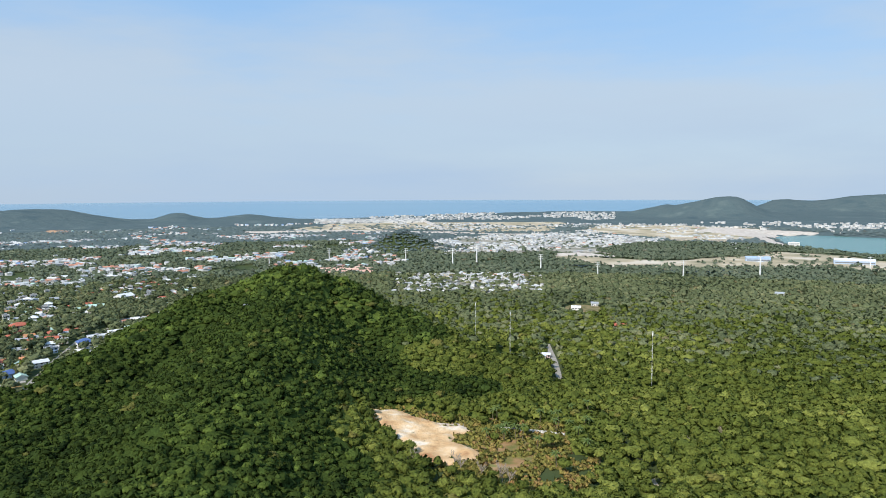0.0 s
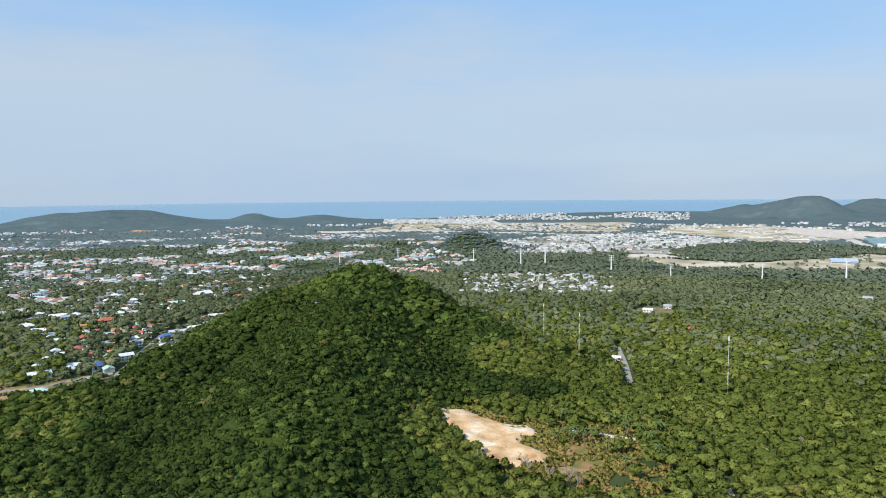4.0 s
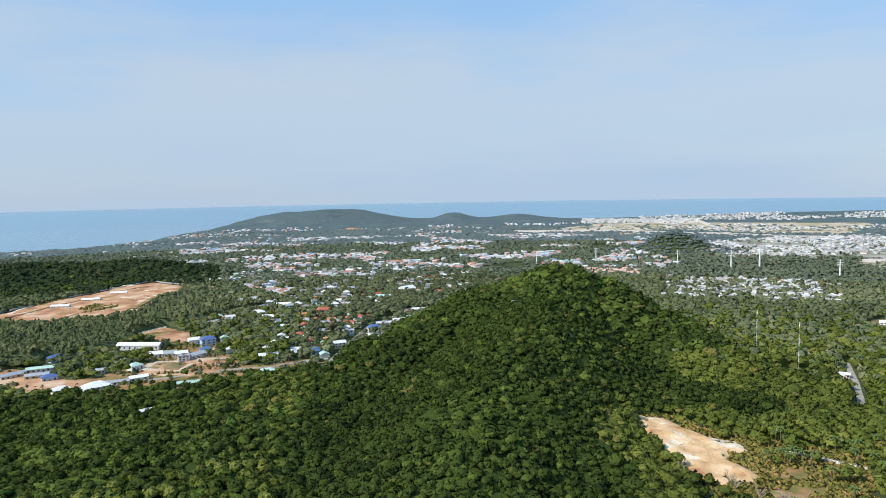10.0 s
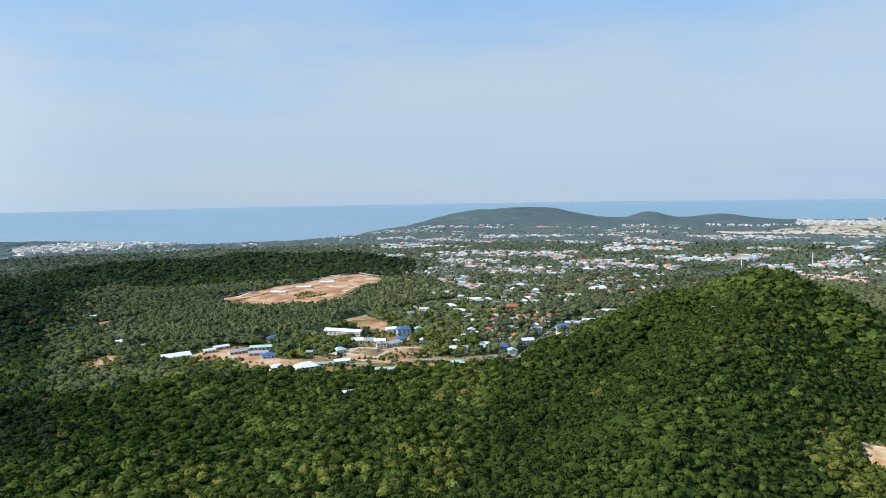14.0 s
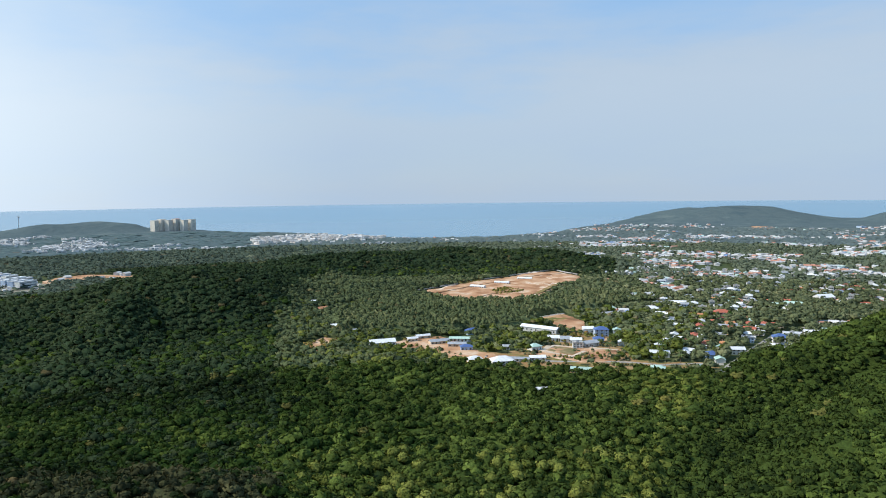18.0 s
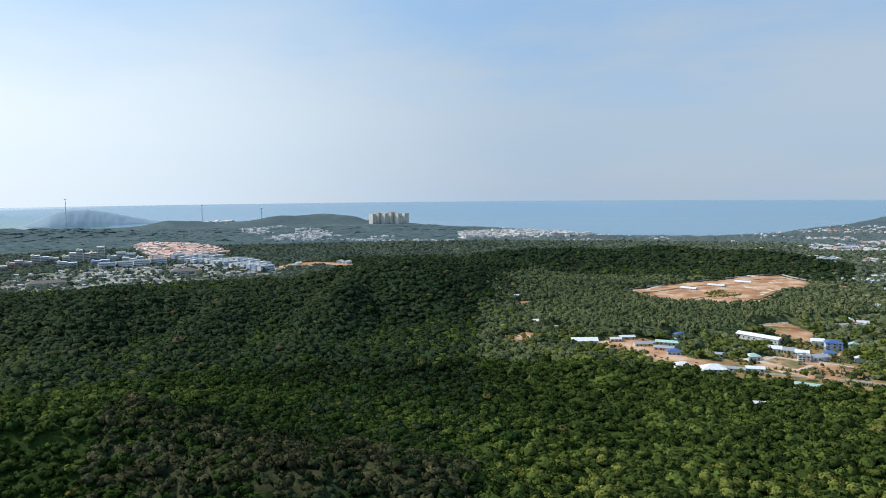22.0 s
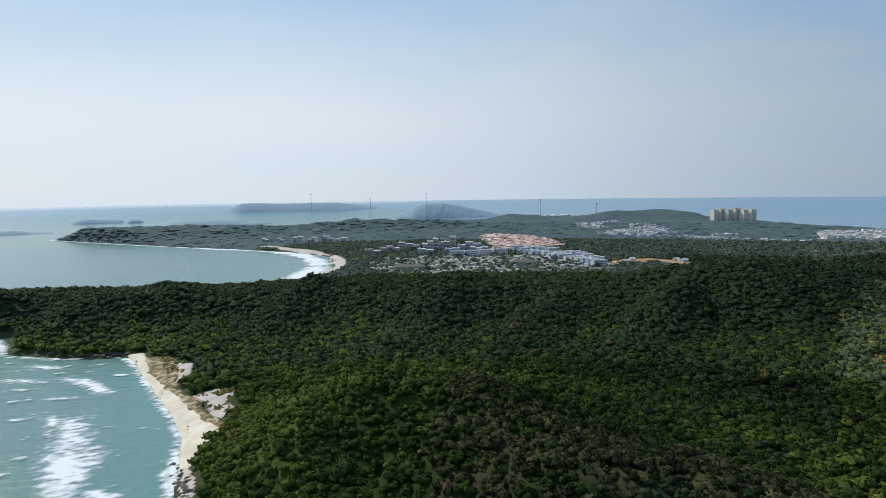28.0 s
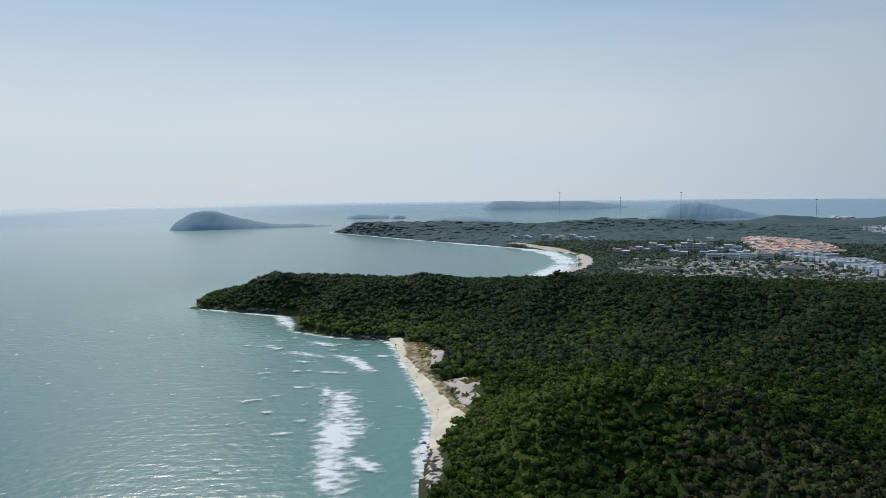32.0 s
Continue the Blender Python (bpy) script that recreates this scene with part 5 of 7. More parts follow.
W1_SPOTS = within(W1, 2300, SR, 95, 0.06)
settlement("west_town", "white, grey and red roofs of the town among trees", W1_SPOTS, 9.5, 3.4, FAR_ROOF, SR)
settlement("hill_foot_town", "scattered pale houses below the far hill", within(sector(8, 44, 2150, 2900), 330, SR, 130, 0.05), 10, 4, FAR_ROOF, SR)
CENTRE = np.vstack([within(TOWN1, 1250, SR, 80, -0.06), within(sector(-24, 4, 1700, 2800), 1100, SR, 150, -0.02)])
CENTRE = CENTRE[~(inside(CENTRE, GROVE) | inside(CENTRE, PALE_N) | inside(CENTRE, PALE_E) | inside(CENTRE, PALE_S))]
settlement("centre_town", "dense white and grey roofs of the far town", CENTRE, 9, 3.6, FAR_ROOF, SR, 0.4, (0, 0.76))
settlement("estate_roofs", "white and grey roofs packed along the estate's lanes", within(TOWN2, 230, SR, 40, -0.05), 8, 2.8, FAR_ROOF, SR, 0.8, (0, 0.76))
settlement("resort_rows", "rows of white houses of a far estate", within(sector(1.5, 10.5, 2880, 3200), 420, SR, 300, -0.3), 10, 6, FAR_ROOF, SR, 0.4, (0.0, 0.5), 0, 5)
settlement("north_coast_town", "pale buildings along the far coast", within(sector(-14, 6, 3150, 3850), 560, SR, 200, -0.06), 11, 5, FAR_ROOF, SR, 0.3, (0, 0.7))
settlement("south_town", "white specks of houses in far woods", within(poly([(87.8, 2700), (84.1, 2860), (82, 2680), (77.9, 2300), (74, 2080), (70, 2050), (70, 1890), (74.6, 1890), (79.8, 2020), (83.3, 2040), (86.4, 2120)]), 620, SR, 90, 0.03), 8.5, 4.5, FAR_ROOF, SR, 0.5, (0, 0.72))
settlement("west_resort", "white apartment rows of a far resort", within(WHITE1, 260, SR, 60, -0.15), 14, 8, FAR_ROOF, SR, 0.1, (0, 0.33))
settlement("coast_hamlet", "scattered houses along the west shore", within(sector(43, 66, 1700, 2600), 130, SR, 110, 0.05), 9, 4.5, FAR_ROOF, SR, 0.6, (0, 0.8))
settlement("salmon_villas", "dense salmon-roofed villas on a slope", within(SALMON, 330, SR, 60, -0.3, 60), 13, 7, FAR_PINK, SR, 0.9)
settlement("cut_sheds", "white site sheds beside the earth cut", within(CUT, 7, SR, 30, -0.3, 40), 11, 3.5, FAR_ROOF, SR, 0.9, (0, 0.3), 1.0)
settlement("garden_villas", "low grey-roofed villas in resort gardens", within(VILLAS, 230, SR, 40, -0.3), 6, 3.2, FAR_ROOF, SR, 0.9, (0.0, 0.5), 0, 97)
settlement("harbour_houses", "white houses at the foot of a cable-car pylon", within(sector(87.5, 92.5, 3250, 3420), 50, SR, 90, -0.2), 22, 8, FAR_ROOF, SR, 0.4, (0, 0.3))
settlement("east_shore_houses", "houses along the east bay", within(sector(-33, -20, 2560, 3100), 150, SR, 120, 0.0), 11, 5, FAR_ROOF, SR, 0.5, (0, 0.5))

# white terraces and hotels of the south resort
for i in range(30):
    az = 85.4 + 6.6 * (i % 15) / 14
    r = 1275 + 285 * (i % 15) / 14 + (75 if i >= 15 else 0)
    if i < 2:
        TERR = building("terrace", 30, 11, 12, "flat", (WHITE, PALEBLUE)[i], R_WHITE, 3, 7, ("white terrace of shop houses with a white roof", "pale blue terrace of shop houses with a white roof")[i], "terrace", True)
        put(TERR, az, r, 38 + (i % 3) * 4)
        TERRS = (TERRS if i else []) + [TERR]
    else:
        copy_thing(TERRS[1 if i % 4 == 2 else 0], stand(az, r + HR.uniform(-14, 14), 38 + HR.uniform(-10, 10)) @ Matrix.Diagonal((HR.uniform(0.6, 1.0), 1, HR.uniform(0.65, 1.1), 1)))
for i, (az, r) in enumerate([(93.4, 1500), (94.6, 1485), (95.8, 1470), (97.0, 1455)]):
    copy_thing(TERRS[0], stand(az, r, 4))


def hotel(w, d, h, steps, wall, label, fl=3.4):
    """A resort hotel: stepped wings with balcony floors and window bands."""
    root = new("hotel")
    n = len(steps)
    for i, k in enumerate(steps):
        x0, x1 = -w / 2 + w * i / n, -w / 2 + w * (i + 1) / n
        top = h * k
        sh = 1.5 * (i % 2)
        wing = part("wing", Quads().box(x0 + 0.1, x1 - 0.1, -d / 2 - sh, d / 2 - sh, -3, top).mesh("wing", wall), root)
        part("roof", Quads().box(x0 - 0.3, x1 + 0.3, -d / 2 - sh - 0.5, d / 2 - sh + 0.5, top, top + 0.7).mesh("roof", R_WHITE if i % 3 else wall), wing)
        if i % 2 == 0:
            part("stair_house", Quads().box(x0 + 2, x0 + 6, -2, 2, top + 0.7, top + 3.4).mesh("stair_house", wall), wing)
        z = 1.0
        while z + fl <= top + 0.5:
            part("window", Quads().box(x0 + 1, x1 - 1, -d / 2 - sh - 0.06, -d / 2 - sh + 0.02, z + 0.6, z + fl - 1.0).mesh("window", BANDGLASS), wing)
            part("balcony", Quads().box(x0 + 0.6, x1 - 0.6, -d / 2 - sh - 1.2, -d / 2 - sh - 0.07, z - 0.1, z + 0.5).mesh("balcony", wall), wing)
            z += fl
    return tagged(root, label + " behind the far beach", "hotel", "resort hotels")


for az, r, w, h, steps, wall, label in [(96.0, 1640, 56, 17, (0.6, 1, 0.8), WHITE, "white resort wing"), (97.6, 1650, 30, 30, (0.6, 1), BEIGE, "tall beige resort tower"), (99.0, 1640, 52, 25, (0.55, 0.8, 1, 0.7), BEIGE, "stepped cream hotel wing"),
                                        (101.0, 1640, 50, 18, (1, 0.8, 0.6), BEIGE, "cream hotel wing"), (102.6, 1600, 44, 14, (0.7, 1, 0.7), PINK, "pink hotel wing"), (104.0, 1560, 36, 13, (1, 0.75), PINK, "pink hotel wing"),
                                        (106.5, 1890, 34, 16, (0.7, 1), WHITE, "white beach hotel"), (107.6, 1930, 34, 18, (1, 0.7), WHITE, "white beach hotel"), (108.9, 1960, 26, 14, (0.6, 1), BEIGE, "cream beach hotel"),
                                        (110.0, 1990, 30, 15, (0.8, 1), BEIGE, "cream beach hotel"), (111.4, 2025, 22, 9, (1, 0.7), WHITE, "low white beach hotel"), (112.6, 2050, 16, 8, (1, 0.6), WHITE, "low white beach hotel"),
                                        (95.2, 1560, 40, 12, (1, 0.8, 1), WHITE, "white hotel wing"), (97.4, 1560, 34, 10, (0.8, 1), PALEBLUE, "pale blue hotel wing"), (99.6, 1555, 36, 10, (1, 0.8), WHITE, "white hotel wing")]:
    put(hotel(w, 15, h, steps, wall, label), az, r, 0 if r < 1700 else -25)
for az, r, w in [(101.0, 1245, 56), (91.6, 1300, 46)]:
    b = building("pavilion", w, 18, 6, "hip", GREYW, R_DARK, 1, 8, "large dark-roofed resort pavilion in gardens", "pavilion")
    put(b, az, r, 3)

# cream tower blocks on the far western shore
for i, (az, h, w) in enumerate([(76.7, 43, 22), (76.2, 47, 24), (75.7, 44, 22), (75.15, 48, 25), (74.6, 43, 23), (74.05, 45, 24)]):
    b = building("tower_block", w, 24, h, "flat", BEIGE, R_ORANGE if i == 3 else BEIGE, 12, 3, "tall cream apartment tower above the woods", "tower block", True)
    put(b, az, 2990 + 12 * (i % 2), 42)


# ---- masts, poles and cable-car pylons ----
def bar(q, a, b, t):
    """A square bar from a to b."""
    a, b = Vector(a), Vector(b)
    d = (b - a).normalized()
    u = d.cross(Vector((0.3, 0.9, 0.2))).normalized() * t
    v = d.cross(u).normalized() * t
    for i, (p, r) in enumerate([(u + v, v - u), (v - u, -u - v), (-u - v, u - v), (u - v, u + v)]):
        q.face(a + p, b + p, b + r, a + r)
    return q


def lattice(name, h, base, top, bands, label, thick, cat, mats):
    """A braced mast: each painted band is a part."""
    root = new(name)
    for k in range(bands):
        q = Quads()
        z0, z1 = h * k / bands, h * (k + 1) / bands
        w0, w1 = base + (top - base) * k / bands, base + (top - base) * (k + 1) / bands
        c0 = [(w0 * x, w0 * y, z0) for x, y in ((-1, -1), (1, -1), (1, 1), (-1, 1))]
        c1 = [(w1 * x, w1 * y, z1) for x, y in ((-1, -1), (1, -1), (1, 1), (-1, 1))]
        for i in range(4):
            j = (i + 1) % 4
            bar(q, c0[i], c1[i], thick)
            bar(q, c0[i], c1[j], thick * 0.6)
            bar(q, c0[j], c1[i], thick * 0.6)
            bar(q, c1[i], c1[j], thick * 0.6)
        part("section", q.mesh("section", mats[k % len(mats)]), root)
    q = Quads().box(-top * 1.2, top * 1.2, -top * 1.2, top * 1.2, h, h + thick * 3)
    part("platform", q.mesh("platform", mats[0]), root)
    return tagged(root, label, cat, cat + "s")


for az, r, h in ((-2.7, 640, 34), (-5.6, 583, 40), (-17.1, 503, 44)):
    m = lattice("radio_mast", h, 0.28, 0.2, 9, "slender pale lattice radio mast in the forest", 0.04, "mast", (WHITE_PAINT, STEEL, WHITE_PAINT))
    part("antenna", Quads().box(-0.35, 0.35, -0.2, 0.2, h - 3, h - 0.5).mesh("antenna", WHITE_PAINT), m, "pale panel antennas")
    put(m, az, r)


def pole(h):
    root = new("power_pylon")
    q = Quads()
    for i in range(8):
        a, b = math.pi * i / 4, math.pi * (i + 1) / 4
        q.face((1.3 * math.cos(a), 1.3 * math.sin(a), 0), (1.3 * math.cos(b), 1.3 * math.sin(b), 0), (0.6 * math.cos(b), 0.6 * math.sin(b), h), (0.6 * math.cos(a), 0.6 * math.sin(a), h))
    part("pole", q.mesh("pole", WHITE_PAINT), root)
    for z in (h * 0.72, h * 0.84, h * 0.96):
        part("cross_arm", Quads().box(-4, 4, -0.3, 0.3, z, z + 0.5).mesh("cross_arm", WHITE_PAINT), root)
        for x in (-3.7, 3.7):
            part("insulator", Quads().box(x - 0.2, x + 0.2, -0.2, 0.2, z - 1.6, z).mesh("insulator", GREYW), root)
    return tagged(root, "white tubular power pylon with three cross arms", "pylon", "power pylons over the plain")


PYL = pole(30)
put(PYL, -8.1, 1211)
for az, r, k in ((14.2, 1348, 0.8), (9.4, 1370, 0.95), (3.1, 1348, 0.95), (-0.8, 1293, 1.1), (-2.8, 1293, 1.35), (-12.7, 1134, 0.85), (-19.3, 1167, 0.95), (-24.8, 1209, 1.15), (-31.9, 1345, 0.85)):
    copy_thing(PYL, stand(az, r, 10) @ Matrix.Diagonal((k, k, k, 1)))
for az, r, ztop in ((90.1, 3430, 94), (99.5, 3630, 128), (104.1, 4300, 98), (108.9, 4240, 132), (85.6, 3300, 76)):
    p = P(az, r)
    z0 = {99.5: 0.0, 108.9: 28.0, 104.1: 31.0}.get(az, max(float(height(p)[0]), 5))
    m = lattice("cable_car_pylon", ztop - z0, 1.3, 0.7, 5, "tall grey cable-car pylon rising over the islands", 0.3, "pylon", (STEEL,))
    part("cross_head", Quads().box(-5, 5, -1.5, 1.5, ztop - z0, ztop - z0 + 3).mesh("cross_head", STEEL), m)
    m.matrix_basis = pose(p[0], p[1], z0, 0, 0, az)


# ---- far islands ----
def island(name, label, r, depth, rng, outline):
    """An island seen side on: outline gives az and height along its crest."""
    o = np.array(outline, float)
    n, m = 90, 15
    az, v = np.meshgrid(np.linspace(o[0, 0], o[-1, 0], n), np.linspace(-1, 1, m))
    top = np.interp(-az, -o[:, 0], o[:, 1])
    wide = depth * np.clip(0.35 + top / o[:, 1].max(), 0.35, 1)
    rib = 1 + 0.55 * fbm(az * r / 3200 * 1.7 + 4, v * 2.2 + r / 500, 3) * np.abs(v)
    z = top * np.clip(1 - np.abs(v) ** 1.5, 0, 1) * rib + 3.0 * fbm(az * 9, v * 4, 3) * np.clip(top / 12, 0, 1) * (np.abs(v) < 0.95)
    xy = P(az.ravel(), (r + v * wide).ravel())
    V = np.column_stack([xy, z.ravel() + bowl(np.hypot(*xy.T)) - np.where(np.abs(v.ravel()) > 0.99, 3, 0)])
    i = (np.arange(m - 1)[:, None] * n + np.arange(n - 1)[None]).ravel()
    F = np.stack([i, i + 1, i + n + 1, i + n], 1)
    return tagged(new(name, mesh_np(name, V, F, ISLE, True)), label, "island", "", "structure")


IR = np.random.default_rng(3)
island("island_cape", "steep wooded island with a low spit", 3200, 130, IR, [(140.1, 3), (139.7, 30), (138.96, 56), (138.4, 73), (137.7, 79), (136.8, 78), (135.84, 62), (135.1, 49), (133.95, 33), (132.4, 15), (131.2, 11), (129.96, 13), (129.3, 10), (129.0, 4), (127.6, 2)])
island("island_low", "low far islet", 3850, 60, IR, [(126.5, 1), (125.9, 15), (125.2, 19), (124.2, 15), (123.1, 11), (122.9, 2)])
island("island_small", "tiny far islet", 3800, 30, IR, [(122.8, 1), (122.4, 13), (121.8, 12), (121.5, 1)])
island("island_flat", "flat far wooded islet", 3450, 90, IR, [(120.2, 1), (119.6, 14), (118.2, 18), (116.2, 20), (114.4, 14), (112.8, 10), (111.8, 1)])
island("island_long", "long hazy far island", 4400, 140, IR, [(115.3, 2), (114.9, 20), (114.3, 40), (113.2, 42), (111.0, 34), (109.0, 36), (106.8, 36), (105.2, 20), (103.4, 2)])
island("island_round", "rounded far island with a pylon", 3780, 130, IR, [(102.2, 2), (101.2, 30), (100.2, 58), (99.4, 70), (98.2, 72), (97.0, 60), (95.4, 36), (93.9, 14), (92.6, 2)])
settlement("island_houses", "pale houses on the far island's shore", P(SR.uniform(132.8, 135.2, 26), SR.uniform(3090, 3130, 26)), 14, 7, FAR_ROOF, SR, 0.5, (0, 0.3), 6)


# ---- surf, rocks ----
def foam_material():
    m, nt, b = material("sea_foam", 0.8, 0.2)
    b.inputs["Base Color"].default_value = (0.80, 0.83, 0.83, 1)
    g = nt.nodes.new("ShaderNodeNewGeometry")
    mp = nt.nodes.new("ShaderNodeMapping")
    mp.vector_type = "TEXTURE"
    mp.inputs["Rotation"].default_value = (0, 0, radians(124))
    mp.inputs["Scale"].default_value = (9.0, 5.5, 5.0)
    nt.links.new(g.outputs["Position"], mp.inputs["Vector"])
    mul = nt.nodes.new("ShaderNodeMath")
    mul.operation = "MULTIPLY_ADD"
    nt.links.new(attr(nt, "tint"), mul.inputs[0])
    mul.inputs[1].default_value = 0.5
    nt.links.new(noise_at(nt, 1.0, 9, mp.outputs["Vector"]), mul.inputs[2])
    f = ramp(nt, [(0.56, (0, 0, 0)), (0.70, (0.32, 0.32, 0.32)), (0.88, (0.92, 0.92, 0.92))], mul.outputs[0])
    nt.links.new(f, b.inputs["Alpha"])
    return m


FOAM = foam_material()


def streaks(name, label, centres, length, depth, rng, z=0.25):
    """Ragged foam streaks along the wave crests, thin at their rims."""
    V, F, T = [], [], []
    for c in centres:
        az = math.degrees(math.atan2(-c[0], c[1])) + rng.normal() * 7
        L, D = length * rng.uniform(0.5, 1.6), depth * rng.uniform(0.5, 1.5)
        n = 14
        a = np.linspace(0, 2 * math.pi, n, endpoint=False)
        k = 0.7 + 0.5 * rng.random(n)
        x, y = np.cos(a) * L * k, np.sin(a) * D * k
        t = radians(az)
        ring = np.stack([c[0] + x * math.cos(t) - y * math.sin(t), c[1] + x * math.sin(t) + y * math.cos(t)], 1)
        inner = c + (ring - c) * 0.6
        b = len(V) * 1
        pts = [(*c, z + 0.25)] + [(*p, z + 0.2) for p in inner] + [(*p, z) for p in ring]
        V += pts
        T += [0.5] + [0.42] * n + [0.0] * n
        for i in range(n):
            j = (i + 1) % n
            F += [(b, b + 1 + i, b + 1 + j), (b + 1 + i, b + 1 + n + i, b + 1 + n + j), (b + 1 + i, b + 1 + n + j, b + 1 + j)]
    me = mesh_np(name, np.array(V), np.array(F), FOAM, True, tint=np.array(T))
    return tagged(new(name, me), label, "surf", "", "stuff")


WR = np.random.default_rng(41)


def surf_sheet(name, label, line, near_w, far_w, rng, z=0.25, seed=0.0, gain=1.0):
    """One foam sheet along a line: foam thickest on the line, ragged across, coming and going along it."""
    pts = []
    for p, q in zip(line[:-1], line[1:]):
        k = max(int(np.hypot(*(q - p)) / 4), 1)
        pts += [p + (q - p) * i / k for i in range(k)]
    pts = np.array(pts + [line[-1]])
    for _ in range(6):
        pts[1:-1] = (pts[:-2] + pts[1:-1] * 2 + pts[2:]) / 4
    d = np.gradient(pts, axis=0)
    d /= np.hypot(*d.T)[:, None]
    nrm = np.stack([-d[:, 1], d[:, 0]], 1)
    m = 17
    w = np.linspace(-1, 1, m)
    n = len(pts)
    along = np.arange(n) * 4.0
    wob = fbm(along / 60 + seed, along * 0 + 3, 3)
    off = np.where(w < 0, w * near_w, w * far_w)[None] * (1 + 0.9 * wob[:, None])
    xy = pts[:, None] + nrm[:, None] * off[..., None]
    env = (1 - np.abs(w) ** 1.3)[None] * (0.62 + 1.1 * fbm(along / 26 + seed, along * 0 + 8, 2)[:, None])
    end = np.clip(np.minimum(along, along[-1] - along) / min(25, along[-1] / 3), 0, 1)[:, None]
    V = np.column_stack([xy.reshape(-1, 2), (z + 0.35 * np.clip(env, 0, 1)).ravel()])
    i = (np.arange(n - 1)[:, None] * m + np.arange(m - 1)[None]).ravel()
    F = np.stack([i, i + 1, i + m + 1, i + m], 1)
    me = mesh_np(name, V, F, FOAM, True, tint=np.clip(env * end * gain, 0, 1).ravel())
    return tagged(new(name, me), label, "surf", "", "stuff")


SURF = [  # az, r along the band, half-widths, strength
    ((128.0, 128.24, 128.51, 128.59, 127.97, 127.61, 127.43, 127.25, 127.47), (340, 368, 383, 405, 430, 460, 488, 520, 562), 20, 17, 1.2),
    ((131.9, 131.66, 130.42, 129.17, 128.8), (698, 693, 686, 668, 662), 11, 10, 1.18),
    ((127.9, 127.66, 126.16, 124.65, 124.3), (680, 673, 649, 599, 590), 10, 10, 1.18),
    ((133.3, 133.06, 131.64, 131.3), (722, 721, 717, 715), 6, 6, 0.92),
    ((130.0, 129.75, 128.28, 126.55), (746, 740, 719, 703), 8, 8, 1.05),
    ((131.4, 131.17, 129.7, 129.5), (568, 566, 562, 560), 4.5, 4.5, 1.09),
    ((127.9, 127.37, 126.03, 125.16, 124.5), (402, 402, 403, 389, 378), 7, 8, 1.01),
    ((133.0, 132.13, 131.54, 131.37), (915, 905, 866, 814), 13, 11, 1.26),
    ((133.1, 132.83, 131.61, 131.3), (757, 756, 751, 749), 5, 5, 0.92),
    ((124.6, 124.37, 123.03, 122.8), (664, 664, 654, 652), 4, 4, 0.84),
    ((129.0, 128.8, 127.51, 126.2, 126.0), (611, 611, 602, 601, 600), 6, 6, 0.76),
    ((123.1, 122.94, 121.11, 121.0), (501, 501, 495, 494), 3.5, 3.5, 0.84),
    ((129.4, 129.26, 128.22, 128.92), (580, 573, 545, 506), 7, 6, 0.84),
    ((131.1, 130.87, 129.61, 129.4), (656, 655, 645, 643), 5, 5, 0.84),
    ((138.9, 138.08, 137.2), (1030, 1022, 992), 8, 8, 1.09),
]
for i, (az, r, n1, n2, gain) in enumerate(SURF):
    surf_sheet("breaking_surf", "white band of breaking waves" if i == 0 else "ragged white patch of breaking waves", P(np.array(az), np.array(r)), n1, n2, WR, 0.25 + 0.02 * i, 1.0 + 5 * i, gain)
spots = P(WR.uniform(124, 135, 24), WR.uniform(430, 760, 24))
streaks("whitecaps", "scattered white wave crests", spots[ground(spots)[1] < -14], 8, 3.0, WR, 0.9)
spots = P(WR.uniform(121, 156, 420), np.sqrt(WR.uniform(330 ** 2, 1300 ** 2, 420)))
streaks("wind_flecks", "small white flecks on open water", spots[ground(spots)[1] < -30], 2.6, 0.7, WR, 1.0)
shore = P(np.array([120.7, 120.6, 120.45, 120.1, 119.75, 120.4, 121.75, 123.0, 123.8, 127.5, 131.2, 131.3, 134, 138.6]), np.array([320, 384, 412, 435, 466, 516, 604, 714, 736, 748, 798, 892, 928, 1004]))
surf_sheet("rock_wash", "white wash over the boulders below the beach", P(np.array([120.3, 120.5, 120.9, 121.0, 120.5]), np.array([335, 362, 395, 412, 432])), 5, 6, WR, 0.45, 51.0, 1.1)
surf_sheet("shore_wash", "white wash along the beach and rocks", shore, 5, 6, WR, 0.3, 21.0, 1.0)
bay = P(np.array([111.6, 109.9, 108.9, 108.5, 109.0, 110.2, 112.6, 115.5, 118]), np.array([1195, 1290, 1385, 1490, 1615, 1745, 1870, 1960, 2080]))
surf_sheet("bay_surf", "white surf along the far curved beach", bay, 38, 30, WR, 0.6, 31.0, 1.7)
cape = P(np.array([111, 117.9, 122.5, 127.6, 127.9]), np.array([1882, 2050, 2280, 2660, 2700]))
surf_sheet("cape_wash", "thin white wash along the far cape", cape, 9, 9, WR, 0.6, 41.0, 1.6)


def rock_mesh(rng):
    bm = bmesh.new()
    bmesh.ops.create_icosphere(bm, subdivisions=2, radius=1.0)
    k = rng.normal(size=3)
    for v in bm.verts:
        n = noise.noise(v.co * 1.3 + Vector(k)) * 0.5 + noise.noise(v.co * 3.1 + Vector(k)) * 0.2
        v.co *= 1 + n
        v.co.z *= 0.65
    me = bpy.data.meshes.new("rock")
    bm.to_mesh(me)
    bm.free()
    me.materials.append(ROCK)
    return me


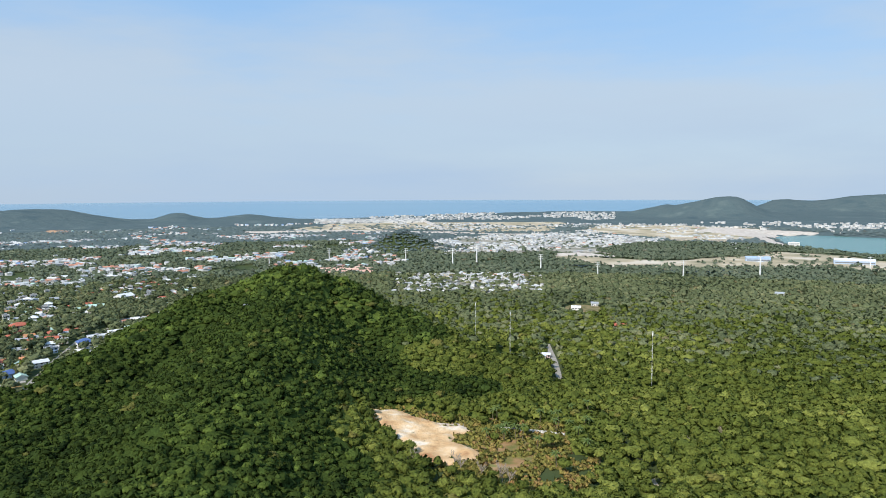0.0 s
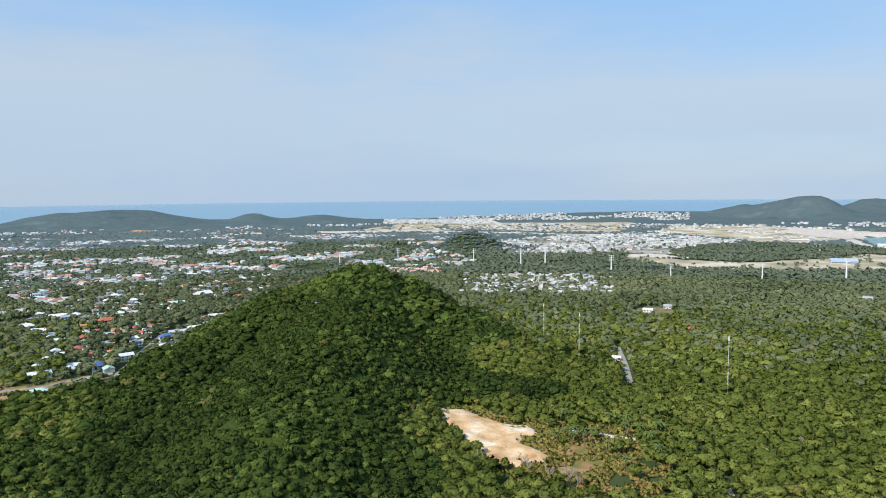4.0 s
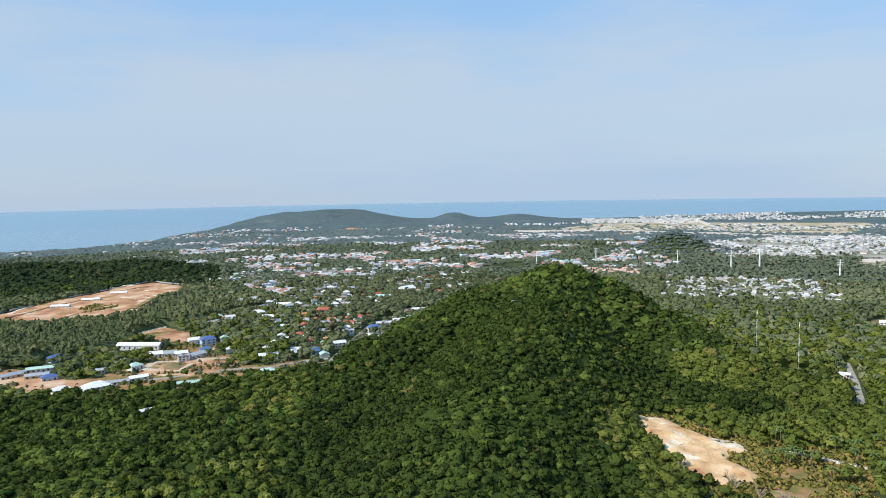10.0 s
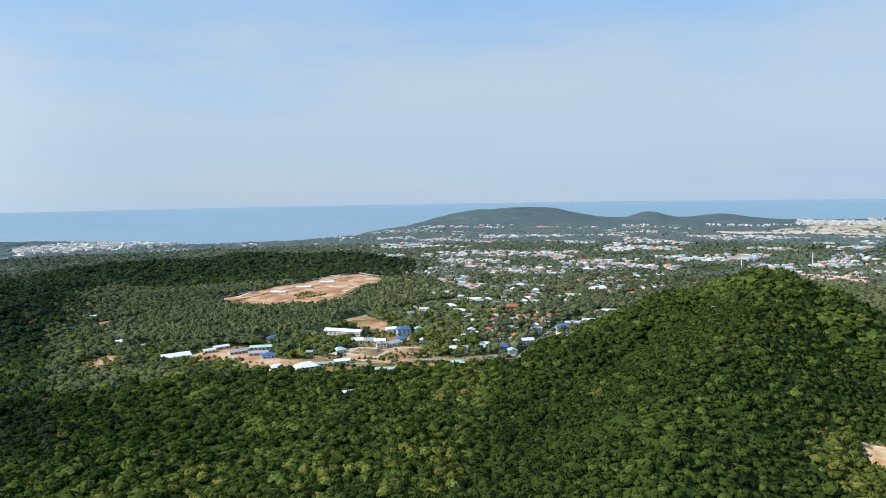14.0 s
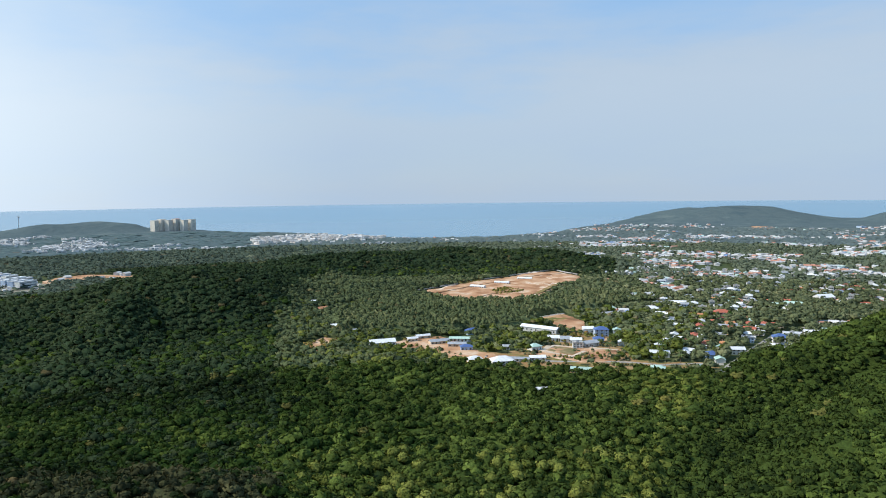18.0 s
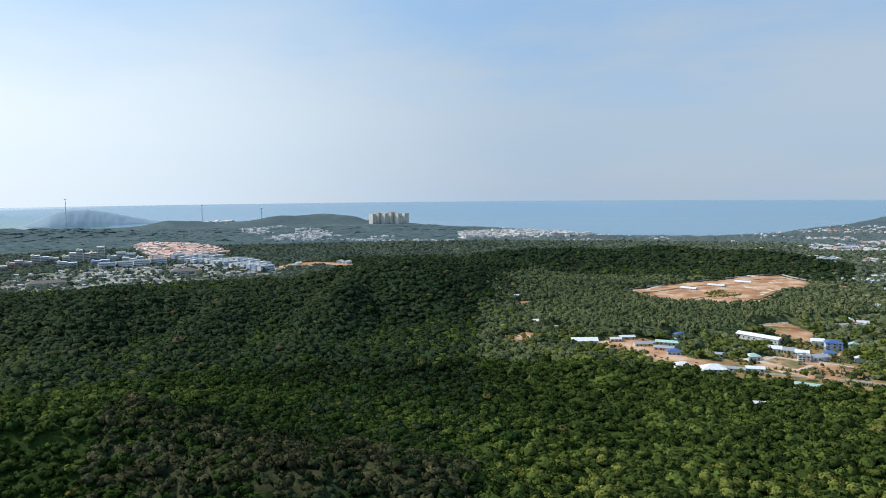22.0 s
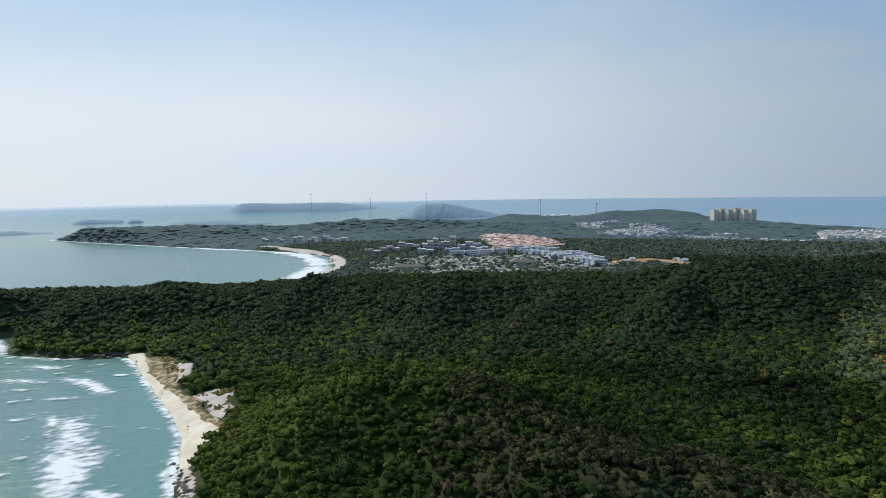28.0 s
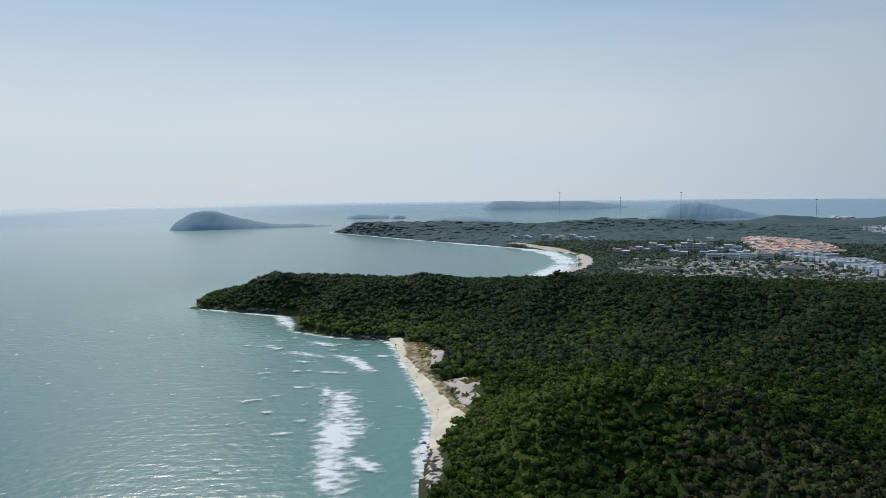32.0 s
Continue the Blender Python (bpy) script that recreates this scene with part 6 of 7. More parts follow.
ROCKS = [rock_mesh(WR) for _ in range(6)]
for i in range(120):
    u = WR.random()
    if i < 60:
        az, r = float(np.interp(u, [0, 0.3, 0.6, 1], [119.95, 119.9, 119.5, 119.4])) + WR.normal() * 0.3, 424 - 78 * u + WR.normal() * 3
    else:
        v = WR.random() * 6.99
        az = np.interp(v, np.arange(8), [123.3, 125, 127.3, 130.8, 130.8, 134, 137, 138.4]) + WR.normal() * 0.15
        r = np.interp(v, np.arange(8), [733, 742, 755, 806, 894, 936, 985, 1008]) + WR.normal() * 4
    p = P(az, r)
    s = float(WR.uniform(0.9, 2.6)) * (1.2 if i < 60 else 1.7)
    o = new("rock", ROCKS[i % 6])
    o.matrix_basis = pose(p[0], p[1], max(float(height(p)[0]), -0.4), 0, 0, 360 * u) @ Matrix.Diagonal((s, s * 0.8, s * 0.8, 1))
    tagged(o, "dark weathered boulder at the water's edge", "rock", "shore rocks")
# pale boulders round the beach dunes
for i in range(14):
    p = P(118.6 - 2.5 * WR.random(), 480 + 60 * WR.random())
    o = new("rock", ROCKS[i % 6])
    o.matrix_basis = pose(p[0], p[1], float(height(p)[0]) + 0.4, 0, 0, 50 * i) @ Matrix.Diagonal((1.2, 1.0, 0.9, 1))
    tagged(o, "weathered boulder on white sand", "rock", "shore rocks")

# boundary wall of the pit and a low fence beyond the scrub
wall_line = P(np.array([1.9, 0.6, -0.6, -1.7]), np.array([421, 416, 414, 414]))
ribbon("boundary_wall", "low pale retaining wall behind the pit", wall_line, 1.0, PALE, 1.2, "wall")
fence = new("concrete_fence")
for i in range(26):
    p = P(-4.6 - 5.6 * i / 25, 408 - 6 * i / 25)
    o = part("post", Quads().box(-0.25, 0.25, -0.25, 0.25, -0.5, 2.2).mesh("post", GREYW), fence)
    o.location = (p[0], p[1], float(height(p)[0]))
    if i % 2 == 0:
        q = part("panel", Quads().box(-1.6, 1.6, -0.1, 0.1, 0.1, 1.9).mesh("panel", WHITE), fence)
        q.location, q.rotation_euler = (p[0], p[1], float(height(p)[0])), (0, 0, radians(-7))
tagged(fence, "low concrete panel fence behind the scrub", "fence")


garden_fence = new("garden_fence")
for i in range(22):
    p = P(46.0 - 1.86 * i / 21, 787 + 25 * i / 21)
    o = part("post", Quads().box(-0.3, 0.3, -0.3, 0.3, -0.5, 1.5).mesh("post", WHITE), garden_fence)
    o.location = (p[0], p[1], float(height(p)[0]) + 0.6)
    if i % 3 == 0:
        q = part("rail", Quads().box(-1.8, 1.8, -0.08, 0.08, 0.8, 1.0).mesh("rail", WHITE), garden_fence)
        q.location, q.rotation_euler = (p[0], p[1], float(height(p)[0]) + 0.6), (0, 0, radians(75))
tagged(garden_fence, "row of white posts behind the village garden", "fence")
# low hut near the hilltop
put(building("house", 5, 3.6, 2.6, "gable", CREAM, R_GREY, 1, 2, "small pale hut in a gap near the hilltop"), 16.0, 583, 0, 3.0)


# ---- vehicles ----
def car(paint, label):
    root = new("car")
    bm = Quads().box(-2.1, 2.1, -0.85, 0.85, 0.35, 0.95)
    part("body", bm.mesh("body", paint), root)
    q = Quads()
    lo, hi = [(-1.3, -0.8), (1.2, -0.8), (1.2, 0.8), (-1.3, 0.8)], [(-0.9, -0.65), (0.7, -0.65), (0.7, 0.65), (-0.9, 0.65)]
    for i in range(4):
        j = (i + 1) % 4
        q.face((*lo[i], 0.95), (*lo[j], 0.95), (*hi[j], 1.5), (*hi[i], 1.5))
    q.face(*[(*p, 1.5) for p in hi])
    part("cabin", q.mesh("cabin", GLASS), root)
    for x in (-1.3, 1.3):
        for y in (-0.8, 0.8):
            q = Quads()
            for i in range(10):
                a, b = 2 * math.pi * i / 10, 2 * math.pi * (i + 1) / 10
                q.face((x, y, 0.35), (x + 0.35 * math.cos(a), y, 0.35 + 0.35 * math.sin(a)), (x + 0.35 * math.cos(b), y, 0.35 + 0.35 * math.sin(b)))
                q.face((x + 0.35 * math.cos(a), y - 0.1, 0.35 + 0.35 * math.sin(a)), (x + 0.35 * math.cos(b), y - 0.1, 0.35 + 0.35 * math.sin(b)), (x + 0.35 * math.cos(b), y + 0.1, 0.35 + 0.35 * math.sin(b)), (x + 0.35 * math.cos(a), y + 0.1, 0.35 + 0.35 * math.sin(a)))
            part("wheel", q.mesh("wheel", R_DARK), root)
    return tagged(root, label, "car", "parked cars")


for az, r, mat, label in ((-15.2, 396, R_DARK, "dark car parked on the pale track"), (30.5, 632, WHITE_PAINT, "white car on the village street"), (28.9, 712, GREYW, "grey car on the village street"),
                          (50.5, 598, WHITE_PAINT, "white van in the village yard"), (-9.1, 560, GREYW, "grey car on the concrete lane")):
    put(car(mat, label), az, r, 60)
    SPOTS.pop()

# ---- woods ----
SP = np.array(SPOTS)
FR = np.random.default_rng(5)


def spare(xy, margin=2.5):
    """Keeps places clear of houses and lanes."""
    ok = np.ones(len(xy), bool)
    for x, y, q in SP:
        ok &= (xy[:, 0] - x) ** 2 + (xy[:, 1] - y) ** 2 > (q + margin) ** 2
    for l, w2 in LANES:
        ok &= seg_dist(xy, l, False)[0] > w2
    return xy[ok]


def thin(xy, share, rng):
    """Fewer trees where the town stands."""
    xy = xy[~(inside(xy, VILLAGE) | inside(xy, WORKS)) | (rng.random(len(xy)) < 0.12)]
    m = np.zeros(len(xy), bool)
    for k in THIN:
        m |= inside(xy, k)
    m2 = inside(xy, VILLAS) | inside(xy, RESORT)
    return xy[(~m | (rng.random(len(xy)) < share)) & (~m2 | (rng.random(len(xy)) < 0.3))]


def hilly(xy):
    """Slopes with small dense crowns, as against the taller lowland trees."""
    az = np.degrees(np.arctan2(-xy[:, 0], xy[:, 1]))
    az = np.where(az < -40, az + 360, az)
    edge = 6 + 40 * fbm(xy[:, 0] / 80, xy[:, 1] / 80, 2)
    return ((az > edge) & (az < 33 + edge * 0.3)) | (height(xy) > 26) | (az > 68)


def lowland(r0, r1, gap, margin=2.5):
    xy = spare(wooded(scatter(-40, 160, r0, r1, gap, FR)), margin)
    xy = xy[~inside(xy, SCRUB) | (FR.random(len(xy)) < 0.08)]
    return xy[~hilly(xy)]


def upland(r0, r1, gap):
    xy = spare(wooded(scatter(-40, 160, r0, r1, gap, FR)))
    return xy[hilly(xy) & ~inside(xy, SCRUB)]


BELT = poly([(63, 705), (56, 708), (50, 702), (47, 745), (44, 805), (40, 850), (36, 905), (36.5, 960), (41, 960), (44, 930), (46, 890), (52, 880), (57, 930), (60, 900), (63, 800)])


def westward(xy, rng, a0=36.0, a1=67.0):
    """Darker, bluer woods, backlit shade put into their leaf colour, take over little by little towards the south-west.
    """
    az = np.degrees(np.arctan2(-xy[:, 0], xy[:, 1]))
    az = np.where(az < -40, az + 360, az)
    return rng.random(len(xy)) < np.clip((az - a0) / (a1 - a0) + 0.9 * fbm(xy[:, 0] / 70 + 3, xy[:, 1] / 70, 2), 0, 1)


near = lowland(285, 560, 5.4)
near = near[~inside(near, VILLAGE) | (FR.random(len(near)) < 0.12)]
naz, nrr = np.degrees(np.arctan2(-near[:, 0], near[:, 1])), np.hypot(*near.T)
near = near[~((naz > -13) & (naz < 0.5) & (nrr > 320) & (nrr < 372)) | (FR.random(len(near)) < 0.08)]
order = np.argsort(np.hypot(*near.T))
mask = np.zeros(len(near), bool)
mask[order[::max(len(order[:1200]) // 240, 1)][:240]] = True      # single trees nearest the drone
big = np.where(mask)[0]
rest = near[~mask]
west = westward(rest, FR, 22, 46)
forest("lowland_forest", "tall broadleaf forest with large rounded crowns", rest[~west], 3.9, NEAR, LEAF_LOW, FR, 4.6, 0.0, 3.5, 1.0)
deep = west & westward(rest, FR, 52, 76)
forest("slope_foot_forest", "tall green broadleaf forest at the foot of the hill", rest[west & ~deep], 3.9, NEAR, LEAF, FR, 4.6, 0.04, 3.5, 1.0)
forest("west_forest", "tall dark green broadleaf forest", rest[deep], 3.9, NEAR, LEAF_BACKLIT, FR, 4.6, 0.02, 3.5, 1.0)
xy = upland(215, 560, 4.3)
haz, hr = np.degrees(np.arctan2(-xy[:, 0], xy[:, 1])), np.hypot(*xy.T)
haz = np.where(haz < -40, haz + 360, haz)
edge = np.interp(haz, [60, 66, 75, 83, 88, 97, 101], [330, 345, 352, 345, 372, 400, 290]) + 40 * fbm(xy[:, 0] / 40, xy[:, 1] / 40, 2)
brown = (haz > 60) & (haz < 100 + 6 * fbm(xy[:, 0] / 30, xy[:, 1] / 30, 2)) & (hr < edge) & (FR.random(len(xy)) < 0.62)
dim = (haz > 58) & (haz < 96) & ~brown & (FR.random(len(xy)) < np.where(haz < 82, 0.3, 0.1))
forest("slope_forest", "dark brownish forest on the nearest spur", xy[brown], 3.1, HILL, LEAF_BROWN, FR, 4.4, 0.0, 3.5, 1.1)
forest("valley_forest", "dark green forest in the valley", xy[dim], 3.1, HILL, LEAF_SHADED, FR, 4.4, 0.1, 3.0, 1.0)
south = ~brown & ~dim & westward(xy, FR)
# sunlight on valley floor and near spur's brow put into the tint; lighter southward
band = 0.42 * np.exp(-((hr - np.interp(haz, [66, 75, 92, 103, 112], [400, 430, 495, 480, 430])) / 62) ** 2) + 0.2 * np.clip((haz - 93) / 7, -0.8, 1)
forest("bay_forest", "lighter green forest above the beach", xy[south], 3.35, HILL, LEAF_BACKLIT, FR, 4.4, -0.12, 3.0, 1.0, 0.0, band[south])
forest("hill_forest", "dense small-crowned forest on the near slopes", xy[~brown & ~dim & ~south], 3.1, HILL, LEAF, FR, 4.8, 0.02, 3.5, 1.05, -0.08)


def trunk_mesh(h, r0, r1, mat, name="trunk", bend=0.0):
    q = Quads()
    n = 6
    for k in range(4):
        for i in range(n):
            a, b = 2 * math.pi * i / n, 2 * math.pi * (i + 1) / n
            p = []
            for kk, ang in ((k, a), (k, b), (k + 1, b), (k + 1, a)):
                rad = r0 + (r1 - r0) * kk / 4
                p.append((rad * math.cos(ang) + bend * (kk / 4) ** 2, rad * math.sin(ang), h * kk / 4 - 0.3))
            q.face(*p)
    return q.mesh(name, mat)


TREES = []
for k in range(8):
    v, f, nv = crown(TR, 150, 0.78, 9, 0.14)
    root = new("tree")
    part("trunk", trunk_mesh(4.6, 0.32, 0.18, BARK), root)
    s = 3.5 + 0.2 * k
    me = mesh_np("crown", v * s + np.array([0, 0, 5.2]), f, LEAF_LOW, True, tint=np.full(len(v), 0.15 + 0.1 * k))
    me.normals_split_custom_set_from_vertices(nv)
    part("crown", me, root)
    for j in range(3):
        a = 2.1 * j + k
        part("limb", bar(Quads(), (0, 0, 3.4), (1.8 * math.cos(a), 1.8 * math.sin(a), 5.4), 0.1).mesh("limb", BARK), root)
    TREES.append(tagged(root, "broadleaf forest tree with a full rounded crown", "tree", "near forest trees"))
for k, i in enumerate(big):
    p = near[i]
    m = pose(p[0], p[1], float(height(p)[0]), 0, 0, 37 * k)
    if k < 8:
        TREES[k].matrix_basis = m
    else:
        copy_thing(TREES[k % 8], m)


# bare grey trees by the pit
def bare_tree(rng):
    root = new("bare_tree")
    part("trunk", trunk_mesh(5, 0.22, 0.1, DEADWOOD), root)
    for j in range(9):
        a, t = rng.uniform(0, 6.28), rng.uniform(0.4, 1.0)
        e = (2.6 * math.cos(a) * rng.uniform(0.6, 1.1), 2.6 * math.sin(a) * rng.uniform(0.6, 1.1), 5 * t + rng.uniform(1.5, 3.5))
        q = bar(Quads(), (0, 0, 5 * t - 0.3), e, 0.09)
        for _ in range(3):
            bar(q, e, (e[0] + rng.uniform(-1, 1), e[1] + rng.uniform(-1, 1), e[2] + rng.uniform(0.5, 1.6)), 0.06)
        part("branch", q.mesh("branch", DEADWOOD), root)
    return tagged(root, "leafless grey tree in dry scrub", "tree", "bare trees")


BR = random.Random(8)
B0 = bare_tree(BR)
put(B0, -1.4, 345, 0, 1.0)
B1 = bare_tree(BR)
put(B1, -5.0, 333, 0, 1.0)
for az, r in ((-3.2, 338), (2.8, 352), (-4.8, 338), (-5.6, 330), (-22.5, 420), (-20.2, 395), (-0.9, 352), (-11, 455)):
    copy_thing(BR.choice((B0, B1)), stand(az, r, BR.uniform(0, 360)))


# palms
def palm(h, k):
    root = new("palm_tree")
    part("trunk", trunk_mesh(h, 0.24, 0.15, BARK, "trunk", 0.9), root)
    q = Quads()
    n = 6
    for i in range(n):
        x0, x1 = 3.4 * i / n, 3.4 * (i + 1) / n
        z0, z1 = 1.1 * math.sin(2.3 * i / n) - 1.6 * (i / n) ** 2, 1.1 * math.sin(2.3 * (i + 1) / n) - 1.6 * ((i + 1) / n) ** 2
        w0, w1 = 0.5 * math.sin(math.pi * (i + 0.4) / (n + 0.6)), 0.5 * math.sin(math.pi * (i + 1.4) / (n + 0.6))
        q.face((x0, 0, z0), (x1, 0, z1), (x1, w1, z1 - 0.35), (x0, w0, z0 - 0.35))
        q.face((x0, 0, z0), (x0, -w0, z0 - 0.35), (x1, -w1, z1 - 0.35), (x1, 0, z1))
    me = q.mesh("frond", PALMLEAF)
    for i in range(11):
        o = part("frond", me, root)
        o.location, o.rotation_euler = (0.9, 0, h - 0.3), (0, radians(-25 + 22 * (i % 3)), 2 * math.pi * i / 11 + k)
    return tagged(root, "coconut palm with drooping fronds", "palm", "palms")


PALMLEAF = simple("palm_leaf", [(0.3, (0.05, 0.09, 0.02)), (0.7, (0.13, 0.16, 0.04))], 0.6, 0.5, 0.2)
PALMS = [palm(8.5, 0), palm(10.5, 1), palm(7, 2)]
k = 0
for a0, a1, r0, r1, n in ((-13.5, -3.5, 350, 425, 16), (-12.5, -9.5, 405, 440, 6), (33.5, 41.5, 585, 680, 22), (-9.5, -6.5, 590, 640, 5)):
    for _ in range(n):
        m = stand(BR.uniform(a0, a1), BR.uniform(r0, r1), BR.uniform(0, 360))
        if k < 3:
            PALMS[k].matrix_basis = m
        else:
            copy_thing(PALMS[k % 3], m)
        k += 1

# bushes of the scrub and the pit's rim
xy = np.vstack([within(SCRUB, 1050, FR, 9, -0.1), within(sector(-13, 0.5, 320, 370), 800, FR, 9, -0.1)])
rim = FR.uniform(PIT.min(0) - 12, PIT.max(0) + 12, (4000, 2))
sd = signed(rim, PIT)
rim = rim[(sd < 0.5) & (sd > -9)][:420]
xy = xy[~inside(xy, PIT)]
forest("scrub_bushes", "low olive and rust-brown bushes", np.vstack([xy, rim]), 1.7, BUSH, LEAF_SCRUB, FR, 0.5, 0.0, 0.8)
xy = np.vstack([within(BACKSHORE, 330, FR, 14, -0.08), within(DUNE1, 26, FR, 9, 0.0), within(DUNE2, 70, FR, 9, 0.0)])
forest("beach_bushes", "low bushes behind the beach", xy, 1.5, BUSH, LEAF_SCRUB, FR, 0.9, 0.0, 0.5)
xy = within(VILLAGE, 420, FR, 20, -0.1)
forest("garden_bushes", "banana plants and bushes of the village gardens", spare(xy, -1.0), 1.9, BUSH, LEAF_HAZE_MID, FR, 0.8, 0.1, 0.8)
xy = np.vstack([within(poly([(50.03, 996), (48.81, 1036), (47.4, 1003), (48.25, 963), (49.61, 964)]), 110, FR, 20, -0.3, 60), within(poly([(52.8, 1100), (50.75, 1130), (50.74, 1098), (52.86, 1069)]), 80, FR, 20, -0.3, 60), within(WORKS, 90, FR, 20, -0.2), within(YARD3, 45, FR, 12, -0.1, 40), within(YARD1, 40, FR, 14, 0.0, 40), within(YARD2, 16, FR, 12, 0.0, 40)])
forest("site_bushes", "olive and brown bushes on the building site", spare(xy, -1.0), 2.0, BUSH, LEAF_SCRUB, FR, 1.8, -0.1, 0.6)
xy = within(PIT, 26, FR, 20, -0.3)
forest("pit_bushes", "small green bushes on bare sand", xy, 1.1, BUSH, LEAF, FR, 0.4, 0.1, 0.3)

belt = spare(wooded(scatter(30, 66, 690, 970, 5.6, FR)))
belt = belt[inside(belt, BELT)]
forest("plantation", "belt of tall slender light green plantation trees", belt, 2.9, MID, LEAF_BELT, FR, 9.0, 0.1, 3.0, 1.5)
front = belt[seg_dist(belt, BELT)[0] < 16]
q = Quads()
for x, y in front:
    z = float(height(np.array([x, y]))[0])
    for a in (0.0, 2.1, 4.2):
        q.face((x + 0.2 * math.cos(a), y + 0.2 * math.sin(a), z - 0.5), (x + 0.2 * math.cos(a + 2.1), y + 0.2 * math.sin(a + 2.1), z - 0.5), (x + 0.12 * math.cos(a + 2.1), y + 0.12 * math.sin(a + 2.1), z + 9), (x + 0.12 * math.cos(a), y + 0.12 * math.sin(a), z + 9))
tagged(new("plantation_trunks", q.mesh("plantation_trunks", BARK)), "bare slender trunks along the plantation's edge", "trees", "", "stuff")
xy = thin(lowland(560, 1150, 6.0, 3.6), 0.35, FR)
xy = xy[~inside(xy, BELT)]
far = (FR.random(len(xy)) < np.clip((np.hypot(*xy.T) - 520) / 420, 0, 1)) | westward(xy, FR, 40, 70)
caz = np.degrees(np.arctan2(-xy[:, 0], xy[:, 1]))
hollow = far & (caz > 44 + 5 * FR.normal(size=len(xy)))
forest("hollow_forest", "green woods in the hollow below the ridge", xy[hollow], 4.1, MID, LEAF_BELT, FR, 4.2, -0.1, 3.2, 1.0)
far &= ~hollow
forest("middle_forest", "dense green forest round the villages", xy[far], 4.1, MID, LEAF_HAZE_MID, FR, 4.2, 0.0, 3.2, 1.0)
forest("lowland_edge_forest", "dense green lowland forest behind the pit", xy[~far & ~hollow], 4.1, EDGE, LEAF_LOW, FR, 4.4, 0.0, 3.4, 1.0)
xy = thin(upland(560, 1150, 5.7), 0.35, FR)
back = spare(wooded(scatter(40, 80, 1150, 1450, 8.0, FR)))
back = back[(height(back) > 12.5) & ~inside(back, VILLAS)]
xy = np.vstack([xy, back])
raz = np.degrees(np.arctan2(-xy[:, 0], xy[:, 1]))
raz = np.where(raz < -40, raz + 360, raz)
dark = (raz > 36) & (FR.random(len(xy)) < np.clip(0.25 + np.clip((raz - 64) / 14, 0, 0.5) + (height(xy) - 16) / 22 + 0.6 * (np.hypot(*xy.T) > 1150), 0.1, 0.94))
forest("ridge_forest", "dense dark forest on the ridges", xy[dark], 4.4, MID, LEAF_SHADED, FR, 3.4, 0.0, 2.2, 0.95)
foot = ~dark & westward(xy, FR)
forest("cove_forest", "green forest in the hollows above the bay", xy[foot], 4.3, MID, LEAF_BACKLIT, FR, 3.4, 0.0, 2.2, 0.95, 0.2)
flat = ~dark & ~foot & (height(xy) < 19) & (raz < 44)
forest("village_woods", "fresh green woods between the village houses", xy[flat], 4.1, EDGE, LEAF_HAZE_MID, FR, 4.6, -0.05, 3.0, 1.0)
forest("foot_forest", "dense green forest at the foot of the ridges", xy[~dark & ~foot & ~flat], 4.3, EDGE, LEAF, FR, 5.2, 0.05, 3.4, 1.0, -0.08)
xy = thin(wooded(scatter(-40, 160, 1150, 1900, 8.2, FR)), 0.06, FR)
inw = inside(xy, W1)
xy = xy[((fbm(xy[:, 0] / 90, xy[:, 1] / 90, 3) > -0.14) | (xy[:, 0] < -900) | (xy[:, 0] > 480)) & (~inw | (FR.random(len(xy)) < 0.85))]
faz = np.degrees(np.arctan2(-xy[:, 0], xy[:, 1]))
xy = xy[(np.hypot(*xy.T) > 1500) | (faz < 40) | (faz > 80) | (height(xy) <= 12.5)]
xy = xy[np.hypot(*(xy - P(3.3, 1620)).T) > 90]
near_house = np.zeros(len(xy), bool)
for x, y in W1_SPOTS:
    d = np.array([x, y])
    near_house |= np.hypot(*(xy - d).T) < 8
    near_house |= np.hypot(*(xy - d * (1 - 13 / np.hypot(x, y))).T) < 7
xy = xy[~near_house]
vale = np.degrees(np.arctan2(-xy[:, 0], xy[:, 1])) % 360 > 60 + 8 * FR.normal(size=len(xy))
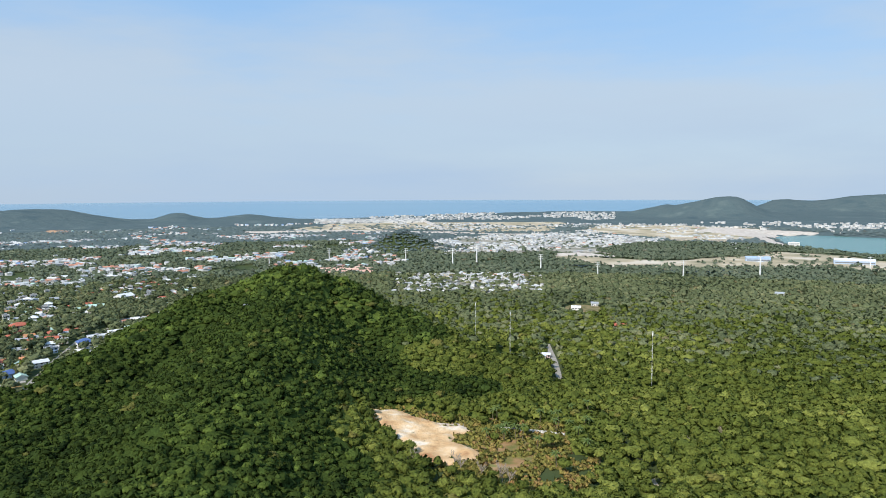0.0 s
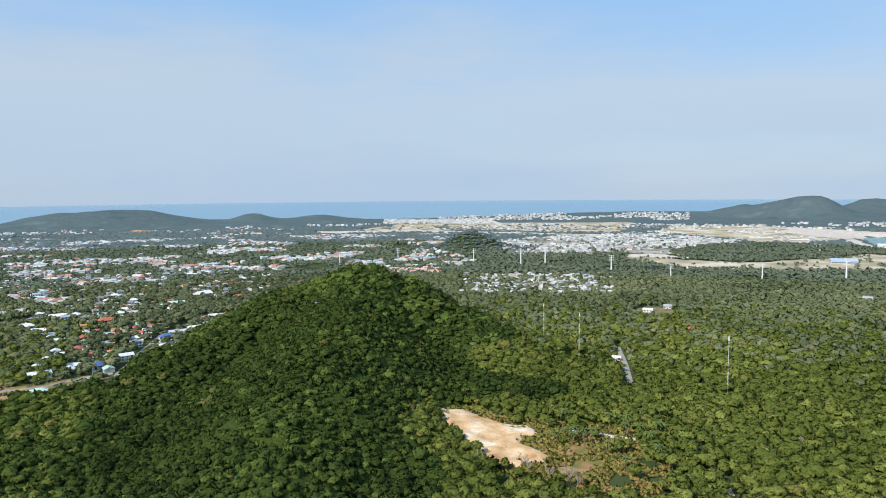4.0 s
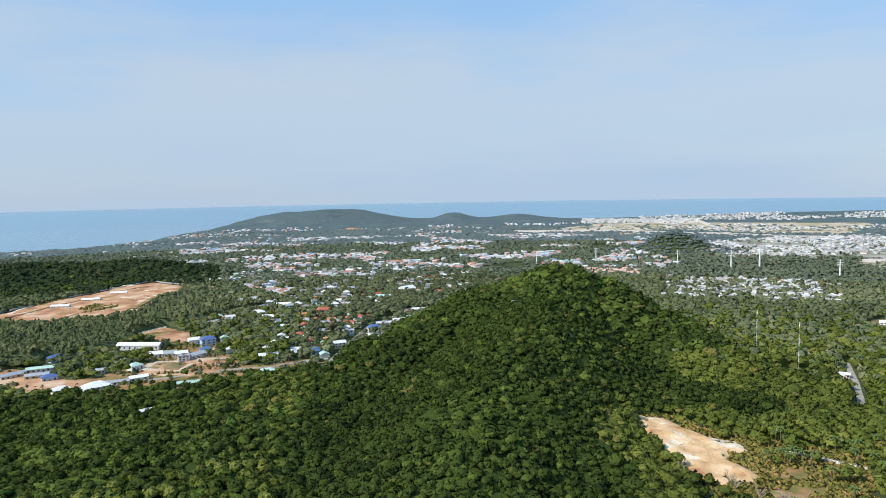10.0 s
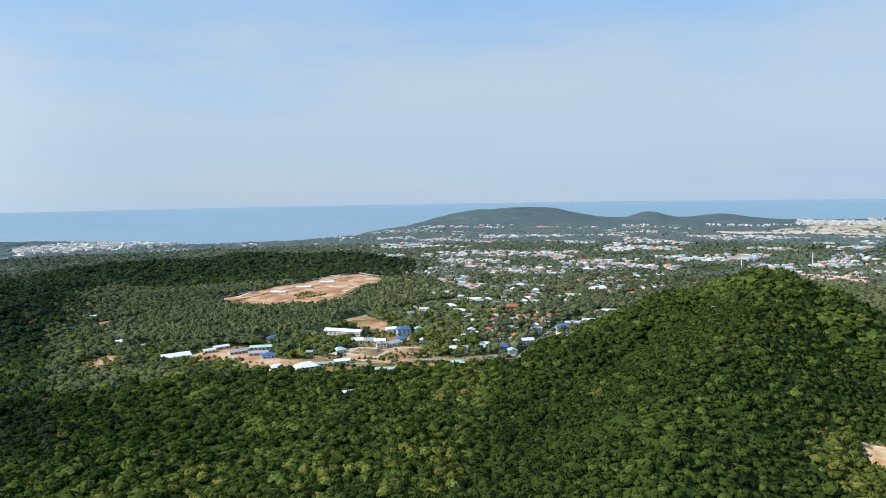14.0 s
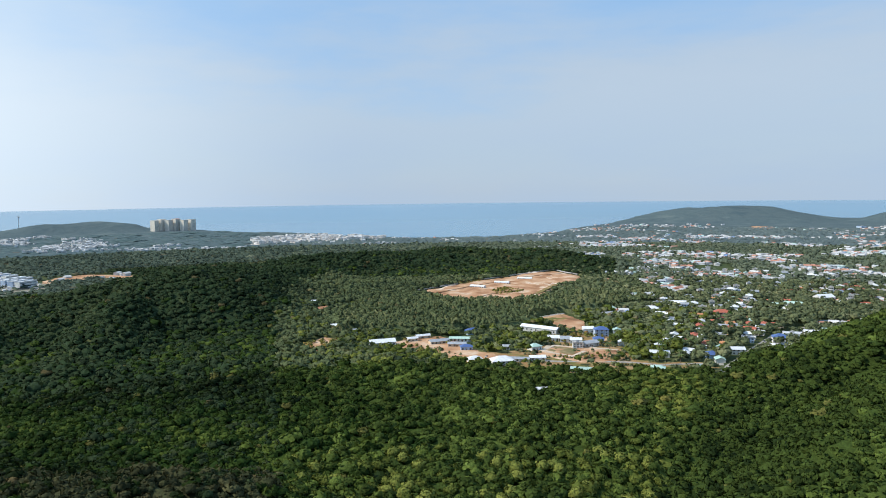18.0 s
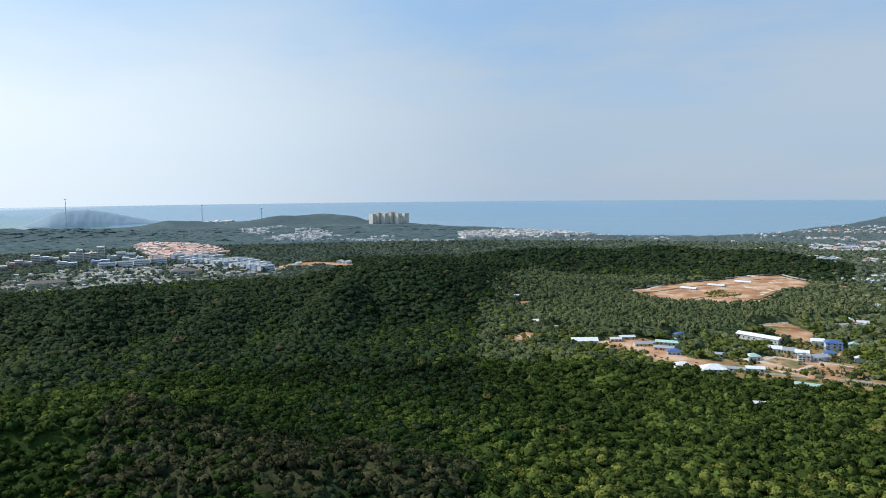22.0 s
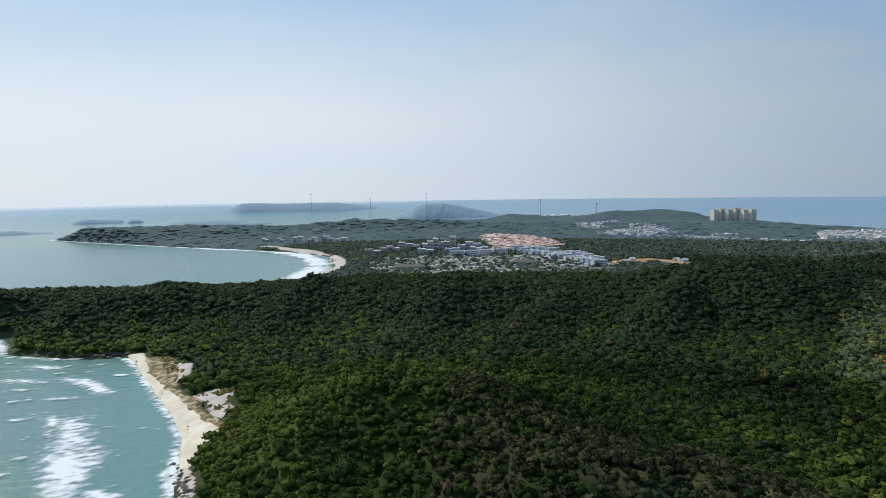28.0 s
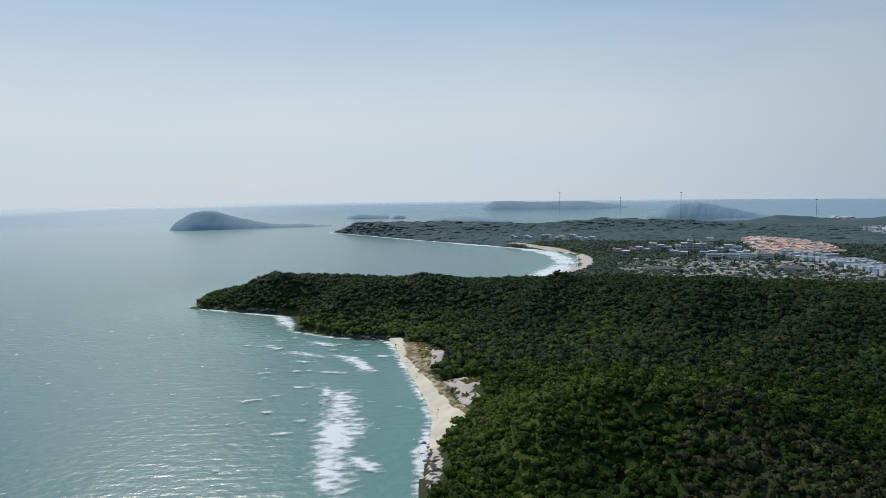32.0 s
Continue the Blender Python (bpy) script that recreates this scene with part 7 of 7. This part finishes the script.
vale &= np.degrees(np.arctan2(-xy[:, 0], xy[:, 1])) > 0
forest("vale_woods", "dark blue-green woods behind the ridge", xy[vale], 5.2, TINY, LEAF_HAZE_VALE, FR, 3.0, 0.0, 2.0, 0.9)
forest("far_woods", "far green woods between houses", xy[~vale], 4.9, TINY, LEAF_HAZE_FAR, FR, 3.2, -0.05, 2.6, 1.0)
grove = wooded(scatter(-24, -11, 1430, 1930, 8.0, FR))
forest("plain_grove", "dark green grove between the town and the fields", grove[inside(grove, GROVE)], 4.4, TINY, LEAF_HAZE_FAR, FR, 3.0, -0.15, 2.4, 1.0)
hill = wooded(scatter(-2, 9, 1480, 1760, 7.5, FR))
hill = hill[height(hill) > 14.5]
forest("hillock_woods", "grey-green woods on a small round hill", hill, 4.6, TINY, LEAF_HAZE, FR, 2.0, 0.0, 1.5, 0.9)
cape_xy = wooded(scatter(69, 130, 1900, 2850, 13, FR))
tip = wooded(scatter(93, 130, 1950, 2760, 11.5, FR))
forest("headland_woods", "dense dark blue-green woods on the far cape", tip, 9.5, FAR, LEAF_HAZE_CAPE, FR, -1.5, 0.0, 0.9, 0.28)
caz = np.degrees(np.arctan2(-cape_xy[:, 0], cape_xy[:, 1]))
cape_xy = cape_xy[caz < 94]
forest("cape_woods", "smooth hazy woods behind the far resort", cape_xy[~inside(cape_xy, SALMON)], 10.0, FAR, LEAF_HAZE_CAPE, FR, -0.9, 0.0, 0.6, 0.2)
xy = thin(wooded(scatter(-36, 69, 1900, 2700, 12.0, FR)), 0.15, FR)
xy = xy[fbm(xy[:, 0] / 150, xy[:, 1] / 150, 3) > -0.22]
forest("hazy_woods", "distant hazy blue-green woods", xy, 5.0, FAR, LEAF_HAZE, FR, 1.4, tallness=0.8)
xy = wooded(scatter(-40, 160, 30, 285, 8.5, FR))
xy = xy[(np.hypot(*xy.T) < 215) | ~hilly(xy)]
forest("forest_below", "forest canopy under the drone", xy, 5.0, FAR, LEAF, FR, 3.0)

# the lower growth of the closed woods
understorey(205, 700, 4.0, FR)
understorey(696, 1460, 6.0, FR)
